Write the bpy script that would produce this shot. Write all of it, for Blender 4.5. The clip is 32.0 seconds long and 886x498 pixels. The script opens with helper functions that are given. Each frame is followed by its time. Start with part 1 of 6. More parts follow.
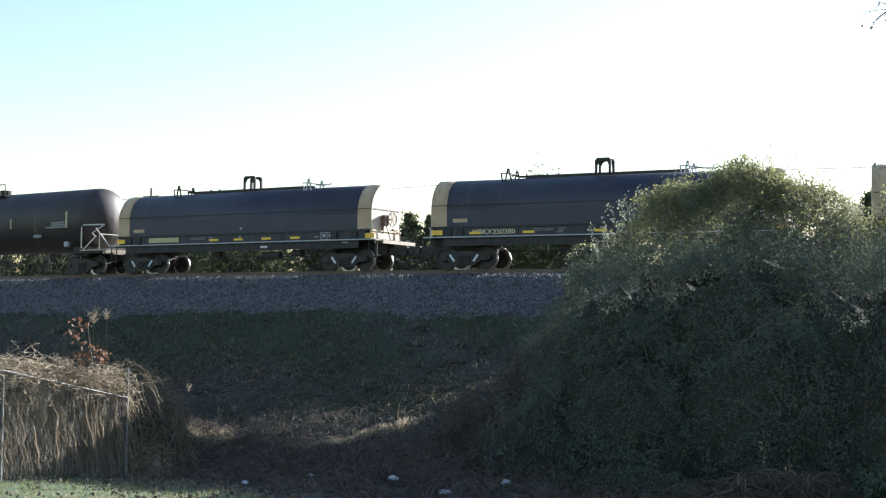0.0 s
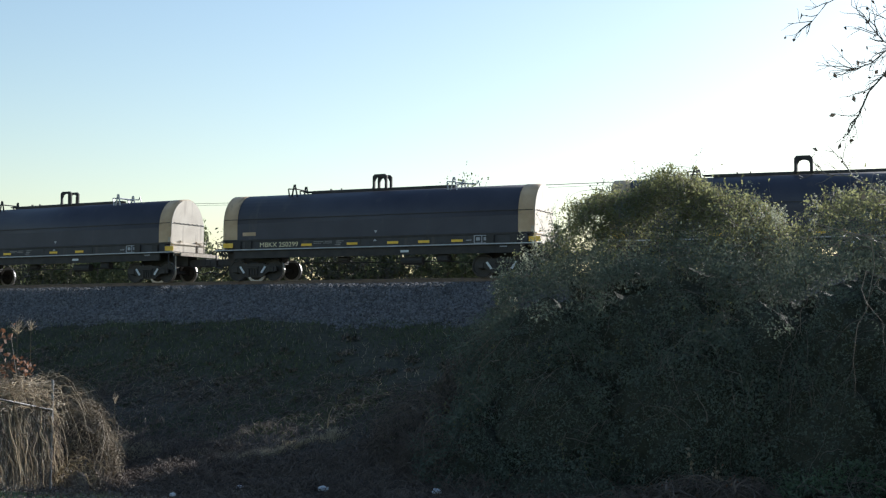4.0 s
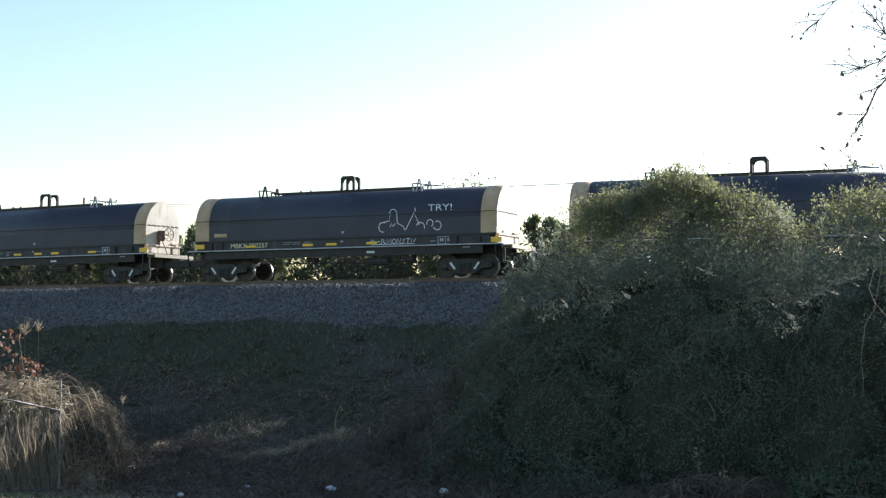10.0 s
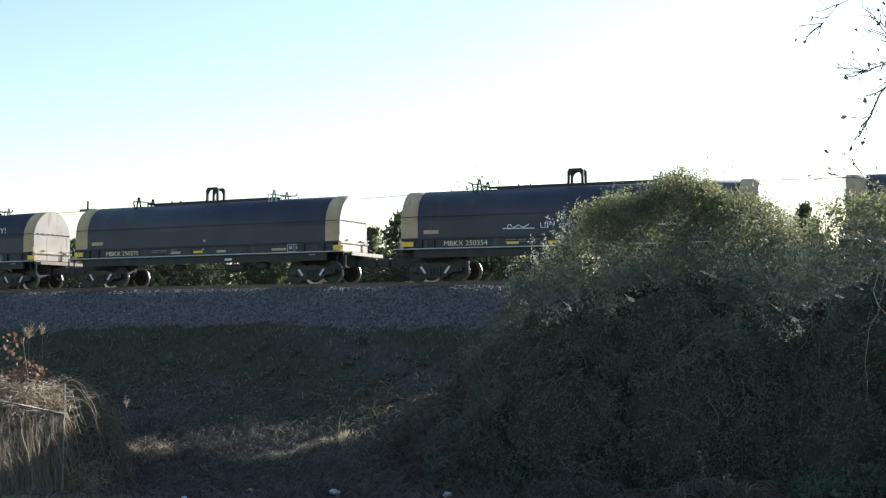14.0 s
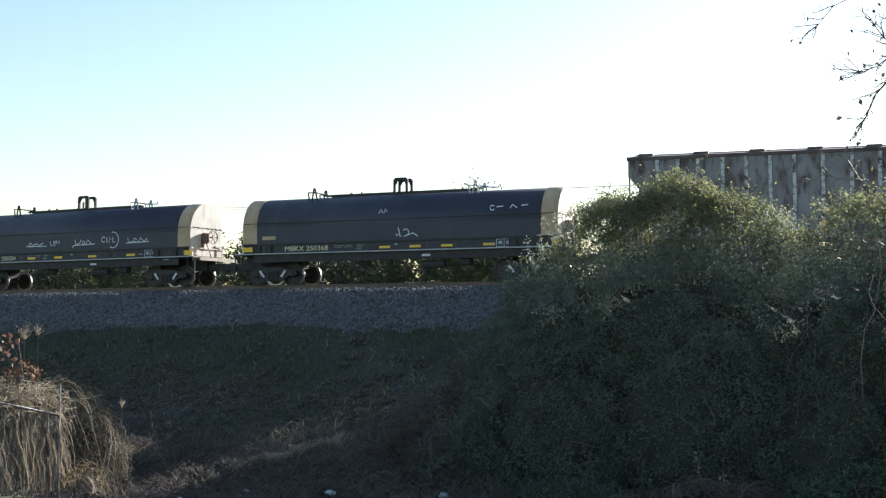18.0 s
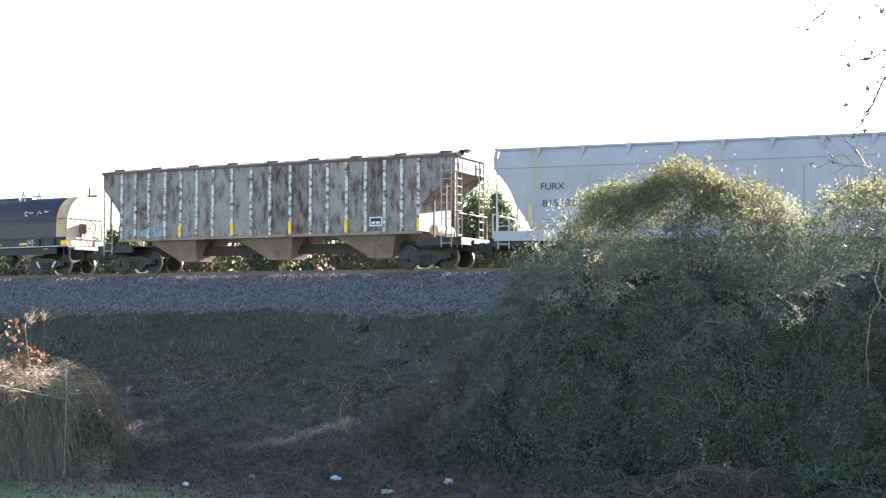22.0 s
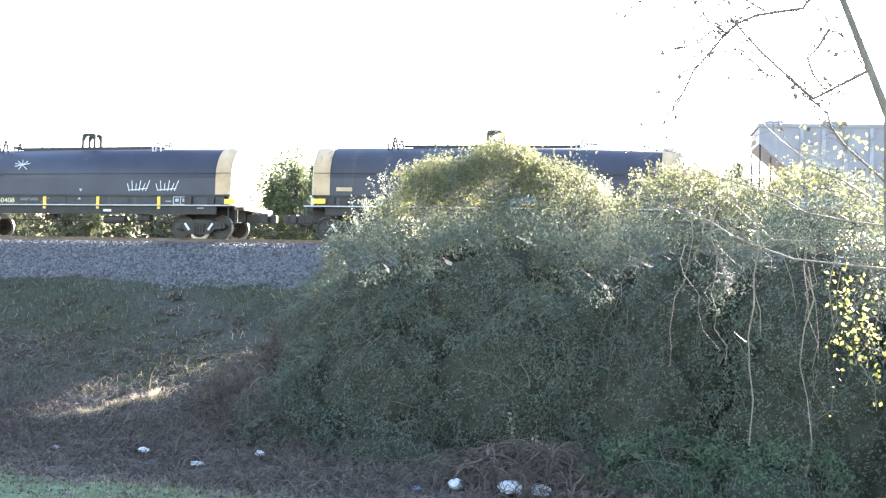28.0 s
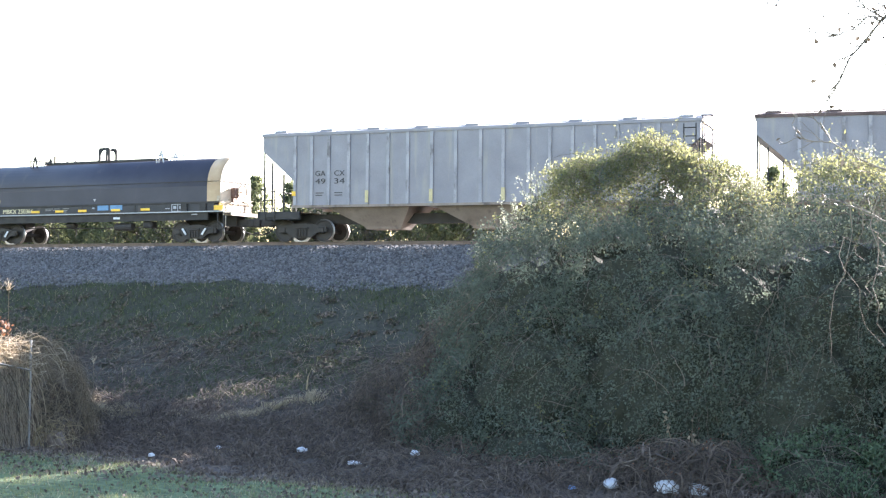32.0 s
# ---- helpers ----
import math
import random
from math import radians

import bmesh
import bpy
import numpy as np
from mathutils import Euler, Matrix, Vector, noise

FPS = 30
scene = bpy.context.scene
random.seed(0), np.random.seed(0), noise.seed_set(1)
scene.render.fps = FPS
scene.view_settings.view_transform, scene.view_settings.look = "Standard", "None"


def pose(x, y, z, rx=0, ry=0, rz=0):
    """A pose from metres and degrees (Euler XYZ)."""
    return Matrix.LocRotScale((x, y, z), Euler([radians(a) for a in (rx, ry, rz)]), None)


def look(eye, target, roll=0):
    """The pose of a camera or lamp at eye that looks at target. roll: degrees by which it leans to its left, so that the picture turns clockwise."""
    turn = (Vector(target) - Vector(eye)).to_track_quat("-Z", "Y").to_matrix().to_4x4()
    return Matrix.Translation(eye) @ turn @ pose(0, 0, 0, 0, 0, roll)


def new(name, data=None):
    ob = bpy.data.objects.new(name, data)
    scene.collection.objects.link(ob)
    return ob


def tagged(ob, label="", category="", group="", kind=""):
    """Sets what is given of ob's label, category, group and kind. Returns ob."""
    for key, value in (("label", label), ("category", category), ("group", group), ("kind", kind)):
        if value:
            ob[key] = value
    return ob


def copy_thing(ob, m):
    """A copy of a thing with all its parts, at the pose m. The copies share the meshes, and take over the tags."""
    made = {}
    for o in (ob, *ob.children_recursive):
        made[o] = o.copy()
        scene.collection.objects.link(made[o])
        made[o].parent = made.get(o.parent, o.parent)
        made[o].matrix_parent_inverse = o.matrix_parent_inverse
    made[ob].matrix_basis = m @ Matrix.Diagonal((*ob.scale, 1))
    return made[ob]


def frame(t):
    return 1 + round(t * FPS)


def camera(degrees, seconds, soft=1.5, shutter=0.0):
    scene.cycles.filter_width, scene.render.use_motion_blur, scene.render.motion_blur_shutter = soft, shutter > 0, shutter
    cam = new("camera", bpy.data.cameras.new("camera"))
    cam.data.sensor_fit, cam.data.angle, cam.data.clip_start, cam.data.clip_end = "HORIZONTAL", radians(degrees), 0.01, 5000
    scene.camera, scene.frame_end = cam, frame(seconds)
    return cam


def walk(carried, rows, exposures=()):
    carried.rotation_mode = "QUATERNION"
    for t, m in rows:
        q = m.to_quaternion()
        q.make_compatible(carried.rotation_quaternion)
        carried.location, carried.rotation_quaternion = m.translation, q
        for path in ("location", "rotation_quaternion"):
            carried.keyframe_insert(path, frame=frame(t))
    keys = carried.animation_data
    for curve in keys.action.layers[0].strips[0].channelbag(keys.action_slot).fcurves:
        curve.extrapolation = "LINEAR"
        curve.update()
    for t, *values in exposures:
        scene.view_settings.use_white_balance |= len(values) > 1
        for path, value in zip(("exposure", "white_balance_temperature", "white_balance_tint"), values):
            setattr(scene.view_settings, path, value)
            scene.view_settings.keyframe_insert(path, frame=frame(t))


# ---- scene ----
EYE = (0.0, 0.0, 3.82)
cam = camera(37.65, 32.0, soft=1.25)
# seconds, tilt, lean and turn of the hand-held camera, which keeps its place
TURNS = (
    (0.0, 92.59, -0.93, 34.36),    (0.5, 92.79, -0.97, 34.24),    (1.0, 92.83, -1.00, 33.94),
    (1.5, 92.80, -1.11, 32.58),    (2.0, 92.88, -1.15, 31.19),    (2.5, 93.00, -0.97, 31.15),
    (4.5, 93.04, -0.60, 31.31),    (5.0, 93.12, -0.60, 31.35),    (5.5, 93.19, -0.73, 31.41),
    (6.0, 93.28, -0.70, 31.49),    (6.5, 93.38, -0.75, 31.52),    (7.0, 93.36, -0.65, 31.50),
    (7.5, 93.23, -0.74, 31.51),    (8.0, 93.31, -0.86, 30.98),    (8.5, 92.97, -0.84, 31.28),
    (9.0, 92.92, -0.65, 31.36),    (9.5, 92.95, -0.56, 31.54),    (10.0, 93.02, -0.56, 31.59),
    (10.5, 93.02, -0.60, 31.59),    (11.0, 92.99, -0.63, 31.55),    (11.5, 93.04, -0.68, 31.51),
    (12.0, 93.15, -0.64, 31.51),    (12.5, 93.18, -0.72, 31.56),    (13.0, 93.21, -0.60, 31.65),
    (13.5, 93.23, -0.47, 31.67),    (14.0, 93.17, -0.56, 31.75),    (14.5, 93.09, -0.67, 31.62),
    (16.5, 93.18, -0.56, 31.69),    (17.0, 93.23, -0.57, 31.74),    (17.5, 93.24, -0.54, 31.65),
    (18.0, 93.21, -0.55, 31.57),    (18.5, 93.05, -0.58, 31.54),    (19.0, 93.05, -0.67, 31.78),
    (19.5, 93.19, -0.65, 31.85),    (20.0, 93.13, -0.87, 31.91),    (20.5, 92.86, -0.86, 31.84),
    (21.0, 92.56, -0.89, 31.69),    (21.5, 92.54, -1.04, 31.55),    (22.0, 92.60, -0.70, 31.81),
    (22.5, 92.60, -0.80, 32.12),    (23.0, 92.53, -0.75, 31.66),    (23.5, 92.52, -0.81, 31.56),
    (24.0, 92.56, -0.96, 31.35),    (24.5, 92.59, -1.04, 31.10),    (25.0, 92.74, -0.91, 31.00),
    (25.5, 92.84, -1.26, 30.80),    (26.0, 92.73, -1.80, 28.33),    (26.5, 92.17, -2.40, 24.95),
    (28.5, 91.53, -2.02, 23.74),    (29.0, 91.73, -1.58, 25.46),    (29.5, 91.96, -1.07, 28.30),
    (30.0, 91.93, -0.90, 30.17),    (30.5, 91.34, -1.00, 30.35),    (31.0, 91.41, -1.05, 30.52),
    (31.5, 91.38, -1.19, 30.37),    (32.0, 91.41, -1.07, 30.38),
)
EXPOSURES = [(t, e, 5850 if t < 21 else 6180, 12 if t < 21 else 21) for t, e in (
    (0.0, 1.50), (1.2, 1.23), (2.0, 1.04), (6.0, 0.93), (8.0, 1.13), (8.6, 1.30), (9.5, 1.38), (14.0, 1.38), (17.0, 1.35), (18.3, 1.30), (19.0, 1.20), (20.3, 1.20), (21.0, 1.63), (22.0, 2.68),
    (23.0, 2.98), (24.4, 3.08), (25.5, 2.78), (26.2, 2.68), (28.5, 3.73), (29.3, 3.68), (30.5, 3.18), (32.0, 3.08))]
walk(cam, [(t, pose(*EYE, a, b, c)) for t, a, b, c in TURNS], EXPOSURES)

# ---- light ----
SUN_AZ, SUN_EL = 8.5, 19.2      # degrees right of straight across the track, above the horizon
world = bpy.data.worlds.new("sky")
scene.world = world
world.use_nodes = True
sky = world.node_tree.nodes.new("ShaderNodeTexSky")
sky.sky_type, sky.sun_disc = "NISHITA", False
sky.sun_elevation, sky.sun_rotation = radians(SUN_EL), radians(SUN_AZ)
sky.air_density, sky.dust_density, sky.ozone_density = 1.3, 0.5, 1.2
back = world.node_tree.nodes["Background"]
back.inputs["Strength"].default_value = 0.075
world.node_tree.links.new(sky.outputs[0], back.inputs[0])
lamp = bpy.data.lights.new("sun", "SUN")
lamp.energy, lamp.angle, lamp.color = 5.0, radians(0.6), (1.0, 0.94, 0.83)
sun = new("sun", lamp)
d = Vector((math.sin(radians(SUN_AZ)) * math.cos(radians(SUN_EL)), math.cos(radians(SUN_AZ)) * math.cos(radians(SUN_EL)), math.sin(radians(SUN_EL))))
sun.matrix_world = look(d * 200, (0, 0, 0))


# ---- materials ----
def mat(name, low, high, scale=8.0, rough=0.6, metal=0.0, bump=0.15, fine=60.0, coat=0.0, stretch=(1, 1, 1), island=0.0, trans=None, stain=None, obj_random=0.0):
    """Two colours mixed by noise at two sizes, with relief. island: random shade by loose piece. stain: colour, streak scale, amount, height against length."""
    m = bpy.data.materials.new(name)
    m.use_nodes = True
    nt = m.node_tree
    N, L = nt.nodes, nt.links
    b = N["Principled BSDF"]
    co = N.new("ShaderNodeTexCoord")
    mp = N.new("ShaderNodeMapping")
    mp.inputs["Scale"].default_value = stretch
    L.new(co.outputs["Object"], mp.inputs[0])
    n1, n2 = N.new("ShaderNodeTexNoise"), N.new("ShaderNodeTexNoise")
    for n, s, dt in ((n1, scale, 5), (n2, fine, 3)):
        n.inputs["Scale"].default_value, n.inputs["Detail"].default_value = s, dt
        L.new(mp.outputs[0], n.inputs["Vector"])
    add = N.new("ShaderNodeMath")
    add.operation = "MULTIPLY_ADD"
    add.inputs[1].default_value, add.inputs[2].default_value = 0.45, 0.0
    L.new(n2.outputs["Fac"], add.inputs[0])
    sm = N.new("ShaderNodeMath")
    sm.operation = "MULTIPLY_ADD"
    sm.inputs[1].default_value = 0.55
    L.new(n1.outputs["Fac"], sm.inputs[0])
    L.new(add.outputs[0], sm.inputs[2])
    ramp = N.new("ShaderNodeMapRange")
    ramp.inputs["From Min"].default_value, ramp.inputs["From Max"].default_value = 0.33, 0.67
    L.new(sm.outputs[0], ramp.inputs[0])
    fac = ramp.outputs[0]
    if island or obj_random:
        g = N.new("ShaderNodeNewGeometry") if island else N.new("ShaderNodeObjectInfo")
        mx = N.new("ShaderNodeMath")
        mx.operation = "MULTIPLY_ADD"
        mx.inputs[1].default_value = island or obj_random
        L.new(g.outputs["Random Per Island" if island else "Random"], mx.inputs[0])
        sc = N.new("ShaderNodeMath")
        sc.operation = "MULTIPLY"
        sc.inputs[1].default_value = 1 - (island or obj_random)
        L.new(fac, sc.inputs[0])
        L.new(sc.outputs[0], mx.inputs[2])
        fac = mx.outputs[0]
    mix = N.new("ShaderNodeMix")
    mix.data_type = "RGBA"
    mix.inputs[6].default_value, mix.inputs[7].default_value = (*low, 1), (*high, 1)
    L.new(fac, mix.inputs[0])
    out = mix.outputs[2]
    if stain:
        col, ss, amount = stain[:3]
        run_down = stain[3] if len(stain) > 3 else 0.12
        mp2 = N.new("ShaderNodeMapping")
        mp2.inputs["Scale"].default_value = (ss, ss, ss * run_down)
        L.new(co.outputs["Object"], mp2.inputs[0])
        n3 = N.new("ShaderNodeTexNoise")
        n3.inputs["Scale"].default_value, n3.inputs["Detail"].default_value, n3.inputs["Roughness"].default_value = 1.0, 6, 0.65
        L.new(mp2.outputs[0], n3.inputs["Vector"])
        r3 = N.new("ShaderNodeMapRange")
        r3.inputs["From Min"].default_value, r3.inputs["From Max"].default_value = 0.66 - amount * 0.25, 0.78 - amount * 0.2
        L.new(n3.outputs["Fac"], r3.inputs[0])
        mix2 = N.new("ShaderNodeMix")
        mix2.data_type = "RGBA"
        mix2.inputs[7].default_value = (*col, 1)
        L.new(r3.outputs[0], mix2.inputs[0])
        L.new(out, mix2.inputs[6])
        out = mix2.outputs[2]
    L.new(out, b.inputs["Base Color"])
    b.inputs["Roughness"].default_value, b.inputs["Metallic"].default_value = rough, metal
    if coat:
        b.inputs["Coat Weight"].default_value = coat
    if bump:
        bp = N.new("ShaderNodeBump")
        bp.inputs["Strength"].default_value, bp.inputs["Distance"].default_value = bump, 0.02
        L.new(n2.outputs["Fac"], bp.inputs["Height"])
        L.new(bp.outputs[0], b.inputs["Normal"])
    if trans:
        tr, ms = N.new("ShaderNodeBsdfTranslucent"), N.new("ShaderNodeMixShader")
        L.new(out, tr.inputs[0])
        ms.inputs[0].default_value = trans
        L.new(b.outputs[0], ms.inputs[1])
        L.new(tr.outputs[0], ms.inputs[2])
        L.new(ms.outputs[0], N["Material Output"].inputs[0])
    return m


M = dict(
    hood=mat("dark_blue_black_paint", (0.021, 0.023, 0.040), (0.040, 0.042, 0.062), 0.9, 0.5, stain=((0.075, 0.07, 0.07), 0.9, 0.25), bump=0.04),
    cream=mat("dusty_yellow_paint", (0.42, 0.285, 0.16), (0.58, 0.425, 0.265), 2.0, 0.55, stain=((0.20, 0.15, 0.10), 1.5, 0.35)),
    endplate=mat("weathered_cream_end", (0.52, 0.44, 0.34), (0.74, 0.66, 0.54), 1.5, 0.45, stain=((0.26, 0.18, 0.12), 2.0, 0.45)),
    deckedge=mat("grey_sill_edge", (0.30, 0.31, 0.32), (0.52, 0.54, 0.55), 3.0, 0.5),
    frame=mat("grimy_black_steel", (0.022, 0.021, 0.022), (0.055, 0.050, 0.046), 2.5, 0.75, bump=0.2),
    marker=mat("amber_reflective_sheet", (0.75, 0.42, 0.02), (0.95, 0.62, 0.06), 4.0, 0.35, bump=0),
    fadedmarker=mat("faded_amber_sheet", (0.40, 0.33, 0.17), (0.55, 0.47, 0.28), 4.0, 0.5, bump=0),
    endrail=mat("rust_stained_cream_rail", (0.26, 0.19, 0.13), (0.60, 0.52, 0.40), 6.0, 0.6),
    sidewall=mat("grimy_side_wall_paint", (0.030, 0.030, 0.034), (0.065, 0.063, 0.064), 1.5, 0.7, stain=((0.10, 0.088, 0.075), 2.0, 0.4)),
    greysteel=mat("grey_steel_painted_sunlit", (0.30, 0.30, 0.31), (0.52, 0.52, 0.53), 5.0, 0.45, 0.3),
    rustbrown=mat("rust_brown_casting", (0.10, 0.055, 0.04), (0.21, 0.13, 0.10), 5.0, 0.8),
    paintgrey=mat("greyed_white_paint", (0.30, 0.31, 0.33), (0.48, 0.49, 0.51), 3.0, 0.6, bump=0),
    faintseam=mat("faint_weld_line", (0.22, 0.228, 0.26), (0.31, 0.318, 0.355), 3.0, 0.6, bump=0),
    seam=mat("dark_weld_line", (0.14, 0.14, 0.155), (0.24, 0.24, 0.26), 3.0, 0.6, bump=0),
    fadedyellow=mat("faded_yellow_sheet", (0.45, 0.37, 0.18), (0.60, 0.52, 0.30), 4.0, 0.5, bump=0),
    fadedlettering=mat("faded_grey_lettering", (0.16, 0.155, 0.15), (0.32, 0.31, 0.30), 4.0, 0.6, bump=0),
    white=mat("white_lettering_paint", (0.55, 0.56, 0.58), (0.80, 0.82, 0.84), 3.0, 0.6, bump=0),
    letter=mat("yellow_lettering_paint", (0.70, 0.60, 0.34), (0.85, 0.76, 0.50), 3.0, 0.6, bump=0),
    black=mat("black_lettering_paint", (0.015, 0.015, 0.018), (0.04, 0.04, 0.045), 3.0, 0.6, bump=0),
    wheel=mat("dark_wheel_steel", (0.020, 0.018, 0.017), (0.050, 0.044, 0.040), 3.0, 0.6, 0.2),
    tread=mat("polished_wheel_rim", (0.25, 0.24, 0.23), (0.42, 0.40, 0.38), 5.0, 0.38, 0.9),
    rail=mat("rusty_rail", (0.10, 0.075, 0.06), (0.20, 0.15, 0.12), 3.0, 0.6, 0.4),
    tie=mat("creosoted_timber", (0.055, 0.046, 0.04), (0.12, 0.10, 0.085), 3.0, 0.9, stretch=(4, 1, 1)),
    ballast=mat("grey_crushed_stone", (0.030, 0.029, 0.030), (0.15, 0.148, 0.15), 5.0, 0.9, bump=0.9, fine=16.0),
    stone=mat("grey_ballast_stones", (0.028, 0.028, 0.030), (0.20, 0.198, 0.205), 3.0, 0.9, island=0.75, bump=0.1),
    tank=mat("black_tank_paint", (0.022, 0.018, 0.020), (0.050, 0.041, 0.040), 0.8, 0.55, stain=((0.13, 0.10, 0.08), 0.8, 0.35), bump=0.05),
    rustgrey=mat("rust_streaked_grey_paint", (0.17, 0.15, 0.145), (0.31, 0.284, 0.278), 1.6, 0.75, stain=((0.085, 0.055, 0.045), 3.4, 0.80, 0.38)),
    rustgrey2=mat("rusty_roof_paint", (0.085, 0.055, 0.055), (0.16, 0.11, 0.10), 1.2, 0.75, stain=((0.06, 0.04, 0.035), 1.6, 0.5)),
    rib=mat("chalky_pale_rib_paint", (0.50, 0.49, 0.48), (0.72, 0.71, 0.69), 2.0, 0.75, stain=((0.10, 0.06, 0.05), 3.4, 0.8, 1.6)),
    palegrey=mat("pale_grey_car_paint", (0.295, 0.305, 0.345), (0.39, 0.40, 0.445), 0.7, 0.5, stain=((0.33, 0.31, 0.23), 0.8, 0.35), bump=0.03),
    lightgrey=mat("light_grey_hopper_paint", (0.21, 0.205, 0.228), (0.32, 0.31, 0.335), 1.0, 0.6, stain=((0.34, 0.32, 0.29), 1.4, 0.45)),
    palerib=mat("grey_rib_paint", (0.25, 0.245, 0.27), (0.42, 0.41, 0.435), 1.5, 0.6, stain=((0.15, 0.14, 0.145), 2.2, 0.5, 0.5)),
    hopper_base=mat("dusty_brown_hopper", (0.20, 0.16, 0.135), (0.36, 0.295, 0.25), 1.6, 0.85, stain=((0.09, 0.07, 0.06), 1.2, 0.4)),
    pipe=mat("pale_sunlit_rail_paint", (0.50, 0.47, 0.42), (0.75, 0.72, 0.66), 3.0, 0.5),
    bluepatch=mat("blue_patch_paint", (0.10, 0.22, 0.38), (0.16, 0.32, 0.5), 3.0, 0.6),
    leaf=mat("evergreen_vine_leaf", (0.048, 0.064, 0.048), (0.190, 0.222, 0.164), 1.2, 0.8, island=0.34, trans=0.37, bump=0),
    # yellower and paler than leaf: paints the sun's glow on the bush crests
    leaf2=mat("yellow_green_sunlit_leaf", (0.115, 0.124, 0.055), (0.33, 0.332, 0.15), 1.5, 0.8, island=0.45, trans=0.62, bump=0),
    lowleaf=mat("bright_small_creeper_leaf", (0.05, 0.085, 0.045), (0.15, 0.215, 0.12), 1.5, 0.7, island=0.5, trans=0.3, bump=0),
    needle=mat("olive_pine_needle", (0.06, 0.075, 0.034), (0.20, 0.225, 0.11), 1.5, 0.7, island=0.6, trans=0.45, bump=0),
    hedgeleaf=mat("dull_hedge_leaf", (0.030, 0.034, 0.022), (0.11, 0.105, 0.06), 1.5, 0.8, island=0.6, trans=0.12, bump=0),
    # stem colour raised to paint sun on the crest canes
    cane=mat("cane_painted_sunlit", (0.16, 0.13, 0.095), (0.40, 0.34, 0.26), 3.0, 0.6, island=0.6, trans=0.2, bump=0),
    sprigleaf=mat("sprig_leaf_painted_sunlit", (0.26, 0.275, 0.19), (0.50, 0.52, 0.40), 1.5, 0.7, island=0.4, trans=0.45, bump=0),
    palevine=mat("bleached_dead_vine", (0.26, 0.205, 0.145), (0.84, 0.74, 0.58), 2.0, 0.6, island=0.75, trans=0.55, bump=0),
    vine=mat("dry_vine_bark", (0.10, 0.085, 0.07), (0.28, 0.235, 0.19), 4.0, 0.7, island=0.6, trans=0.25, bump=0),
    twig=mat("brown_dead_twigs", (0.055, 0.043, 0.036), (0.225, 0.178, 0.142), 4.0, 0.85, island=0.8, trans=0.08, bump=0),
    # dark colour that paints the shade seen between a bush's leaves
    core=mat("bush_core_painted_shade", (0.025, 0.029, 0.020), (0.07, 0.072, 0.050), 7.0, 1.0, bump=0.8),
    bark=mat("grey_brown_bark", (0.09, 0.075, 0.065), (0.20, 0.17, 0.145), 6.0, 0.9, stretch=(1, 1, 0.25), bump=0.4),
    yellowleaf=mat("yellow_autumn_leaf", (0.28, 0.27, 0.06), (0.52, 0.48, 0.14), 1.5, 0.5, island=0.6, trans=0.5, bump=0),
    deadleaf=mat("dead_brown_leaf", (0.10, 0.045, 0.028), (0.29, 0.145, 0.08), 2.0, 0.7, island=0.7, trans=0.3, bump=0),
    strawgrass=mat("dry_straw_grass", (0.30, 0.24, 0.14), (0.62, 0.52, 0.34), 2.0, 0.6, island=0.7, trans=0.5, bump=0),
    # straw colour raised to carry the streak of sun in the ditch
    ridgestraw=mat("dry_grass_painted_sunlit", (0.30, 0.245, 0.16), (0.72, 0.62, 0.44), 2.0, 0.7, island=0.6, trans=0.6, bump=0),
    grass=mat("short_green_grass", (0.085, 0.112, 0.045), (0.33, 0.345, 0.15), 1.0, 0.6, island=0.6, trans=0.5, bump=0),
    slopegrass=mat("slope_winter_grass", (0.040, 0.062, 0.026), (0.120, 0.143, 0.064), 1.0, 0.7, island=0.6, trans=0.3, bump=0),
    galv=mat("galvanised_steel", (0.22, 0.215, 0.21), (0.42, 0.41, 0.40), 8.0, 0.7, 0.3, bump=0.05),
    oldwire=mat("weathered_fence_wire", (0.12, 0.115, 0.11), (0.30, 0.29, 0.28), 8.0, 0.7, 0.3, bump=0),
    # bark paled to paint sun on the low boughs; the creepers share it
    palebark=mat("bark_painted_sunlit", (0.11, 0.085, 0.065), (0.28, 0.235, 0.19), 5.0, 0.6, stretch=(1, 1, 0.4), bump=0.1),
    heapvine=mat("brown_dead_vine", (0.09, 0.07, 0.046), (0.44, 0.36, 0.25), 2.0, 0.7, island=0.75, trans=0.42, bump=0),
    panelpale=mat("chalky_panel_paint", (0.20, 0.185, 0.183), (0.34, 0.322, 0.322), 1.6, 0.75, stain=((0.11, 0.075, 0.062), 3.2, 0.66, 0.35)),
    paneldark=mat("rusted_panel_paint", (0.14, 0.112, 0.10), (0.28, 0.24, 0.225), 1.6, 0.8, stain=((0.06, 0.040, 0.034), 3.4, 0.9, 0.4)),
    litter=mat("white_plastic", (0.56, 0.57, 0.59), (0.74, 0.75, 0.77), 6.0, 0.4, bump=0.3, trans=0.2),
    bluelitter=mat("blue_plastic", (0.10, 0.20, 0.42), (0.20, 0.34, 0.60), 6.0, 0.4, bump=0.3),
    fadedblue=mat("faded_blue_patch", (0.20, 0.25, 0.31), (0.30, 0.35, 0.41), 3.0, 0.7),
    pole=mat("weathered_pole_wood", (0.10, 0.075, 0.06), (0.2, 0.16, 0.13), 3.0, 0.9, stretch=(3, 3, 0.4)),
    wire=mat("black_cable", (0.02, 0.02, 0.022), (0.05, 0.05, 0.05), 3.0, 0.6, bump=0),
)
random.seed(7)
rng = np.random.default_rng(11)


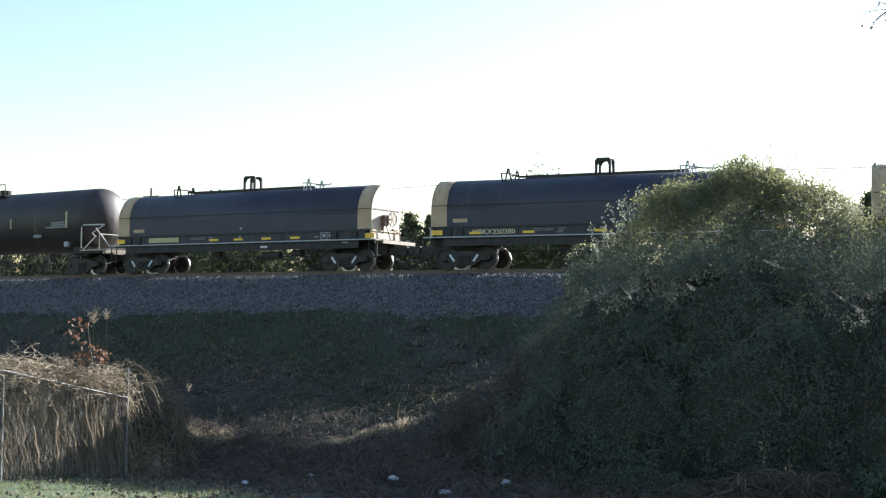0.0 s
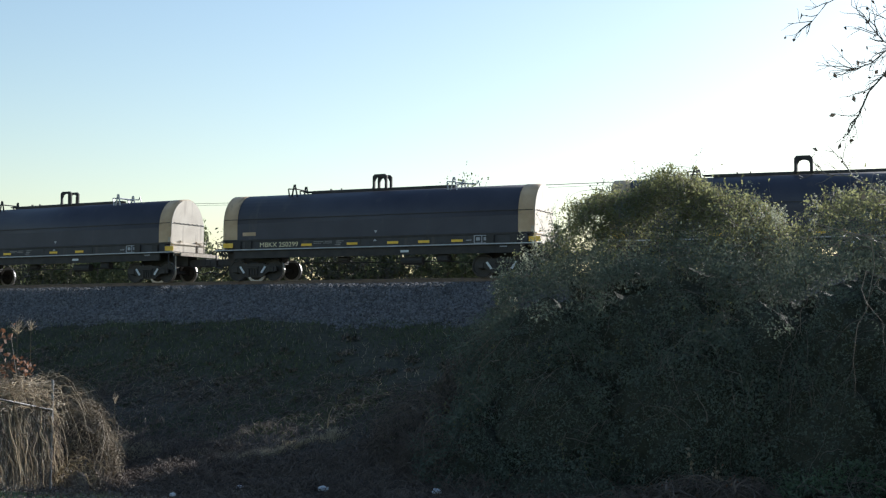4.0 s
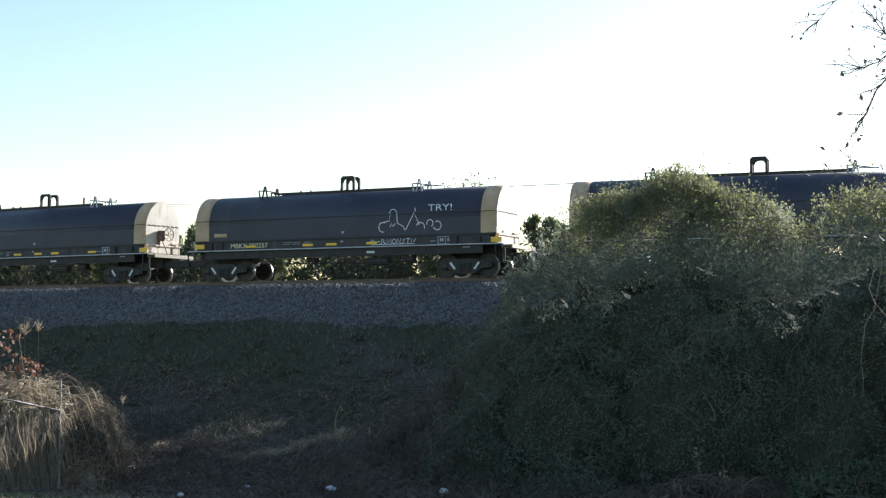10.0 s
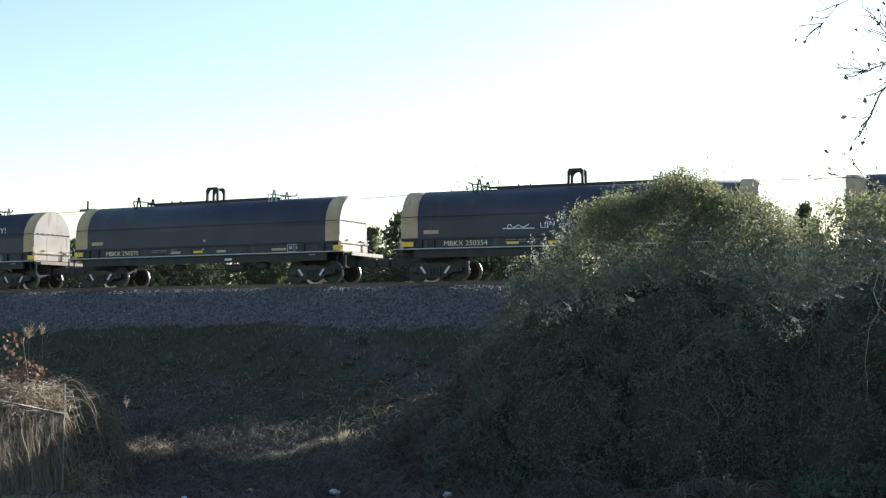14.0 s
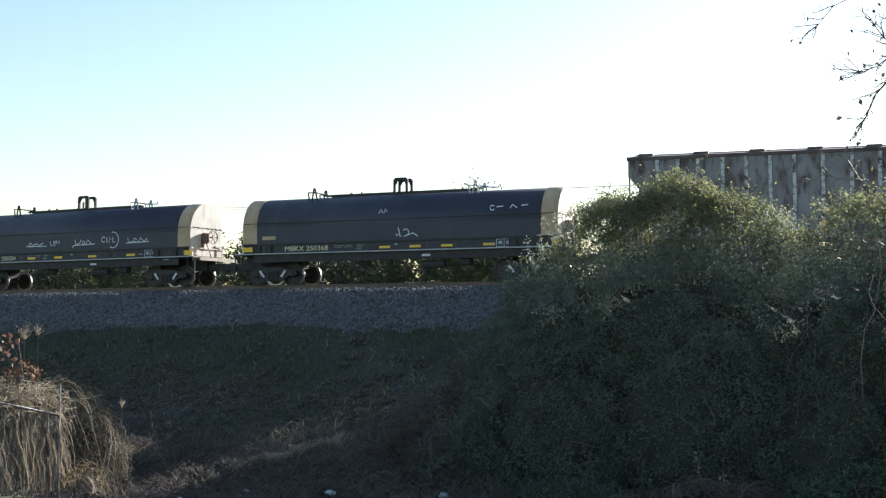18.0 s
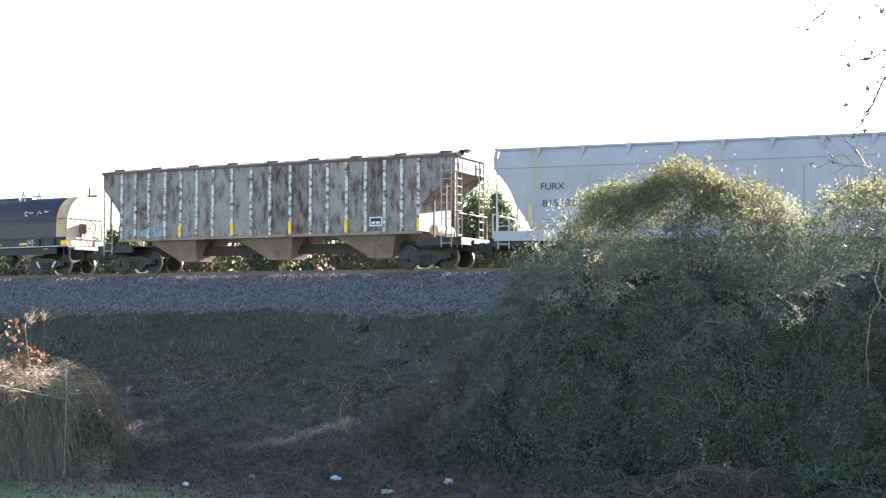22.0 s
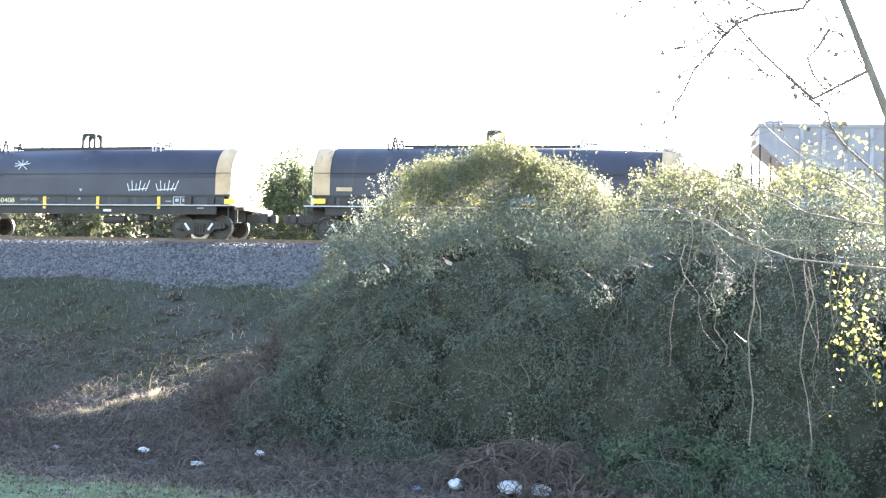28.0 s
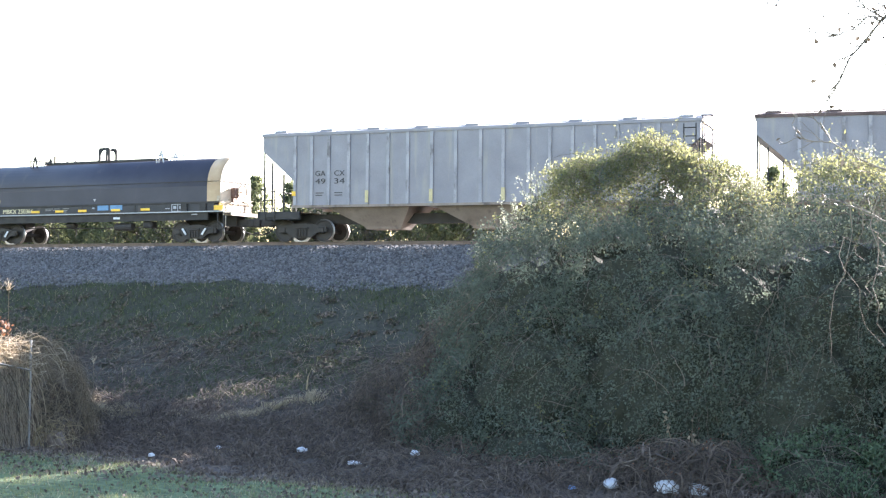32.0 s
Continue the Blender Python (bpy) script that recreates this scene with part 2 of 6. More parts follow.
# ---- mesh helpers ----
def quads(name, verts, material, corners=4, smooth=False):
    """A mesh of loose faces: verts is (n * corners, 3)."""
    n = len(verts) // corners
    me = bpy.data.meshes.new(name)
    me.vertices.add(n * corners)
    me.vertices.foreach_set("co", np.asarray(verts, np.float32).ravel())
    me.loops.add(n * corners)
    me.loops.foreach_set("vertex_index", np.arange(n * corners, dtype=np.int32))
    me.polygons.add(n)
    me.polygons.foreach_set("loop_start", np.arange(0, n * corners, corners, dtype=np.int32))
    me.materials.append(material)
    me.update(calc_edges=True)
    return me


def part(name, bm, material, parent, label=""):
    """Links a bmesh (or a mesh) as one object under a thing or part."""
    if isinstance(bm, bmesh.types.BMesh):
        me = bpy.data.meshes.new(name)
        bm.to_mesh(me)
        bm.free()
        me.materials.append(material)
    else:
        me = bm
    ob = new(name, me)
    ob.parent = parent
    if label:
        tagged(ob, label)
    return ob


def box(bm, x0, y0, z0, x1, y1, z1, bevel=0.0):
    r = bmesh.ops.create_cube(bm, size=1.0)
    m = Matrix.Translation(((x0 + x1) / 2, (y0 + y1) / 2, (z0 + z1) / 2)) @ Matrix.Diagonal((x1 - x0, y1 - y0, z1 - z0, 1))
    bmesh.ops.transform(bm, matrix=m, verts=r["verts"])
    if bevel:
        es = list({e for v in r["verts"] for e in v.link_edges})
        bmesh.ops.bevel(bm, geom=es, offset=bevel, segments=1, affect="EDGES")
    return bm


def boxes(*rows, bevel=0.0):
    bm = bmesh.new()
    for r in rows:
        box(bm, *r, bevel=bevel)
    return bm


def tube(bm, pts, r, sides=6, taper=1.0):
    """A round bar along points."""
    pts = [Vector(p) for p in pts]
    rings = []
    for i, p in enumerate(pts):
        a = (pts[min(i + 1, len(pts) - 1)] - pts[max(i - 1, 0)]).normalized()
        s = a.cross(Vector((0, 0, 1)) if abs(a.z) < 0.9 else Vector((1, 0, 0))).normalized()
        u = s.cross(a)
        k = r * (1 + (taper - 1) * i / max(1, len(pts) - 1))
        rings.append([bm.verts.new(p + k * (math.cos(q) * s + math.sin(q) * u)) for q in (2 * math.pi * j / sides for j in range(sides))])
    for a, b in zip(rings, rings[1:]):
        for j in range(sides):
            bm.faces.new((a[j], a[(j + 1) % sides], b[(j + 1) % sides], b[j]))
    bm.faces.new(rings[0][::-1])
    bm.faces.new(rings[-1])
    return bm


def extrude_x(bm, prof, x0, x1, cap=True):
    """Closed profile of (y, z), from x0 to x1."""
    a = [bm.verts.new((x0, y, z)) for y, z in prof]
    b = [bm.verts.new((x1, y, z)) for y, z in prof]
    n = len(prof)
    for i in range(n):
        bm.faces.new((a[i], a[(i + 1) % n], b[(i + 1) % n], b[i]))
    if cap:
        bm.faces.new(a[::-1])
        bm.faces.new(b)
    bmesh.ops.recalc_face_normals(bm, faces=bm.faces[:])
    return bm


def extrude_y(bm, prof, y0, y1):
    """Closed profile of (x, z), from y0 to y1."""
    a = [bm.verts.new((x, y0, z)) for x, z in prof]
    b = [bm.verts.new((x, y1, z)) for x, z in prof]
    n = len(prof)
    for i in range(n):
        bm.faces.new((a[i], a[(i + 1) % n], b[(i + 1) % n], b[i]))
    bm.faces.new(a[::-1])
    bm.faces.new(b)
    bmesh.ops.recalc_face_normals(bm, faces=bm.faces[:])
    return bm


def strands(paths, r0, r1, sides=3):
    """Many thin tapering stalks at once: paths (n, k, 3). Returns verts and faces."""
    paths = np.asarray(paths, float)
    n, k, _ = paths.shape
    r0 = np.broadcast_to(np.asarray(r0, float), (n,))
    tang = np.gradient(paths, axis=1)
    tang /= np.linalg.norm(tang, axis=2, keepdims=True) + 1e-9
    ref = np.zeros_like(tang)
    ref[..., 0] = 1
    ref[np.abs(tang[..., 0]) > 0.8] = (0, 0, 1)
    s = np.cross(tang, ref)
    s /= np.linalg.norm(s, axis=2, keepdims=True) + 1e-9
    u = np.cross(tang, s)
    rad = r0[:, None] * (1 + (r1 - 1) * np.linspace(0, 1, k)[None, :])
    vs = []
    for j in range(sides):
        q = 2 * math.pi * j / sides
        vs.append(paths + rad[..., None] * (math.cos(q) * s + math.sin(q) * u))
    v = np.stack(vs, 2)  # n, k, sides, 3
    idx = np.arange(n * k * sides).reshape(n, k, sides)
    f = []
    for j in range(sides):
        jj = (j + 1) % sides
        f.append(np.stack([idx[:, :-1, j], idx[:, :-1, jj], idx[:, 1:, jj], idx[:, 1:, j]], -1).reshape(-1, 4))
    return v.reshape(-1, 3), np.concatenate(f)


def bulk(name, verts, faces, material):
    """A mesh from arrays of verts and of four-cornered faces."""
    me = bpy.data.meshes.new(name)
    me.vertices.add(len(verts))
    me.vertices.foreach_set("co", np.asarray(verts, np.float32).ravel())
    k = faces.shape[1]
    me.loops.add(faces.size)
    me.loops.foreach_set("vertex_index", faces.astype(np.int32).ravel())
    me.polygons.add(len(faces))
    me.polygons.foreach_set("loop_start", np.arange(0, faces.size, k, dtype=np.int32))
    me.materials.append(material)
    me.update(calc_edges=True)
    return me


def leaves(points, size, droop=0.0, long=1.6, seed=0, normals=None):
    """Pointed leaf faces at points, turned at random (or partly along normals)."""
    g = np.random.default_rng(seed)
    n = len(points)
    a = g.normal(size=(n, 3))
    a[:, 2] -= droop
    a /= np.linalg.norm(a, axis=1, keepdims=True)
    nn = g.normal(size=(n, 3))
    if normals is not None:
        nn = nn * 0.7 + normals
    b = np.cross(nn, a)
    b /= np.linalg.norm(b, axis=1, keepdims=True) + 1e-9
    s = size * g.uniform(0.6, 1.35, size=(n, 1))
    p = np.asarray(points)
    bend = np.cross(a, b) * s * 0.18
    v = np.stack([p - a * s * long / 2, p + b * s / 2 + bend, p + a * s * long / 2, p - b * s / 2 + bend], 1)
    return v.reshape(-1, 3)


TEXTS = {}


def lettering(body, height, material, width=None):
    """Flat letters as a mesh in the plane x-z, standing on z = 0, from x = 0."""
    key = (body, height, material.name, width)
    if key not in TEXTS:
        cu = bpy.data.curves.new("lettering", "FONT")
        cu.body, cu.size, cu.extrude = body, height * 1.4, 0.004
        ob = bpy.data.objects.new("lettering", cu)
        me = bpy.data.meshes.new_from_object(ob)
        xs = [v.co.x for v in me.vertices]
        k = (width / (max(xs) - min(xs))) if width else 1.0
        x0 = min(xs)
        for v in me.vertices:
            v.co = ((v.co.x - x0) * k, -v.co.z, v.co.y)
        me.materials.clear()
        me.materials.append(material)
        bpy.data.objects.remove(ob)
        TEXTS[key] = me
    return TEXTS[key]


# ---- the line of the track ----
TRACK_Y, RAIL_Z = 45.0, 5.38
HEADING, BEND, GRADE = radians(8.02), 0.0025, 0.01167


def along(u):
    """Middle of the track u metres along it: x, y, the rail's height and the heading. A gentle bend and grade, straight to both sides."""
    u = np.asarray(u, float)
    c = np.clip(u, -28.0, 42.0)
    slope = 2 * BEND * c
    x, y = -30 + u * math.cos(HEADING), TRACK_Y + u * math.sin(HEADING) + BEND * c * c + slope * (u - c)
    return x, y, RAIL_Z + GRADE * np.clip(u, -45, 60), np.arctan2(math.sin(HEADING) + slope, math.cos(HEADING))


def beside(u, lat, z):
    """A point lat metres to the far side of the track's middle, z above the rails."""
    x, y, top, a = along(u)
    return x - np.sin(a) * lat, y + np.cos(a) * lat, top + z


# ---- ground ----
PROFILE_Y = np.array([-400.0, 2.0, 10.0, 16.0, 20.7, 22.6, 25.0, 27.0, 29.2, 33.0, 36.0, 39.0, 42.4, 48.2, 50.5, 54.0, 70.0, 140.0, 4000.0])
PROFILE_Z = np.array([2.2, 2.2, 0.1, -0.12, -0.3, -0.52, -0.64, -0.55, -0.10, 1.02, 2.13, 3.30, 4.30, 4.35, 4.2, 4.2, 3.9, 3.3, 2.0])


def bumps(x, y):
    return (np.sin(x * 0.9 + 1.3 * np.sin(y * 0.55)) * np.sin(y * 1.1 + 0.7 * np.sin(x * 0.7)) * 0.5 + np.sin(x * 2.3 + y * 1.7) * np.sin(y * 2.9 - x * 0.8) * 0.3
            + np.sin(x * 5.1 - y * 3.7) * np.sin(y * 4.7 + x * 2.9) * 0.2)


def ground_z(x, y):
    x, y = np.asarray(x, float), np.asarray(y, float)
    u = np.clip((x + 30) / math.cos(HEADING), -60, 42)
    w = np.clip((y - 32) / 9, 0, 1)
    w = w * w * (3 - 2 * w)
    y = y - (along(u)[1] - TRACK_Y) * w
    rough = np.interp(y, [10, 19, 23, 30, 40, 42.2, 42.3, 48, 50, 60], [0.02, 0.03, 0.16, 0.24, 0.16, 0.03, 0.0, 0.0, 0.1, 0.1])
    # low ridge in the ditch
    line = np.interp(x, [-32, -29, -26, -24.3, -23.2, -22.8, -22.4, -21.5], [29.0, 28.4, 27.9, 28.2, 28.6, 29.4, 30.2, 31.0])
    ridge = np.exp(-((y - line) / 0.7) ** 2) * np.interp(x, [-33, -31, -27, -25, -24, -23, -22.4, -21.2], [0, 0.16, 0.16, 0.02, 0.10, 0.14, 0.16, 0])
    return np.interp(y, PROFILE_Y, PROFILE_Z) + GRADE * np.clip(u, -45, 42) * w + rough * bumps(x, y) * np.where((y > 28) & (y < 36), 0.6, 1.0) + ridge


def ground_material():
    m = bpy.data.materials.new("ground_cover")
    m.use_nodes = True
    N, L = m.node_tree.nodes, m.node_tree.links
    b = N["Principled BSDF"]
    b.inputs["Roughness"].default_value = 0.95
    co, sep = N.new("ShaderNodeTexCoord"), N.new("ShaderNodeSeparateXYZ")
    L.new(co.outputs["Object"], sep.inputs[0])
    n1 = N.new("ShaderNodeTexNoise")
    n1.inputs["Scale"].default_value, n1.inputs["Detail"].default_value = 0.45, 5
    n2 = N.new("ShaderNodeTexNoise")
    n2.inputs["Scale"].default_value, n2.inputs["Detail"].default_value = 6.0, 6
    L.new(co.outputs["Object"], n1.inputs["Vector"])
    L.new(co.outputs["Object"], n2.inputs["Vector"])
    a = N.new("ShaderNodeMath")
    a.operation = "MULTIPLY_ADD"
    a.inputs[1].default_value = 5.0
    L.new(n1.outputs["Fac"], a.inputs[0])
    L.new(sep.outputs["Y"], a.inputs[2])
    r = N.new("ShaderNodeMapRange")
    r.inputs["From Min"].default_value, r.inputs["From Max"].default_value = 12.5, 52.5
    L.new(a.outputs[0], r.inputs[0])
    ramp = N.new("ShaderNodeValToRGB")
    stops = [(0.0, (0.075, 0.115, 0.045)), (0.265, (0.085, 0.125, 0.055)), (0.30, (0.09, 0.072, 0.058)), (0.50, (0.072, 0.061, 0.05)), (0.56, (0.048, 0.044, 0.030)),
             (0.64, (0.034, 0.033, 0.021)), (0.78, (0.036, 0.036, 0.022)), (0.95, (0.18, 0.16, 0.09))]
    while len(ramp.color_ramp.elements) < len(stops):
        ramp.color_ramp.elements.new(0.5)
    for e, (p, c) in zip(ramp.color_ramp.elements, stops):
        e.position, e.color = p, (*c, 1)
    L.new(r.outputs[0], ramp.inputs[0])
    hs = N.new("ShaderNodeMix")
    hs.data_type, hs.blend_type = "RGBA", "MULTIPLY"
    hs.inputs[0].default_value = 0.8
    gr = N.new("ShaderNodeMapRange")
    gr.inputs["From Min"].default_value, gr.inputs["From Max"].default_value = 0.3, 0.7
    gr.inputs["To Min"].default_value, gr.inputs["To Max"].default_value = 0.25, 1.8
    L.new(n2.outputs["Fac"], gr.inputs[0])
    cb = N.new("ShaderNodeCombineColor")
    for i in range(3):
        L.new(gr.outputs[0], cb.inputs[i])
    L.new(ramp.outputs[0], hs.inputs[6])
    L.new(cb.outputs[0], hs.inputs[7])
    L.new(hs.outputs[2], b.inputs["Base Color"])
    bp = N.new("ShaderNodeBump")
    bp.inputs["Strength"].default_value, bp.inputs["Distance"].default_value = 0.7, 0.06
    L.new(n2.outputs["Fac"], bp.inputs["Height"])
    L.new(bp.outputs[0], b.inputs["Normal"])
    return m


def axis(dense0, dense1, step, far0, far1):
    a = list(np.arange(dense0, dense1 + step / 2, step))
    s, v = step, dense1
    while v < far1:
        s *= 1.5
        v += s
        a.append(v)
    s, v = step, dense0
    while v > far0:
        s *= 1.5
        v -= s
        a.insert(0, v)
    return np.array(a)


gx, gy = axis(-62, 8, 0.5, -2500, 2500), axis(12, 56, 0.4, -600, 3500)
X, Y = np.meshgrid(gx, gy)
V = np.stack([X, Y, ground_z(X, Y)], -1).reshape(-1, 3)
ids = np.arange(X.size).reshape(X.shape)
F = np.stack([ids[:-1, :-1], ids[:-1, 1:], ids[1:, 1:], ids[1:, :-1]], -1).reshape(-1, 4)
me = bulk("ground", V, F, ground_material())
me.polygons.foreach_set("use_smooth", [True] * len(me.polygons))
ground = tagged(new("ground", me), "sloping ground with lawn, brown vines and winter grass", "ground", kind="structure")

# ---- track ----
def sweep(bm, prof, us, wave=0.0):
    """An open profile of (sideways, height) drawn along the track."""
    grid = []
    for u in us:
        grid.append([bm.verts.new([float(q) for q in beside(u, y, z + (wave * math.sin(u * 2.1 + i) if 0 < i < len(prof) - 1 else 0))]) for i, (y, z) in enumerate(prof)])
    for a, b in zip(grid, grid[1:]):
        for i in range(len(prof) - 1):
            bm.faces.new((a[i], b[i], b[i + 1], a[i + 1]))
    bmesh.ops.recalc_face_normals(bm, faces=bm.faces[:])
    return bm


prof = [(-6.3, -2.9), (-5.3, -2.05), (-4.4, -1.47), (-3.6, -1.13), (-2.9, -0.79), (-2.2, -0.52), (-1.75, -0.34), (-1.35, -0.24), (0, -0.22), (1.5, -0.22), (2.5, -0.26), (3.2, -0.6), (4.2, -1.1), (5.6, -1.9)]
far = [-400, -250, -150, -100, -70]
bed = part("ballast_bed", sweep(bmesh.new(), prof, far + list(np.arange(-46, 46, 0.6)) + [60, 90, 150, 250, 400], 0.012), M["ballast"], None)
tagged(bed, "bank of grey crushed stone under the track", "ballast", kind="structure")

# loose stones on the shoulder that faces the lawn
n = 62000
su = rng.uniform(-32, 24, n)
sy = -0.85 - (4.35 + 0.35 * np.sin(su * 0.31) + 0.22 * np.sin(su * 0.83 + 1) + 0.15 * np.sin(su * 2.7) + rng.normal(size=n) * 0.12) * rng.random(n) ** 0.8
sx, syw, sz = beside(su, sy, np.interp(sy, [p[0] for p in prof], [p[1] for p in prof]))
sz = np.maximum(sz, ground_z(sx, syw))
ctr = np.stack([sx, syw, sz + 0.015], -1)
octa = np.array([(1, 0, 0), (0, 1, 0), (-1, 0, 0), (0, -1, 0), (0, 0, 0.8), (0, 0, -0.8)], float)
ofc = np.array([(0, 1, 4), (1, 2, 4), (2, 3, 4), (3, 0, 4), (1, 0, 5), (2, 1, 5), (3, 2, 5), (0, 3, 5)])
rot = rng.normal(size=(n, 3, 3))
rot = np.linalg.qr(rot)[0]
siz = rng.uniform(0.030, 0.085, (n, 1, 1)) * rng.uniform(0.7, 1.3, (n, 6, 1))
sv = np.einsum("nij,kj->nki", rot, octa) * siz + ctr[:, None, :]
sf = (ofc[None] + 6 * np.arange(n)[:, None, None]).reshape(-1, 3)
stones = tagged(new("ballast_stones", bulk("ballast_stones", sv.reshape(-1, 3), sf, M["stone"])), "loose grey crushed stones on the track shoulder", "gravel", kind="stuff")

rail_prof = [(-0.07, -0.17), (0.07, -0.17), (0.07, -0.155), (0.012, -0.13), (0.012, -0.05), (0.036, -0.04), (0.036, 0), (-0.036, 0), (-0.036, -0.04), (-0.012, -0.05), (-0.012, -0.13), (-0.07, -0.155)]
track = tagged(new("railway_track"), "single railway track with rusty steel rails on timber ties", "railway track", kind="structure")
for y in (-0.755, 0.755):
    part("rail", sweep(bmesh.new(), [(y + a, b) for a, b in rail_prof + rail_prof[:1]], far + list(np.arange(-46, 46, 2.0)) + [60, 90, 150, 250, 400]), M["rail"], track)
tie_mesh = bpy.data.meshes.new("tie")
bm = boxes((-0.115, -1.3, -0.35, 0.115, 1.3, -0.172), bevel=0.012)
bm.to_mesh(tie_mesh)
bm.free()
tie_mesh.materials.append(M["tie"])
for i in range(120):
    ob = part("tie", tie_mesh, None, track)
    u = -36 + i * 0.52
    x, y, z, a = (float(q) for q in along(u))
    ob.location, ob.rotation_euler = (x, y + random.uniform(-0.04, 0.04), z), (0, 0, a)


# ---- train ----
def wheelset_mesh():
    bm = bmesh.new()
    for s in (-1, 1):
        rings = [(0.0, 0.70, 0), (0.10, 0.70, 0), (0.13, 0.735, 0), (0.34, 0.745, 0), (0.37, 0.69, 0), (0.485, 0.685, 1), (0.487, 0.715, 1), (0.457, 0.73, 1), (0.455, 0.82, 1), (0.40, 0.825, 0), (0.37, 0.80, 0), (0.15, 0.79, 0), (0.12, 0.84, 0), (0.0, 0.84, 0)]
        prev = None
        for r, y, mi in rings:
            ring = [bm.verts.new((r * math.cos(q), s * y, r * math.sin(q))) for q in (2 * math.pi * j / 24 for j in range(24))] if r else [bm.verts.new((0, s * y, 0))]
            if prev:
                for j in range(24):
                    k = (j + 1) % 24
                    if len(prev) == 1:
                        f = bm.faces.new((prev[0], ring[j], ring[k]))
                    elif len(ring) == 1:
                        f = bm.faces.new((prev[j], prev[k], ring[0]))
                    else:
                        f = bm.faces.new((prev[j], prev[k], ring[k], ring[j]))
                    f.material_index = mi
            prev = ring
    tube(bm, [(0, -0.95, 0), (0, 0.95, 0)], 0.08, 8)
    bmesh.ops.recalc_face_normals(bm, faces=bm.faces[:])
    me = bpy.data.meshes.new("wheelset")
    bm.to_mesh(me)
    bm.free()
    me.materials.append(M["wheel"])
    me.materials.append(M["tread"])
    return me


WHEELSET = wheelset_mesh()
WHEEL_R, HALF_BASE = 0.457, 0.89
SIDE_FRAME = bpy.data.meshes.new("side_frame")
bm = bmesh.new()
outer = [(-1.15, 0.42), (-1.12, 0.60), (-0.75, 0.66), (-0.45, 0.74), (0.45, 0.74), (0.75, 0.66), (1.12, 0.60), (1.15, 0.42), (0.95, 0.36), (0.70, 0.36), (0.42, 0.16), (-0.42, 0.16), (-0.70, 0.36), (-0.95, 0.36)]
extrude_y(bm, outer, -1.02, -0.92)
for s in (-1, 1):  # raised bearing boxes, spring nest
    box(bm, s * 0.89 - 0.13, -1.06, 0.36, s * 0.89 + 0.13, -0.90, 0.58, 0.02)
box(bm, -0.26, -1.05, 0.22, 0.26, -0.93, 0.56, 0.02)
for i in range(4):
    tube(bm, [(-0.2 + i * 0.13, -1.06, 0.22), (-0.2 + i * 0.13, -1.06, 0.5)], 0.045, 6)
box(bm, -0.3, -1.08, 0.52, 0.3, -0.9, 0.60, 0.02)
bm.to_mesh(SIDE_FRAME)
bm.free()
SIDE_FRAME.materials.append(M["wheel"])
BOLSTER = bpy.data.meshes.new("bolster")
bm = boxes((-0.2, -0.95, 0.5, 0.2, 0.95, 0.78), (-0.06, -0.06, 0.7, 0.06, 0.06, 0.95), bevel=0.02)
bm.to_mesh(BOLSTER)
bm.free()
BOLSTER.materials.append(M["frame"])
SLASH = {}
for s in (-1, 1):
    SLASH[s] = bpy.data.meshes.new("reflective_bar")
    bm = extrude_y(bmesh.new(), [(s * 0.58, 0.62), (s * 0.66, 0.58), (s * 0.46, 0.31), (s * 0.38, 0.35)], -1.075, -1.055)
    bm.to_mesh(SLASH[s])
    bm.free()
    SLASH[s].materials.append(M["white"])
COUPLER = bpy.data.meshes.new("coupler")
bm = boxes((-0.1, -0.16, 0.68, 0.75, 0.16, 1.0), (0.75, -0.24, 0.66, 1.05, 0.24, 1.02), (1.05, -0.05, 0.68, 1.32, 0.22, 1.0), bevel=0.03)
tube(bm, [(0.3, -0.3, 0.75), (0.6, -0.34, 0.45), (0.95, -0.3, 0.33), (1.3, -0.25, 0.45)], 0.03, 6)
bm.to_mesh(COUPLER)
bm.free()
COUPLER.materials.append(M["frame"])
AXLES, CARS = [], []


def add_trucks(car, xs, slashes=True):
    for x in xs:
        tr = new("truck")
        tr.parent = car
        tr.location = (x, 0, 0)
        part("bolster", BOLSTER, None, tr)
        part("side_frame", SIDE_FRAME, None, tr)
        far = part("side_frame", SIDE_FRAME, None, tr)
        far.rotation_euler = (0, 0, math.pi)
        if slashes:
            for s in (-1, 1):
                part("reflective_bar", SLASH[s], None, tr, "white diagonal bar")
        for s in (-1, 1):
            w = part("wheelset", WHEELSET, None, tr)
            w.location = (s * HALF_BASE, 0, WHEEL_R)
            AXLES.append((w, s * HALF_BASE))


def add_couplers(car, length, left=0.0, right=0.0):
    c = part("coupler", COUPLER, None, car)
    c.location = (length + right, 0, 0)
    c = part("coupler", COUPLER, None, car)
    c.location, c.rotation_euler = (-left, 0, 0), (0, 0, math.pi)


def words(car, body, x, z, height, material, width=None, y=-1.5, label=""):
    ob = part("lettering", lettering(body, height, material, width), None, car, label)
    ob.location = (x, y, z)
    return ob


def bars(car, rows, material, y=-1.5, name="marking", label=""):
    """Flat painted bars: x0, z0, x1, z1."""
    for x0, z0, x1, z1 in rows:
        part(name, boxes((x0, y - 0.006, z0, x1, y + 0.02, z1)), material, car, label)


def rail_pipe(car, pts, r=0.022, name="handrail", material="pipe"):
    return part(name, tube(bmesh.new(), pts, r, 6), M[material], car)


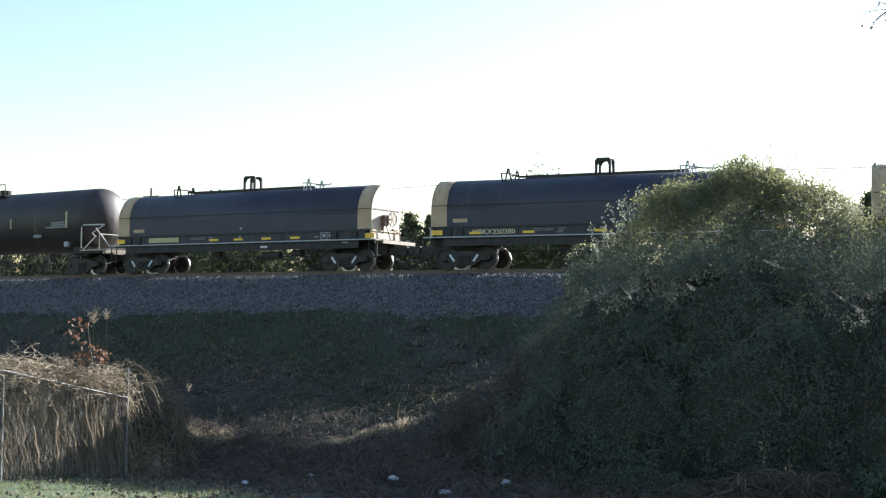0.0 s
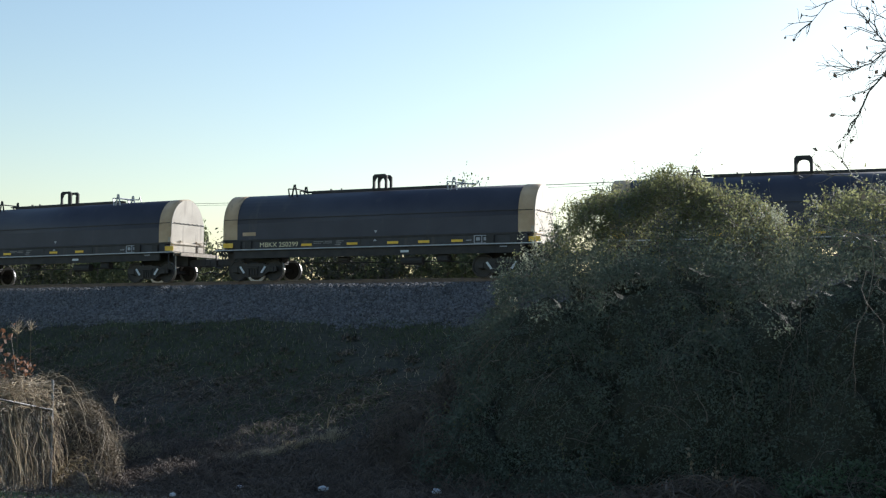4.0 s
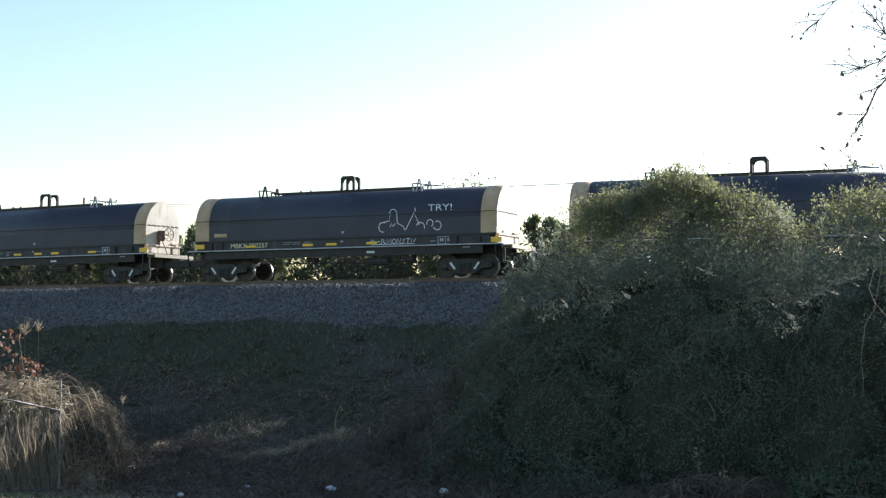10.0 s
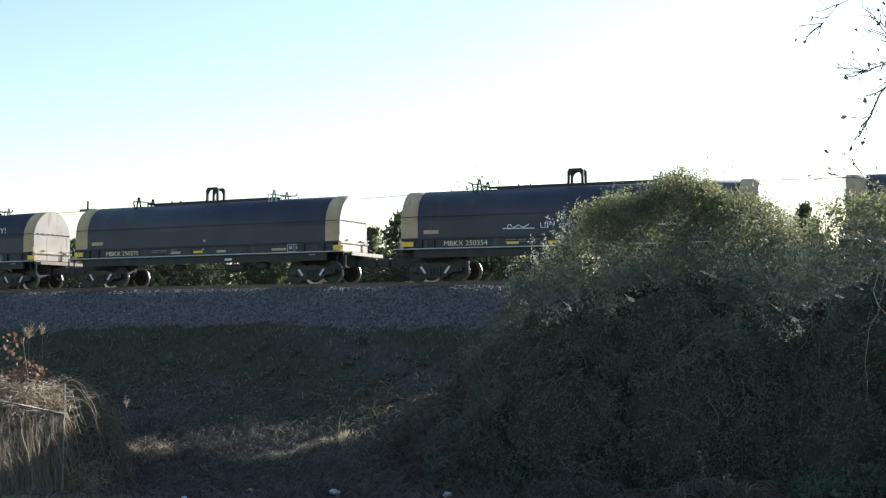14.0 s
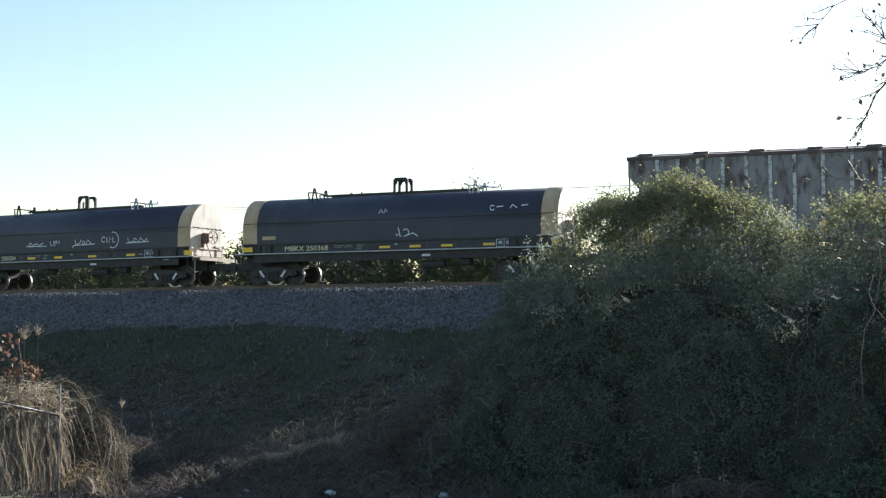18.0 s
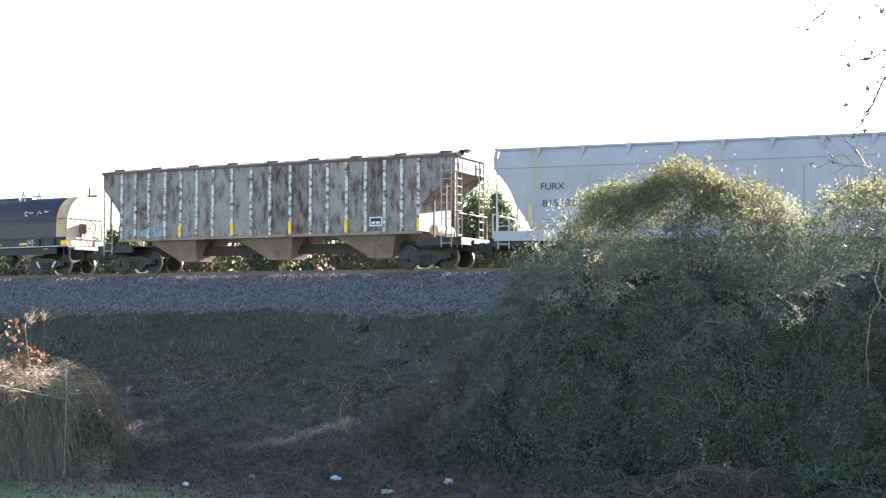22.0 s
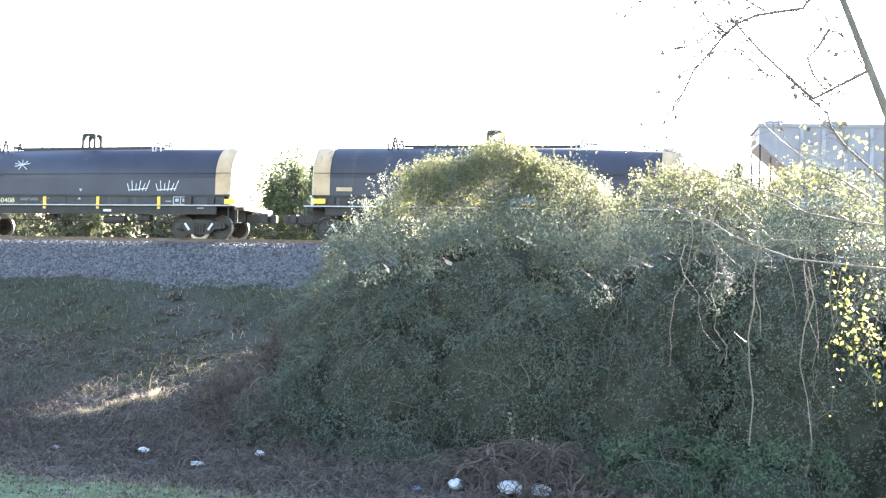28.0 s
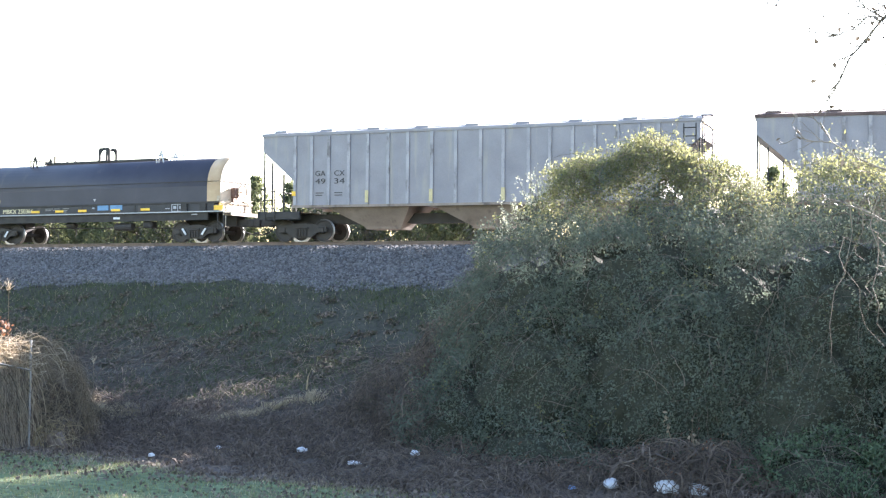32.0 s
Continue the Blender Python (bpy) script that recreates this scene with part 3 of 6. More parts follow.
def ladder(car, x, y, z0, z1, width=0.42, axis_x=True, rungs=9, material="pipe"):
    bm = bmesh.new()
    for s in (0, width):
        p = (x + s, y, z0) if axis_x else (x, y + s, z0)
        tube(bm, [p, (p[0], p[1], z1)], 0.025, 5)
    for i in range(rungs):
        z = z0 + (i + 0.5) * (z1 - z0) / rungs
        tube(bm, [(x, y, z), (x + width, y, z)] if axis_x else [(x, y, z), (x, y + width, z)], 0.02, 5)
    return part("ladder", bm, M[material], car)


def start_car(name, label, category):
    car = tagged(new(name), label, category, group="cars of the freight train")
    return car


HOOD_ARC = [(-1.14 * math.cos(q), 2.42 + 1.30 * math.sin(q)) for q in (math.pi * i / 20 for i in range(21))]
COIL_L = 14.15


def portal(x0, x1, z0, z1, y0, y1, post=0.10, sag=0.12):
    """A lifting loop: a plate with a round-headed opening, standing across x."""
    m, r = (x0 + x1) / 2, (x1 - x0) / 2 - post
    inner = [(m + r * math.cos(q), z1 - post - r * 0.8 + r * 0.8 * math.sin(q)) for q in (math.pi * i / 8 for i in range(9))]
    bm = bmesh.new()
    rows = []
    k = 0.09
    outer = [(x1 + 0.03, z0), (x1, z0 + sag), (x1, z1 - k), (x1 - k, z1), (x0 + k, z1), (x0, z1 - k), (x0, z0 + sag), (x0 - 0.03, z0)]
    pairs = [(outer[0], (x1 - post, z0)), (outer[1], inner[0]), (outer[2], inner[2]), (outer[3], inner[3]), ((m, z1), inner[4]), (outer[4], inner[5]), (outer[5], inner[6]), (outer[6], inner[8]), (outer[7], (x0 + post, z0))]
    for o, i in pairs:
        rows.append([bm.verts.new((p[0], y, p[1])) for y in (y0, y1) for p in (o, i)])
    for a, b in zip(rows, rows[1:]):
        for i, j in ((0, 1), (1, 3), (3, 2), (2, 0)):
            bm.faces.new((a[i], a[j], b[j], b[i]))
    bm.faces.new([rows[0][i] for i in (0, 1, 3, 2)])
    bm.faces.new([rows[-1][i] for i in (0, 1, 3, 2)])
    bmesh.ops.recalc_face_normals(bm, faces=bm.faces[:])
    return bm


def coil_car_base(brake):
    car = start_car("coil_car", "long low black coil steel car with rounded hood and yellow ends", "railway car")
    H = L = COIL_L
    hood = [(-1.14, 1.74)] + HOOD_ARC + [(1.14, 1.74)]
    bm = extrude_x(bmesh.new(), hood, 0.06, H - 0.06)
    for f in bm.faces:
        f.smooth = len(f.verts) == 4 and abs(f.normal.z) > 0.05
    part("hood", bm, M["hood"], car)
    big = [(y * 1.006, 1.74 if z < 1.8 else z + 0.008) for y, z in hood]
    for x0, x1 in ((0.0, 0.69), (H - 0.66, H)):
        bm = extrude_x(bmesh.new(), big, x0, x1)
        for f in bm.faces:
            f.smooth = len(f.verts) == 4 and abs(f.normal.z) > 0.05
        part("end_band", bm, M["cream"], car, "faded yellow hood band")
    for x0, x1 in ((-0.03, 0.0), (H, H + 0.03)):
        part("end_plate", extrude_x(bmesh.new(), [(y * 0.985, 2.42 + (z - 2.42) * 0.985 if z > 1.8 else 1.70) for y, z in hood], x0, x1), M["endplate"], car, "dusty cream end plate")
        part("end_bulkhead", boxes((x0 - 0.05, -1.12, 1.34, x1 + 0.05, 1.12, 1.70), (x0 - 0.09, -1.16, 1.66, x1 + 0.09, 1.16, 1.73), bevel=0.01), M["endplate"], car, "dusty cream bulkhead below the hood")
    # seam along the flank, wavy joint and dirt line across the end
    part("seam", boxes((0.04, -1.150, 2.60, H - 0.04, -1.105, 2.625), (0.04, 1.105, 2.60, H - 0.04, 1.150, 2.625)), M["frame"], car)
    bm = bmesh.new()
    for i in range(14):
        y, w = -1.08 + i * 0.154, (0, 0.05, 0.01, 0.06)
        tube(bm, [(H + 0.04, y, 2.58 + w[i % 4]), (H + 0.04, y + 0.154, 2.58 + w[(i + 1) % 4])], 0.013, 4)
    part("end_seam", bm, M["frame"], car)
    for row in ((H + 0.02, 0.55, 1.78, H + 0.10, 0.98, 1.84), (H + 0.02, -0.55, 1.80, H + 0.08, -0.38, 1.86), (H - 0.12, -1.18, 1.76, H + 0.03, -1.12, 1.98)):
        part("hood_latch", boxes(row), M["endrail"], car)
    # well sides and sill
    part("side_wall", boxes((0.25, -1.19, 1.34, L - 0.25, -1.13, 1.70), (0.25, 1.13, 1.34, L - 0.25, 1.19, 1.70)), M["sidewall"], car, "grimy dark grey side wall")
    part("hood_rim", boxes((0.0, -1.21, 1.66, H, -1.10, 1.75), (0.0, 1.10, 1.66, H, 1.21, 1.75), bevel=0.012), M["frame"], car)
    part("deck_edge", boxes((-0.30, -1.33, 1.285, L + 0.32, -1.27, 1.33), (-0.30, 1.27, 1.285, L + 0.32, 1.33, 1.33)), M["deckedge"], car, "pale worn deck edge")
    part("deck", boxes((-0.30, -1.27, 1.265, L + 0.32, 1.27, 1.31)), M["frame"], car)
    part("end_platform", boxes((L + 0.32, -1.30, 1.22, L + 0.72, 1.30, 1.26), (L + 0.68, -1.30, 1.12, L + 0.74, 1.30, 1.26), (L + 0.30, -1.30, 1.14, L + 0.36, 1.30, 1.30)), M["endrail"], car, "pale end grating platform")
    part("side_sill", boxes((0.55, -1.22, 0.95, L - 0.55, -1.14, 1.285), (0.55, 1.14, 1.21, L - 0.55, 1.22, 1.285), (0.55, -1.24, 0.95, L - 0.55, -1.14, 0.99)), M["frame"], car)
    part("centre_sill", boxes((-0.3, -0.32, 1.04, L + 0.3, 0.32, 1.26), (-0.3, -0.3, 0.72, 2.4, 0.3, 1.04), (L - 2.4, -0.3, 0.72, L + 0.3, 0.3, 1.04)), M["frame"], car)
    part("brake_gear", tube(bmesh.new(), [(8.4, -0.95, 0.72), (9.35, -0.95, 0.72)], 0.17, 10), M["frame"], car, "round brake reservoir under the floor")
    part("brake_cylinder", boxes((10.0, -1.1, 0.66, 10.5, -0.7, 0.95), bevel=0.05), M["frame"], car)
    part("brake_valve", boxes((5.4, -0.9, 0.74, 5.9, -0.6, 0.95), bevel=0.05), M["frame"], car)
    part("brake_rod", tube(bmesh.new(), [(2.6, -0.6, 0.74), (6.0, -0.75, 0.70), (10.0, -0.85, 0.68), (11.4, -0.6, 0.62)], 0.022, 5), M["frame"], car)
    for x in (0.62, 1.15, L - 1.95, L - 0.95):
        part("stake_pocket", boxes((x, -1.29, 1.33, x + 0.32, -1.18, 1.66), bevel=0.01), M["frame"], car)
    for x in (2.9, 5.0, 6.6, 9.6):
        part("wall_stiffener", boxes((x, -1.205, 1.33, x + 0.06, -1.18, 1.66)), M["frame"], car)
    # roof walkway, lifting loops and brackets
    part("roof_beam", boxes((3.75, -0.16, 3.70, 10.4, 0.16, 3.83), (3.35, -0.20, 3.77, 3.8, 0.20, 3.82), bevel=0.02), M["frame"], car)
    for x, w in ((4.6, 0.05), (5.1, 0.04)):
        part("beam_lug", boxes((x, -0.05, 3.82, x + w, 0.05, 3.90)), M["frame"], car)
    for y in (-0.24, 0.24):
        part("lifting_loop", portal(6.72, 7.38, 3.78, 4.40, y - 0.04, y + 0.04), M["frame"], car, "dark steel lifting loop")
    part("loop_tie", boxes((6.80, -0.24, 4.33, 7.02, 0.24, 4.395)), M["frame"], car)
    for x in (3.12, 10.5):
        # right-hand bracket in paler steel: the sun on it is put into the colour
        steel = M["frame" if x < 5 else "greysteel"]
        bar = part("roof_bracket", tube(bmesh.new(), [(x, -0.50, 3.92), (x, 0.50, 3.92)], 0.03, 5), steel, car, "dark steel roof bracket" if x < 5 else "roof bracket in steel paled for sun")
        for y in (-0.50, 0.50):
            part("bracket_leg", tube(bmesh.new(), [(x - 0.14, y, 3.52), (x - 0.02, y, 4.10)], 0.036, 5), steel, bar)
            part("bracket_leg", tube(bmesh.new(), [(x + 0.14, y, 3.52), (x + 0.02, y, 4.10)], 0.036, 5), steel, bar)
            part("bracket_leg", tube(bmesh.new(), [(x - 0.30, y, 3.92), (x - 0.24, y, 3.56)], 0.034, 5), steel, bar)
            part("bracket_leg", tube(bmesh.new(), [(x - 0.30, y, 3.92), (x + 0.02, y, 3.90)], 0.026, 5), steel, bar)
    for pts in ([(10.5, -0.45, 3.90), (11.3, -0.35, 3.78)], [(10.5, 0.45, 3.92), (11.3, 0.0, 3.84), (11.36, 0.0, 3.98), (11.44, 0.0, 3.74)]):
        part("hood_prop", tube(bmesh.new(), pts, 0.026, 5), M["greysteel"], car, "grey steel prop rod")
    # end platform gear
    rail_pipe(car, [(-0.25, -1.2, 1.3), (-0.25, -1.2, 1.65), (-0.25, -0.6, 1.72), (-0.25, 0.6, 1.72), (-0.25, 1.2, 1.65), (-0.25, 1.2, 1.3)], 0.02, "handrail", "frame")
    rail_pipe(car, [(L + 0.16, 0.95, 1.31), (L + 0.16, 0.95, 1.85), (L + 0.16, 1.12, 1.85)], 0.02, "handrail", "endrail")
    if brake:
        bm = bmesh.new()
        tube(bm, [(H + 0.30 + 0.02 * math.cos(q), 0.12 + 0.29 * math.cos(q), 2.22 + 0.29 * math.sin(q)) for q in (2 * math.pi * i / 14 for i in range(15))], 0.03, 5)
        tube(bm, [(H + 0.03, 0.12, 2.22), (H + 0.32, 0.12, 2.22)], 0.05, 6)
        for q in (0, 1.05, 2.1):
            tube(bm, [(H + 0.30, 0.12 - 0.29 * math.cos(q), 2.22 - 0.29 * math.sin(q)), (H + 0.30, 0.12 + 0.29 * math.cos(q), 2.22 + 0.29 * math.sin(q))], 0.02, 4)
        part("brake_wheel", bm, M["endrail"], car)
        part("brake_housing", boxes((H + 0.03, -0.42, 1.92, H + 0.26, -0.08, 2.38), (H + 0.03, -0.36, 1.60, H + 0.12, -0.22, 1.95), bevel=0.04), M["rustbrown"], car, "rust-brown brake housing")
        part("brake_chain", tube(bmesh.new(), [(H + 0.2, -0.25, 1.95), (H + 0.24, -0.1, 1.65), (H + 0.22, 0.1, 1.32)], 0.02, 5), M["rustbrown"], car)
    part("end_step", boxes((L + 0.0, -1.3, 0.55, L + 0.36, -1.26, 0.60), (L + 0.0, -1.3, 0.55, L + 0.04, -1.26, 1.27), (L + 0.32, -1.3, 0.55, L + 0.36, -1.26, 1.27)), M["frame"], car)
    part("end_step", boxes((-0.3, -1.3, 0.55, 0.06, -1.26, 0.60), (-0.3, -1.3, 0.55, -0.26, -1.26, 1.27), (0.02, -1.3, 0.55, 0.06, -1.26, 1.27)), M["frame"], car)
    part("grab_iron", tube(bmesh.new(), [(L + 0.45, -1.31, 1.12), (L + 0.45, -1.31, 0.62), (L + 0.60, -1.31, 0.62)], 0.02, 5), M["endrail"], car)
    # markers and painted panels
    part("corner_marker", boxes((0.10, -1.33, 1.40, 0.58, -1.30, 1.60)), M["marker"], car, "amber corner marker")
    part("corner_marker", boxes((13.99, -1.33, 1.36, 14.45, -1.30, 1.56)), M["marker"], car, "amber corner marker")
    bars(car, [(11.65, 1.34, 12.32, 1.365), (11.65, 1.635, 12.32, 1.66), (11.65, 1.34, 11.68, 1.66), (12.29, 1.34, 12.32, 1.66), (11.97, 1.34, 12.0, 1.66), (11.75, 1.45, 11.90, 1.58), (12.07, 1.45, 12.22, 1.58)], M["paintgrey"], y=-1.205, name="data_panel")
    bars(car, [(11.32, 1.46, 11.56, 1.49), (12.75, 1.18, 13.05, 1.22)], M["paintgrey"], y=-1.225, name="small_lettering")
    bars(car, [(0.96, 1.91, 1.60, 2.06)], M["cream"], y=-1.145, name="load_limit_plate")
    bars(car, [(4.45, 1.57, 4.9, 1.60), (4.98, 1.57, 5.3, 1.60), (4.45, 1.50, 4.8, 1.53), (4.9, 1.50, 5.3, 1.53), (5.5, 1.57, 5.85, 1.60), (5.5, 1.49, 5.75, 1.52), (5.45, 1.42, 5.7, 1.45)], M["fadedlettering"], y=-1.205, name="small_lettering")
    bars(car, [(8.46, 1.05, 8.82, 1.14)], M["white"], y=-1.225, name="white_plate")
    for z0, z1 in ((1.78, 1.70), (1.44, 1.52)):
        part("jacking_mark", extrude_y(bmesh.new(), [(7.22, z0 + 0.1), (7.38, z0 + 0.1), (7.30, z1 + 0.1)], -1.235, -1.20) if z0 < z1 else extrude_y(bmesh.new(), [(7.22, 1.99), (7.38, 1.99), (7.30, 1.87)], -1.155, -1.14), M["paintgrey"], car)
    add_trucks(car, (1.42, 12.76))
    add_couplers(car, L, 0.2, 0.2)
    return car


def place(car, s):
    CARS.append((car, s))
    return car


def copy_car(src):
    """A copy of a car; its wheels are listed for turning too."""
    car = copy_thing(src, Matrix())
    for tr in car.children:
        if tr.name.startswith("truck"):
            for w in tr.children:
                if w.name.startswith("wheelset"):
                    AXLES.append((w, w.location.x))
    return car


def side_loft(levels, length):
    """A closed hull: levels of z, half width, start x, end x."""
    bm = bmesh.new()
    rings = [[bm.verts.new(p) for p in ((a, -w, z), (b, -w, z), (b, w, z), (a, w, z))] for z, w, a, b in levels]
    for lo, hi in zip(rings, rings[1:]):
        for i in range(4):
            bm.faces.new((lo[i], lo[(i + 1) % 4], hi[(i + 1) % 4], hi[i]))
    bm.faces.new(rings[0][::-1])
    bm.faces.new(rings[-1])
    bmesh.ops.recalc_face_normals(bm, faces=bm.faces[:])
    return bm


def hopper_bays(car, spans, top, material, low=0.50):
    for a, b in spans:
        m = (a + b) / 2
        w = (b - a) / 2
        part("discharge_hopper", side_loft([(low, 0.55, m - w * 0.28 + 0.25, m + w * 0.62), (low + 0.12, 0.62, m - w * 0.30 + 0.2, m + w * 0.66), (top, 1.36, a, b)], 0), M[material], car, "dusty discharge hopper")


def hopper_ends(car, L, top, sill_z, rails="pipe", reach=0.0):
    """End sills, platforms, posts, ladders and brake gear at both ends."""
    for x0, x1 in ((-0.25, 1.7), (L - 1.7, L + 0.25)):
        part("end_sill", boxes((x0, -1.45, sill_z - 0.32, x1, -1.33, sill_z), (x0, 1.33, sill_z - 0.32, x1, 1.45, sill_z), (x0 if x0 < 0 else x1 - 0.1, -1.45, sill_z - 0.3, x0 + 0.1 if x0 < 0 else x1, 1.45, sill_z)), M["frame"], car)
        part("end_platform", boxes((x0, -1.33, sill_z - 0.04, x1, 1.33, sill_z)), M["hopper_base"], car)
    part("centre_sill", boxes((-0.3, -0.3, 0.75, L + 0.3, 0.3, 1.15)), M["frame"], car)
    for x in (0.04, L - 0.04):
        for y in (-1.40, 1.40):
            rail_pipe(car, [(x, y, sill_z), (x, y, top - 0.15)], 0.035, "corner_post", rails)
    ladder(car, L - 0.62, -1.46, sill_z - 0.4, reach or top - 0.2, 0.45, True, 5 if reach else 11, rails)
    ladder(car, L + 0.06, 0.75, sill_z - 0.4, top - 0.2, 0.45, False, 11, rails)
    ladder(car, L + 0.06, -1.40, sill_z - 0.4, top - 0.2, 0.45, False, 11, rails)
    ladder(car, 0.10, -1.46, sill_z - 0.4, sill_z + 1.0, 0.45, True, 4, rails)
    rail_pipe(car, [(L + 0.12, -1.4, sill_z), (L + 0.12, -1.4, sill_z + 0.95), (L + 0.12, 1.4, sill_z + 0.95), (L + 0.12, 1.4, sill_z)], 0.025, "handrail", rails)
    rail_pipe(car, [(-0.12, -1.4, sill_z), (-0.12, -1.4, sill_z + 0.95), (-0.12, 1.4, sill_z + 0.95), (-0.12, 1.4, sill_z)], 0.025, "handrail", rails)
    bm = bmesh.new()
    tube(bm, [(L + 0.2, -0.35 + 0.3 * math.cos(q), sill_z + 0.75 + 0.3 * math.sin(q)) for q in (2 * math.pi * i / 14 for i in range(15))], 0.03, 5)
    tube(bm, [(L - 0.3, -0.35, sill_z + 0.75), (L + 0.22, -0.35, sill_z + 0.75)], 0.05, 6)
    part("brake_wheel", bm, M["frame"], car)
    part("air_reservoir", tube(bmesh.new(), [(L - 1.2, -0.9, sill_z + 0.35), (L - 1.2, 0.6, sill_z + 0.35)], 0.22, 12), M[rails], car)


def ribbed_hopper(name, label, L, top, bottom, ribs, body, ribm, roofm, bays, hopm, rails, trucks):
    car = start_car(name, label, "railway car")
    a, b = ribs[0] - 0.06, ribs[-1] + 0.06
    part("body", side_loft([(bottom, 1.46, a, b), (top - 2.0, 1.46, a, b), (top - 0.72, 1.46, 0.0, L), (top - 0.12, 1.46, 0.0, L)], L), M[body], car)
    part("roof", side_loft([(top - 0.12, 1.50, -0.05, L + 0.05), (top, 1.50, -0.05, L + 0.05), (top + 0.14, 0.7, 0.1, L - 0.1)], L), M[roofm], car)
    part("running_board", boxes((0.1, -0.35, top + 0.18, L - 0.1, 0.35, top + 0.22), (L - 0.1, -0.9, top + 0.16, L + 0.35, -0.3, top + 0.2)), M[roofm], car)
    for i in range(9):
        x = 0.6 + i * (L - 1.2) / 8
        part("hatch", boxes((x - 0.28, -1.1, top + 0.05, x + 0.28, -0.5, top + 0.17), bevel=0.03), M[roofm], car)
    for x in ribs:
        for y in (-1.46, 1.46):
            part("rib", boxes((x - 0.065, min(y, y * 1.045), bottom, x + 0.065, max(y, y * 1.045), top - 0.14)), M[ribm], car)
    part("side_sill", boxes((a - 0.1, -1.49, bottom - 0.10, b + 0.1, -1.40, bottom), (a - 0.1, 1.40, bottom - 0.10, b + 0.1, 1.49, bottom)), M[hopm], car)
    for x, z in ((0.42, top - 1.2), (0.95, top - 1.7)):
        for q in (x, L - x):
            part("end_post", boxes((q - 0.03, -1.44, 1.22, q + 0.03, -1.38, z)), M["frame"], car)
    hopper_bays(car, bays, bottom, hopm)
    hopper_ends(car, L, top, 1.22, rails)
    add_trucks(car, trucks, False)
    add_couplers(car, L, 0.05, 0.05)
    return car


def tank_car():
    car = start_car("tank_car", "black tank car with rounded end and pale end rails", "railway car")
    L, R, C = 15.1, 1.56, 2.70
    rings = []
    for i in range(9):
        q = math.pi / 2 * i / 8
        rings.append((L - 1.08 + 0.80 * math.sin(q), R * math.cos(q)))
    left = [(L - x, r) for x, r in rings][::-1]
    bm = bmesh.new()
    prev = None
    for x, r in left + rings:
        ring = [bm.verts.new((x, max(r, 0.01) * math.cos(a), C + max(r, 0.01) * math.sin(a))) for a in (2 * math.pi * j / 40 for j in range(40))]
        if prev:
            for j in range(40):
                f = bm.faces.new((prev[j], prev[(j + 1) % 40], ring[(j + 1) % 40], ring[j]))
                f.smooth = True
        prev = ring
    bmesh.ops.recalc_face_normals(bm, faces=bm.faces[:])
    part("tank", bm, M["tank"], car)
    for x in (1.2, L - 1.2):
        part("saddle", boxes((x - 0.5, -1.2, 0.9, x + 0.5, 1.2, 1.35)), M["frame"], car)
    for x0, x1 in ((-0.35, 2.2), (L - 2.2, L + 0.35)):
        part("stub_sill", boxes((x0, -0.35, 0.75, x1, 0.35, 1.15), (x0, -1.4, 1.0, x0 + 0.5 if x0 < 0 else x1, 1.4, 1.08)), M["frame"], car)
    rail_pipe(car, [(L - 0.85, -1.5, 1.25), (L - 0.85, -1.5, 2.22), (L - 0.72, -1.5, 2.36), (L + 0.75, -1.5, 2.34)], 0.034)
    rail_pipe(car, [(L + 0.75, -1.5, 2.34), (L - 0.1, -1.5, 1.95), (L + 0.1, -1.45, 1.80), (L - 0.75, -1.5, 1.15)], 0.028)
    rail_pipe(car, [(L + 0.05, -1.4, 2.2), (L + 0.9, -1.3, 1.3)], 0.028)
    rail_pipe(car, [(L + 0.3, -1.4, 1.1), (L + 0.3, -1.4, 1.9), (L + 0.3, 1.4, 1.9), (L + 0.3, 1.4, 1.1)], 0.03)
    part("end_platform", boxes((L - 1.0, -1.45, 1.12, L + 0.65, 1.45, 1.17), (L + 0.6, -1.45, 0.95, L + 0.68, 1.45, 1.17)), M["endrail"], car, "pale worn end platform")
    part("valve_cap", boxes((L - 2.45, -1.25, 1.35, L - 2.15, -1.0, 1.62), bevel=0.05), M["deckedge"], car, "pale valve cap")
    part("dome_platform", boxes((5.8, -0.9, 4.10, 7.7, 0.9, 4.16)), M["frame"], car)
    part("dome_manway", tube(bmesh.new(), [(6.6, 0, 4.16), (6.6, 0, 4.5)], 0.3, 14), M["frame"], car)
    rail_pipe(car, [(7.7, -0.9, 4.14), (7.7, -0.9, 4.70), (5.8, -0.9, 4.70), (5.8, -0.9, 4.14)], 0.03, "handrail", "frame")
    for z in (2.35, 2.46, 2.57):
        bars(car, [(L - 3.0 - (0.4 if z < 2.4 else 0), z - 0.08, L - 2.0, z)], M["fadedlettering"], y=-1.555, name="lettering_block")
    bars(car, [(L - 4.5, 1.85, L - 3.9, 2.0)], M["fadedlettering"], y=-1.40, name="lettering_block")
    bars(car, [(L - 1.95, 2.27, L - 1.83, 3.05), (L - 6.1, 2.35, L - 6.0, 2.82)], M["fadedmarker"], y=-1.56, name="side_marker")
    add_trucks(car, (1.6, L - 1.3), False)
    add_couplers(car, L, 0.3, 0.25)
    return car


FIRST, STEP = -40.78 - 6.87, 16.95
tank = place(tank_car(), FIRST + 6.87 - 8.2 - 15.1)
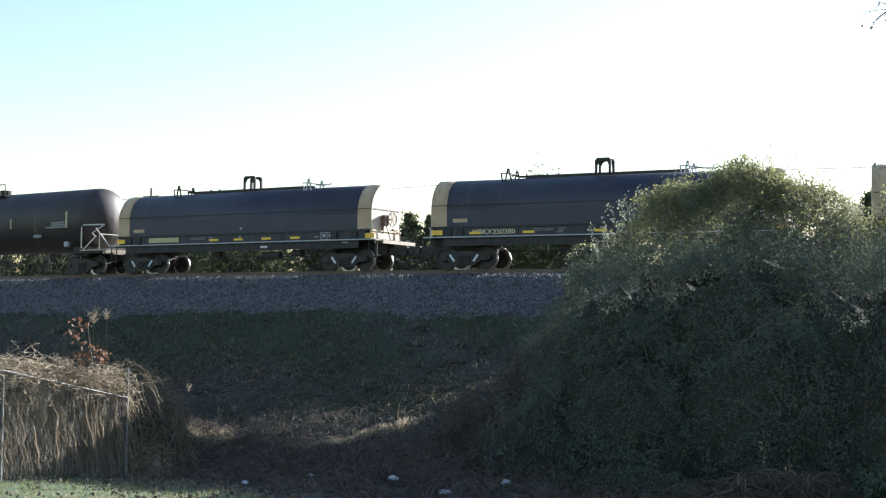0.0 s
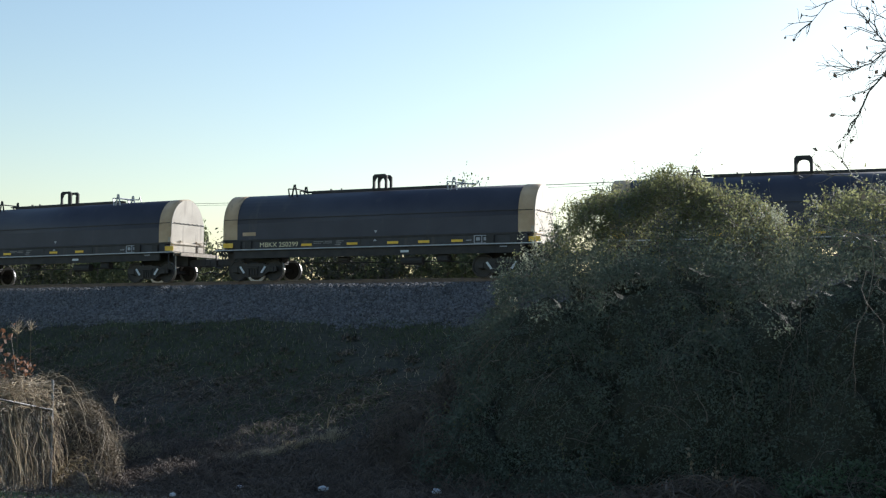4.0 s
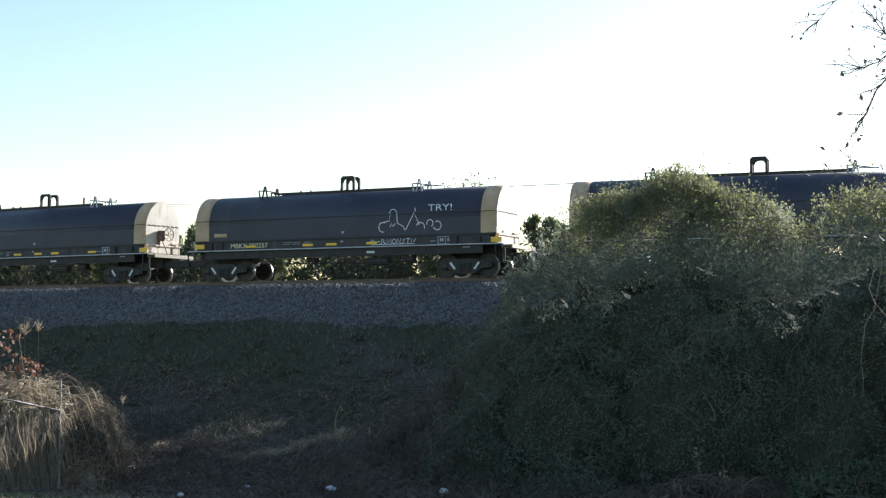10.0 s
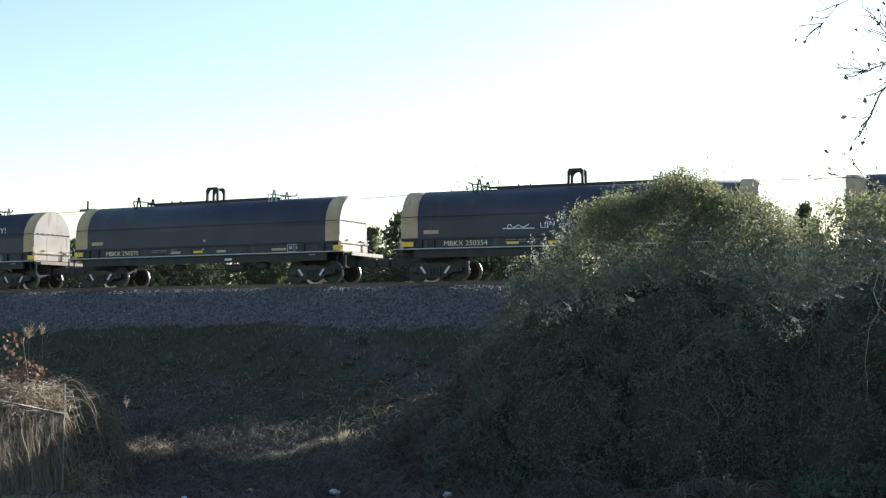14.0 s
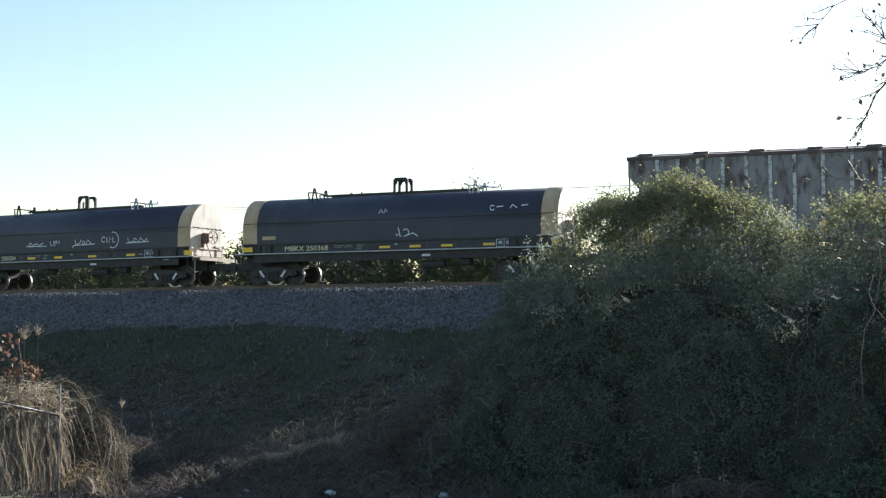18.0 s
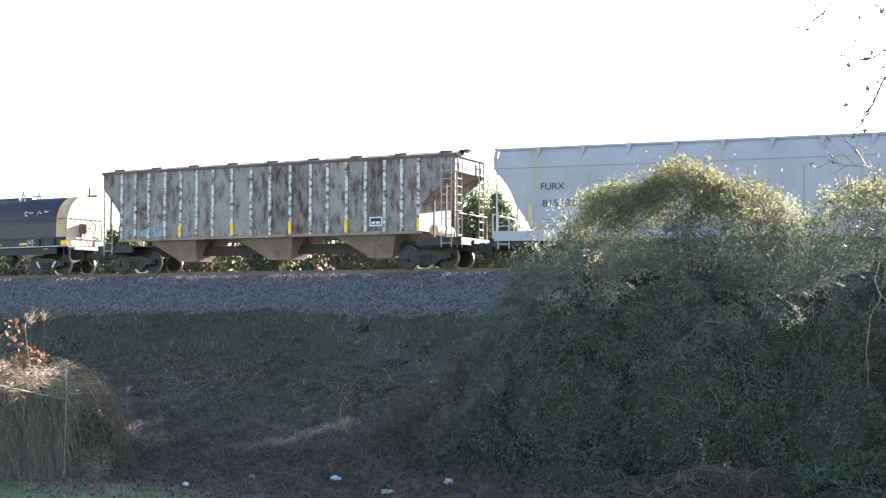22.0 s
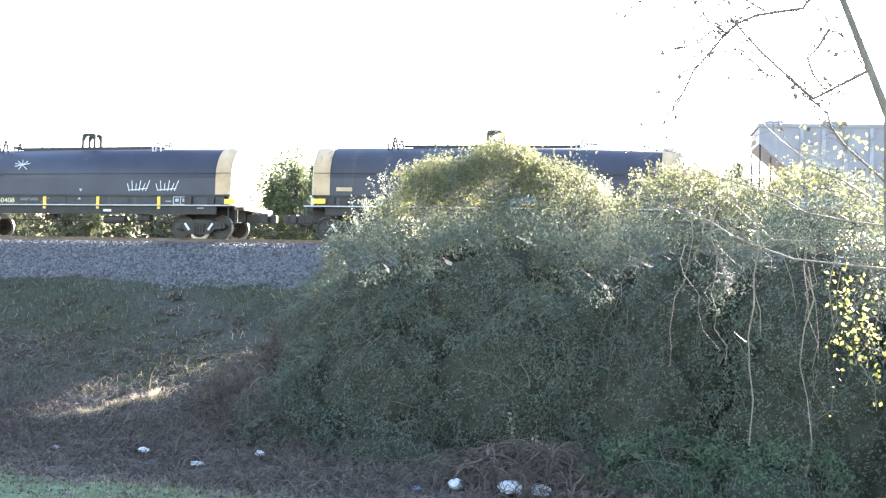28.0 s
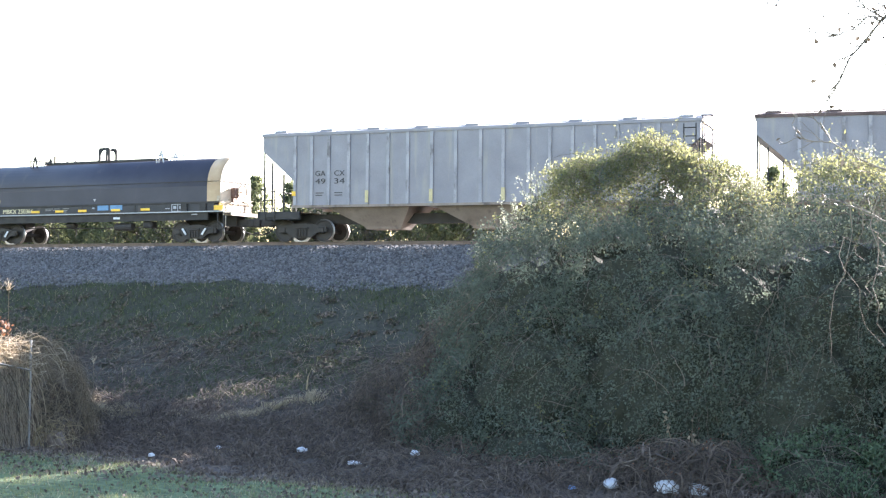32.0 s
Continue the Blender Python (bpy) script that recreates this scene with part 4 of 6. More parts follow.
# the cars' numbers, where they stand along the track, their reflectors and whether the brake wheel is on the end that shows
NUMBERS = (("", FIRST, (5.56, 6.95, 8.5, 10.05), True), ("MBKX250380", FIRST + STEP, (1.72, 4.03, 7.0, 8.6), False), ("MBKX 250299", FIRST + 2 * STEP, (3.86, 6.0, 7.85, 9.23, 10.68), False),
           ("MBKX 250278", FIRST + 3 * STEP, (3.70, 6.02, 7.36, 8.45, 10.78), True), ("MBKX 250257", FIRST + 4 * STEP, (2.6, 5.42, 6.55, 8.43), False),
           ("MBKX 250275", FIRST + 5 * STEP, (5.57, 6.77, 8.01, 10.86), False), ("MBKX 250354", FIRST + 6 * STEP, (4.5, 6.2, 8.3, 10.6), True), ("MBKX 250368", FIRST + 7 * STEP, (6.53, 7.90, 9.29, 11.1), True),
           ("MBKX 250408", 133.28 - 6.87, (), False), ("MBKX 250366", 150.79 - 6.87, (3.6, 5.04, 6.39, 8.31, 9.97), True))
plain, braked = coil_car_base(False), coil_car_base(True)
first = {False: plain, True: braked}
coils = []
for number, s, marks, brake in NUMBERS:
    car = first[brake] if first[brake] not in coils else copy_car(first[brake])
    place(car, s)
    coils.append(car)
for (number, s, marks, brake), car in zip(NUMBERS, coils):
    if number:
        wide = number[-3:] in ("368", "408")
        words(car, number, 2.1 if wide else 1.86, 1.41, 0.20, M["letter"], 2.05 if wide else 1.84, -1.202, "yellow painted car number")
    else:
        bars(car, [(1.95, 1.41, 3.75, 1.63)], M["fadedmarker"], y=-1.202, name="faded_lettering", label="faded yellow number panel")
    for k, x in enumerate(marks):
        pale = number.endswith("275") and k != 1
        part("side_marker", boxes((x, -1.22, 1.41, x + (0.75 if pale and k == 3 else 0.5), -1.195, 1.515), bevel=0.01), M["fadedmarker" if pale else "marker"], car, "faded amber reflector" if pale else "small amber reflector")
for x in (3.02, 5.58, 8.12, 10.95):
    part("side_marker", boxes((x, -1.245, 1.16, x + 0.13, -1.195, 1.66)), M["marker"], coils[8], "upright amber reflector strip")

AEX_RIBS = (1.10, 1.86, 2.60, 3.50, 4.35, 5.20, 6.05, 7.04, 8.03, 8.98, 9.99, 10.98, 11.80, 12.71, 13.60, 14.48, 15.26, 16.02)
aex = ribbed_hopper("covered_hopper", "rust-streaked grey covered hopper car with pale ribs", 17.63, 4.56, 1.50, AEX_RIBS, "rustgrey", "rib", "rustgrey2", ((2.31, 5.06), (6.93, 10.03), (11.89, 14.94)), "hopper_base", "endrail", (1.45, 16.1))
place(aex, 87.76)
PANELS = ("panelpale", "rustgrey", "panelpale", "rustgrey", "panelpale", "panelpale", "panelpale", "panelpale", "rustgrey", "paneldark", "paneldark", "rustgrey", "panelpale", "rustgrey", "paneldark", "rustgrey", "panelpale")
for i, m in enumerate(PANELS):
    x0, x1 = AEX_RIBS[i], AEX_RIBS[i + 1]
    part("panel", boxes((x0 + 0.08, -1.466, 1.54, x1 - 0.08, -1.455, 4.46)), M[m], aex)
GACX_RIBS = (1.51, 2.27, 3.04, 3.94, 4.78, 5.68, 6.53, 7.56, 8.57, 9.61, 10.54, 11.56, 12.42, 13.31, 14.18, 15.05, 15.85, 16.6)
gacx = ribbed_hopper("covered_hopper", "light grey ribbed covered hopper car with brown hoppers", 18.15, 4.46, 1.47, GACX_RIBS, "lightgrey", "palerib", "lightgrey", ((2.70, 6.6), (7.4, 11.2), (11.8, 15.6)), "hopper_base", "frame", (1.6, 16.55))
place(gacx, 160.38)
last = ribbed_hopper("covered_hopper", "grey ribbed covered hopper car with dark roof edge", 18.15, 4.50, 1.47, GACX_RIBS, "lightgrey", "palerib", "rustgrey2", ((2.70, 6.6), (7.4, 11.2), (11.8, 15.6)), "hopper_base", "frame", (1.6, 16.55))
place(last, 180.1)


def smooth_hopper():
    L, top = 17.6, 4.66
    car = start_car("covered_hopper", "pale grey smooth-sided covered hopper car", "railway car")
    lv = []
    for z, w, a in ((1.40, 1.45, 1.50), (1.60, 1.50, 1.38), (2.0, 1.51, 1.12), (2.4, 1.52, 0.85), (2.8, 1.52, 0.68), (3.15, 1.52, 0.50), (3.45, 1.51, 0.26), (3.72, 1.50, 0.02), (3.85, 1.49, 0.0), (4.1, 1.46, 0.05), (4.36, 1.40, 0.12), (4.52, 1.32, 0.14), (4.60, 1.25, 0.15)):
        lv.append((z, w, a, L - 1.5 if z < 2.2 else L - max(0.0, 1.5 - (z - 2.2) * 0.98)))
    part("body", side_loft(lv, L), M["palegrey"], car)
    hoop = [(L - 0.60, 4.60), (L - 0.18, 4.56), (L + 0.04, 4.36), (L + 0.16, 4.00), (L + 0.18, 3.55)]
    for y0, y1 in ((-1.44, -1.36), (1.36, 1.44)):
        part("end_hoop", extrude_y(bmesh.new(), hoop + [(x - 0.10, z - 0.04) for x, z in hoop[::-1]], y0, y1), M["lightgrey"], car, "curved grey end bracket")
    # greyer than the body paint: the sheet's shade is put into its colour
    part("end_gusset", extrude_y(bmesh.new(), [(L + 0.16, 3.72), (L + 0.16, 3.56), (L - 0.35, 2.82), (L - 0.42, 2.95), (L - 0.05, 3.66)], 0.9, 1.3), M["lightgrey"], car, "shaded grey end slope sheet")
    # added plate on the far side that blocks the sun from the end wall
    part("shear_plate", extrude_y(bmesh.new(), [(L - 1.5, 1.38), (L - 0.80, 1.38), (L - 0.72, 2.75), (L - 1.5, 2.2)], 1.40, 1.43), M["lightgrey"], car, "grey plate added to keep sun off the end wall")
    part("end_band", extrude_y(bmesh.new(), [(-0.02, 4.56), (0.12, 4.58), (0.02, 4.3), (0.0, 3.80), (-0.06, 3.80), (-0.08, 4.3)], -1.46, -1.38), M["palegrey"], car)
    part("roof", side_loft([(4.59, 1.32, 0.0, L), (4.66, 1.32, 0.0, L), (4.74, 0.6, 0.2, L - 0.2)], L), M["palegrey"], car)
    part("running_board", boxes((0.1, -0.4, 4.74, L - 0.1, 0.4, 4.77), (L - 0.1, -0.9, 4.68, L + 0.22, 0.9, 4.72), (-0.25, -0.9, 4.68, 0.1, 0.9, 4.72)), M["frame"], car)
    part("side_sill", boxes((-0.05, -1.54, 1.00, L + 0.05, -1.44, 1.40), (-0.05, 1.44, 1.00, L + 0.05, 1.54, 1.40), bevel=0.015), M["palegrey"], car)
    part("top_rail", boxes((0.1, -1.335, 4.54, L - 0.1, -1.30, 4.60), (0.0, -1.505, 3.83, L - 0.1, -1.47, 3.855)), M["lightgrey"], car)
    for i in range(10):
        x = 1.65 + i * 1.765
        bm = extrude_y(bmesh.new(), [(x, 4.62), (x + 0.20, 4.62), (x + 0.12, 4.34), (x + 0.05, 4.20), (x, 4.26)], -1.47, -1.30)
        part("roof_bracket", bm, M["palegrey"], car)
    for x in (3.75, 7.68, 9.68, 11.65, 13.62, 16.9):
        part("panel_seam", boxes((x, -1.532, 1.48, x + (0.03 if x < 12 else 0.02), -1.50, 3.55)), M["faintseam"], car)
    for x in (1.36, 16.04):
        part("side_marker", boxes((x, -1.545, 1.58, x + 0.13, -1.44, 2.40)), M["fadedyellow"], car, "faded yellow reflector strip")
    for x in (4.24, 7.22, 10.05, 13.08):
        part("side_marker", boxes((x, -1.545, 1.52, x + 0.12, -1.50, 1.94)), M["fadedyellow"], car, "faded yellow reflector strip")
    words(car, "FURX", 1.86, 2.96, 0.27, M["black"], 0.93, -1.535)
    words(car, "815382", 1.92, 2.31, 0.27, M["black"], 1.29, -1.535)
    bars(car, [(1.95, 1.80, 2.25, 1.83), (2.45, 1.80, 2.8, 1.83), (1.95, 1.69, 2.2, 1.72), (2.5, 1.69, 2.8, 1.72), (6.75, 1.70, 7.15, 1.73), (10.2, 1.70, 10.6, 1.73), (12.1, 1.66, 12.6, 1.69), (12.3, 1.75, 12.9, 1.78), (13.75, 1.68, 14.05, 1.71)], M["seam"], y=-1.515, name="small_lettering")
    bars(car, [(1.25, 1.20, 1.32, 1.25), (3.1, 1.16, 3.4, 1.26), (15.9, 1.18, 16.2, 1.22)], M["seam"], y=-1.54, name="stencil")
    bars(car, [(14.26, 1.70, 14.70, 1.92)], M["black"], y=-1.525, name="data_panel")
    bars(car, [(14.30, 1.76, 14.46, 1.86), (14.51, 1.76, 14.67, 1.86)], M["white"], y=-1.535, name="data_text")
    bars(car, [(4.78, 2.18, 5.04, 2.20), (4.78, 2.43, 5.04, 2.45), (4.78, 2.18, 4.80, 2.45), (5.02, 2.18, 5.04, 2.45), (4.88, 2.26, 4.95, 2.36)], M["seam"], y=-1.53, name="stencil")
    hopper_bays(car, ((3.0, 6.1), (7.9, 10.8), (13.0, 15.6)), 1.02, "hopper_base", 0.40)
    # pale rails: sun on this car's ends is put into their paint
    hopper_ends(car, L, 4.6, 1.12, "pipe", 2.4)
    add_trucks(car, (1.6, L - 1.55), False)
    add_couplers(car, L, 0.05, 0.05)
    return car


place(smooth_hopper(), 106.87)
for car, rows in ((aex, (("AE", 2.12, 2.74, 0.40), ("X", 2.92, 2.74, 0.18), ("12", 2.13, 2.39, 0.36), ("138", 2.84, 2.38, 0.50))), (gacx, (("GA", 2.43, 2.66, 0.46), ("CX", 3.29, 2.66, 0.46), ("49", 2.43, 2.34, 0.46), ("34", 3.29, 2.34, 0.46)))):
    for body, x, z, w in rows:
        words(car, body, x, z, 0.22, M["black"], w, -1.474)
for car, xs in ((aex, (4.28, 7.03, 9.95, 12.66, 15.99)), (gacx, (4.72, 7.5, 10.5, 13.2)), (last, (4.72, 7.5))):
    for x in xs:
        part("side_marker", boxes((x - 0.02, -1.56, 1.54, x + 0.12, -1.47, 2.03)), M["marker" if car is aex else "fadedyellow"], car, "amber reflector strip" if car is aex else "faded yellow reflector strip")
part("side_marker", boxes((1.40, -1.56, 1.86, 1.56, -1.47, 2.05)), M["marker"], gacx, "amber reflector")
bars(aex, [(13.78, 1.74, 14.36, 2.12)], M["white"], y=-1.472, name="data_panel")
bars(aex, [(13.83, 1.80, 14.31, 2.07)], M["frame"], y=-1.479, name="data_panel")
bars(aex, [(13.88, 1.84, 14.05, 1.93), (14.09, 1.84, 14.26, 1.93)], M["white"], y=-1.486, name="data_text")
for car, x0 in ((aex, 2.1), (gacx, 2.45)):
    bars(car, [(x0, 1.95, x0 + 0.35, 1.98), (x0 + 0.85, 1.95, x0 + 1.2, 1.98), (x0, 1.85, x0 + 0.3, 1.88), (x0 + 0.85, 1.85, x0 + 1.2, 1.88)], M["black"], y=-1.474, name="small_lettering")
bars(aex, [(2.10, 1.58, 2.50, 1.92), (2.85, 1.60, 3.35, 2.02)], M["fadedblue"], y=-1.472, name="blue_patch")


def spray(car, strokes, material="white", width=0.04, y=-1.15, label="white sprayed graffiti", rise=0.15):
    """Painted lines on the flank; each stroke is a list of x, z."""
    for s in strokes:
        bm = bmesh.new()
        tube(bm, [(x * 0.94, y - 0.002, z + rise) for x, z in s], width / 2, 4)
        bmesh.ops.scale(bm, vec=(1, 0.15, 1), space=Matrix.Translation((0, -y, 0)), verts=bm.verts[:])
        part("graffiti", bm, M[material], car, label)


def curl(x, z, r, a0, a1, n=9, sx=1.0):
    return [(x + sx * r * math.cos(radians(a0 + (a1 - a0) * i / (n - 1))), z + r * math.sin(radians(a0 + (a1 - a0) * i / (n - 1)))) for i in range(n)]


spray(coils[4], [curl(9.75, 1.95, 0.2, 60, 280), [(9.6, 2.12), (10.05, 2.2), (10.1, 2.45)], curl(10.25, 2.5, 0.17, 180, 10), [(10.42, 2.5), (10.45, 2.1), (10.75, 1.95), (10.8, 1.8)], [(10.1, 1.95), (10.15, 2.1), (10.25, 1.97), (10.35, 2.1)],
                 [(10.85, 1.82), (11.25, 2.5), (11.5, 2.0)], curl(11.55, 1.9, 0.2, 160, -20), curl(12.0, 2.05, 0.15, 200, -60), curl(12.35, 1.95, 0.18, 120, -160), [(11.3, 2.55), (11.3, 2.7)]])
words(coils[4], "TRY!", 11.2, 2.70, 0.27, M["white"], 1.05, -1.15, "white sprayed word")
spray(coils[4], [[(9.05, 1.40), (9.3, 1.52), (9.42, 1.44), (9.65, 1.46)], [(9.7, 1.36), (9.75, 1.56), (9.85, 1.5), (9.78, 1.45), (9.92, 1.36)], [(9.98, 1.36), (10.0, 1.54), (10.08, 1.42), (10.16, 1.55), (10.2, 1.37)], curl(10.33, 1.45, 0.09, 0, 350), [(10.46, 1.37), (10.48, 1.55), (10.62, 1.37), (10.64, 1.56)],
                 [(10.86, 1.53), (10.72, 1.5), (10.84, 1.42), (10.7, 1.37)], [(10.92, 1.55), (11.1, 1.54)], [(11.0, 1.54), (10.98, 1.37)], [(11.14, 1.38), (11.2, 1.54), (11.28, 1.4), (11.36, 1.55)], [(9.2, 1.34), (11.3, 1.335)]], width=0.032, y=-1.208, rise=0.06)
spray(coils[6], [curl(4.9, 1.82, 0.09, 0, 300), [(5.05, 1.78), (5.3, 1.88), (5.5, 1.78), (5.75, 1.9)], [(4.6, 1.76), (6.0, 1.74)], [(6.25, 1.95), (6.28, 1.75), (6.45, 1.75), (6.47, 1.97)], [(6.55, 1.73), (6.57, 1.97)], curl(6.63, 1.92, 0.06, 90, -90),
                 [(6.85, 1.98), (6.83, 1.82)], [(7.9, 1.98), (7.95, 1.75), (8.2, 1.8), (8.3, 1.98)], curl(8.45, 1.82, 0.08, 0, 350), [(8.6, 1.76), (8.75, 1.95), (8.95, 1.78)], [(7.8, 1.72), (9.2, 1.75)],
                 curl(9.75, 1.93, 0.12, 40, 320), [(9.95, 2.02), (9.98, 1.78)], [(10.1, 1.78), (10.12, 2.02), (10.25, 1.92)], [(10.35, 2.02), (10.35, 1.8), (10.5, 1.8)], curl(10.35, 1.9, 0.36, 100, -120, 14), [(11.3, 1.95), (11.35, 1.75), (11.6, 1.8)], curl(11.75, 1.84, 0.09, 0, 340), [(11.95, 1.78), (12.1, 1.95), (12.3, 1.78), (12.5, 1.9)], [(11.2, 1.73), (12.6, 1.76)]], rise=0.28)
spray(coils[7], [[(6.9, 2.7), (7.0, 2.86), (7.1, 2.7)], [(7.15, 2.72), (7.2, 2.88), (7.3, 2.75)], [(7.83, 2.1), (7.93, 1.72), (7.98, 1.76)], curl(8.2, 1.9, 0.13, 150, -60), [(8.1, 1.72), (8.25, 1.78), (8.55, 1.86), (8.75, 1.72)], curl(12.2, 2.75, 0.1, 30, 330), [(12.4, 2.78), (12.7, 2.8)], [(13.0, 2.7), (13.1, 2.85), (13.3, 2.72)], [(13.5, 2.8), (13.8, 2.82)]])
for bx, bz in ((1.34, 2.68), (4.73, 2.84)):
    spray(coils[8], [[(bx, bz), (bx + 0.42 * math.cos(q), bz + 0.22 * math.sin(q))] for q in (0.3, 0.8, 1.5, 2.2, 2.8, 3.4, 4.2, 5.3)], width=0.025)
for bx in (10.2, 11.6):
    spray(coils[8], [[(bx + 0.16 * i, 1.75), (bx + 0.22 * i - 0.1, 2.05 + 0.12 * (i % 2))] for i in range(6)] + [[(bx, 1.78), (bx + 0.9, 1.85)]], width=0.03)
bars(coils[9], [(7.53, 1.46, 8.15, 1.68), (8.25, 1.46, 8.93, 1.68)], M["bluepatch"], y=-1.205, name="blue_patch")


# ---- bushes ----
def skin(d, which):
    """Uneven outline of a heap: a factor for each direction from the middle of blob number which."""
    return (np.sin(d[:, 0] * 5 + which) * np.sin(d[:, 1] * 6 + 2 * which) * np.sin(d[:, 2] * 5 + 1) + 0.6 * np.sin(d[:, 0] * 13 + which * 3) * np.sin(d[:, 2] * 11 + d[:, 1] * 9))


def mound_points(blobs, n, seed, wobble=0.15):
    """Points and outward normals on the outer skin of a heap of ellipsoids (centre, radii), uneven."""
    g = np.random.default_rng(seed)
    C, R = np.array([b[:3] for b in blobs]), np.array([b[3:] for b in blobs])
    area = (R[:, 0] * R[:, 1] * R[:, 2]) ** (2 / 3)
    which = g.choice(len(blobs), n, p=area / area.sum())
    d = g.normal(size=(n, 3))
    d /= np.linalg.norm(d, axis=1, keepdims=True)
    p = C[which] + d * R[which] * (1 + wobble * skin(d, which))[:, None]
    keep = p[:, 2] > ground_z(p[:, 0], p[:, 1]) - 0.05
    for i in range(len(blobs)):
        q = (p - C[i]) / R[i]
        keep &= (which == i) | ((q ** 2).sum(1) > 0.84)
    nrm = d / R[which]
    nrm /= np.linalg.norm(nrm, axis=1, keepdims=True)
    return p[keep], nrm[keep]


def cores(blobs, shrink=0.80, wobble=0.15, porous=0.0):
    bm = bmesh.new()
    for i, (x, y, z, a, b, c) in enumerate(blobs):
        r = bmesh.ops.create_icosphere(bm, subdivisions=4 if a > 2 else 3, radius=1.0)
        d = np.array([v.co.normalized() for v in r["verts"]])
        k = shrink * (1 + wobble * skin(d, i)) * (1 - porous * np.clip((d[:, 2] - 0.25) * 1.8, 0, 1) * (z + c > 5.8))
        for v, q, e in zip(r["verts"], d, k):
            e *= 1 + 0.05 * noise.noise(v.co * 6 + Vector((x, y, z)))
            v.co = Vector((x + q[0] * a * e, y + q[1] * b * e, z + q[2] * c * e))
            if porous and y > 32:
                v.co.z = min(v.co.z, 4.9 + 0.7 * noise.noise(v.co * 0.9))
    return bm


def bush(name, label, blobs, nleaf, size, seed, leafmat, nvine, vinemat, spread=0.22, vine_len=1.2, vine_r=0.008, kind="", shrink=0.80, coremat="core", crest=5.45):
    ob = tagged(new(name), label, "bush", kind=kind)
    deep = nleaf > 100000
    # solid lump inside; the core colour puts shade behind the leaves
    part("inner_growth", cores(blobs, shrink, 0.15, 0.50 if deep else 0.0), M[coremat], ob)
    g = np.random.default_rng(seed + 1)
    if nleaf:
        p, nr = mound_points(blobs, nleaf, seed)
        # leaves gather in clumps
        clump = np.sin(p[:, 0] * 3.3 + 2 * np.sin(p[:, 2] * 1.9)) * np.sin(p[:, 2] * 3.7 + 2 * np.sin(p[:, 1] * 2.1)) + 0.6 * np.sin(p[:, 0] * 8.1 + p[:, 1] * 5.3) * np.sin(p[:, 2] * 9.3 - p[:, 1] * 4.1)
        lump = np.sin(p[:, 0] * 1.9 + 1.4 * np.sin(p[:, 2] * 1.3)) * np.sin(p[:, 2] * 2.2 + 1.1 * np.sin(p[:, 0] * 1.1) + p[:, 1] * 0.8)
        keep = g.uniform(size=len(p)) < (np.clip(0.72 + 0.4 * clump, 0.36, 1) * np.interp(p[:, 2], [crest, crest + 1.8], [1.0, 0.55]) * np.where(nr[:, 1] > 0.12, np.interp(p[:, 2], [crest - 0.1, crest + 1.2], [0.9, 0.16]), 1.0) if deep else np.clip(0.75 + 0.5 * clump, 0.3, 1))
        p, nr, clump, lump = p[keep], nr[keep], clump[keep], lump[keep]
        p = p + nr * (spread * 0.7 * clump[:, None])
        if deep:
            p = p + nr * (0.30 * lump[:, None])
        if deep:
            p = p - nr * (np.clip(nr[:, 2:3] * 2.2, 0, 1) * np.clip(p[:, 2:3] - 4.8, 0.12, 1) * g.uniform(0, 1, (len(p), 1)) ** 1.5)
        p = p + nr * (g.uniform(-0.6, 1.0, (len(p), 1)) * spread * np.clip(0.75 + 0.75 * nr[:, 2:3], 0.6, 1.4)) + g.normal(size=p.shape) * 0.05
        part("leaves", quads("leaves", leaves(p, size * (0.60 if deep else 0.76), 0.3, 2.1, seed, nr * 0.5 + np.array((0, 0, 0.7))), M[leafmat]), None, ob)
    if deep:
        # arching canes that make the crest, thick with small leaves paled to paint sun there
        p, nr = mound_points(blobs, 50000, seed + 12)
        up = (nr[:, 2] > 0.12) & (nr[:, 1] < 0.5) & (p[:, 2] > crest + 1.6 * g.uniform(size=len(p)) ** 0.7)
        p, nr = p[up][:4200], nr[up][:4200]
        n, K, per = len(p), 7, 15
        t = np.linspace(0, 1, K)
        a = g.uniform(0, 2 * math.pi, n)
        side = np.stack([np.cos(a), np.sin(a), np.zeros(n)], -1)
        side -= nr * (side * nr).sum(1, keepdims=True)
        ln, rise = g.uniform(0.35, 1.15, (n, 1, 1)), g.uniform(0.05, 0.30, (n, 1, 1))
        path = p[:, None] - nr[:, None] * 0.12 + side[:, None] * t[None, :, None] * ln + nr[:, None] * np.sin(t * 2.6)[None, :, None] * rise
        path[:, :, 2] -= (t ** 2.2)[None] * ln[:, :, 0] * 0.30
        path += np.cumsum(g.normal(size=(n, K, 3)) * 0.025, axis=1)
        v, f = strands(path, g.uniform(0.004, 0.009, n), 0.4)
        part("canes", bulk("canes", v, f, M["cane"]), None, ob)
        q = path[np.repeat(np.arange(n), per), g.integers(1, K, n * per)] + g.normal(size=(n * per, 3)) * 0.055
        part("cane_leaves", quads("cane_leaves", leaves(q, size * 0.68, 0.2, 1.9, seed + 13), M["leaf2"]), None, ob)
        # thin bare shoots above the crest
        p, nr = mound_points(blobs, 2600, seed + 8)
        up = nr[:, 2] > 0.62
        p, nr = p[up][:260], nr[up][:260]
        n, t = len(p), np.linspace(0, 1, 5)
        d = nr * 0.35 + g.normal(size=p.shape) * 0.35 + np.array((0, 0, 0.5))
        path = p[:, None] + d[:, None] * t[None, :, None] * g.uniform(0.25, 0.75, (n, 1, 1))
        path += np.cumsum(g.normal(size=path.shape) * 0.02, axis=1)
        v, f = strands(path, 0.005, 0.4)
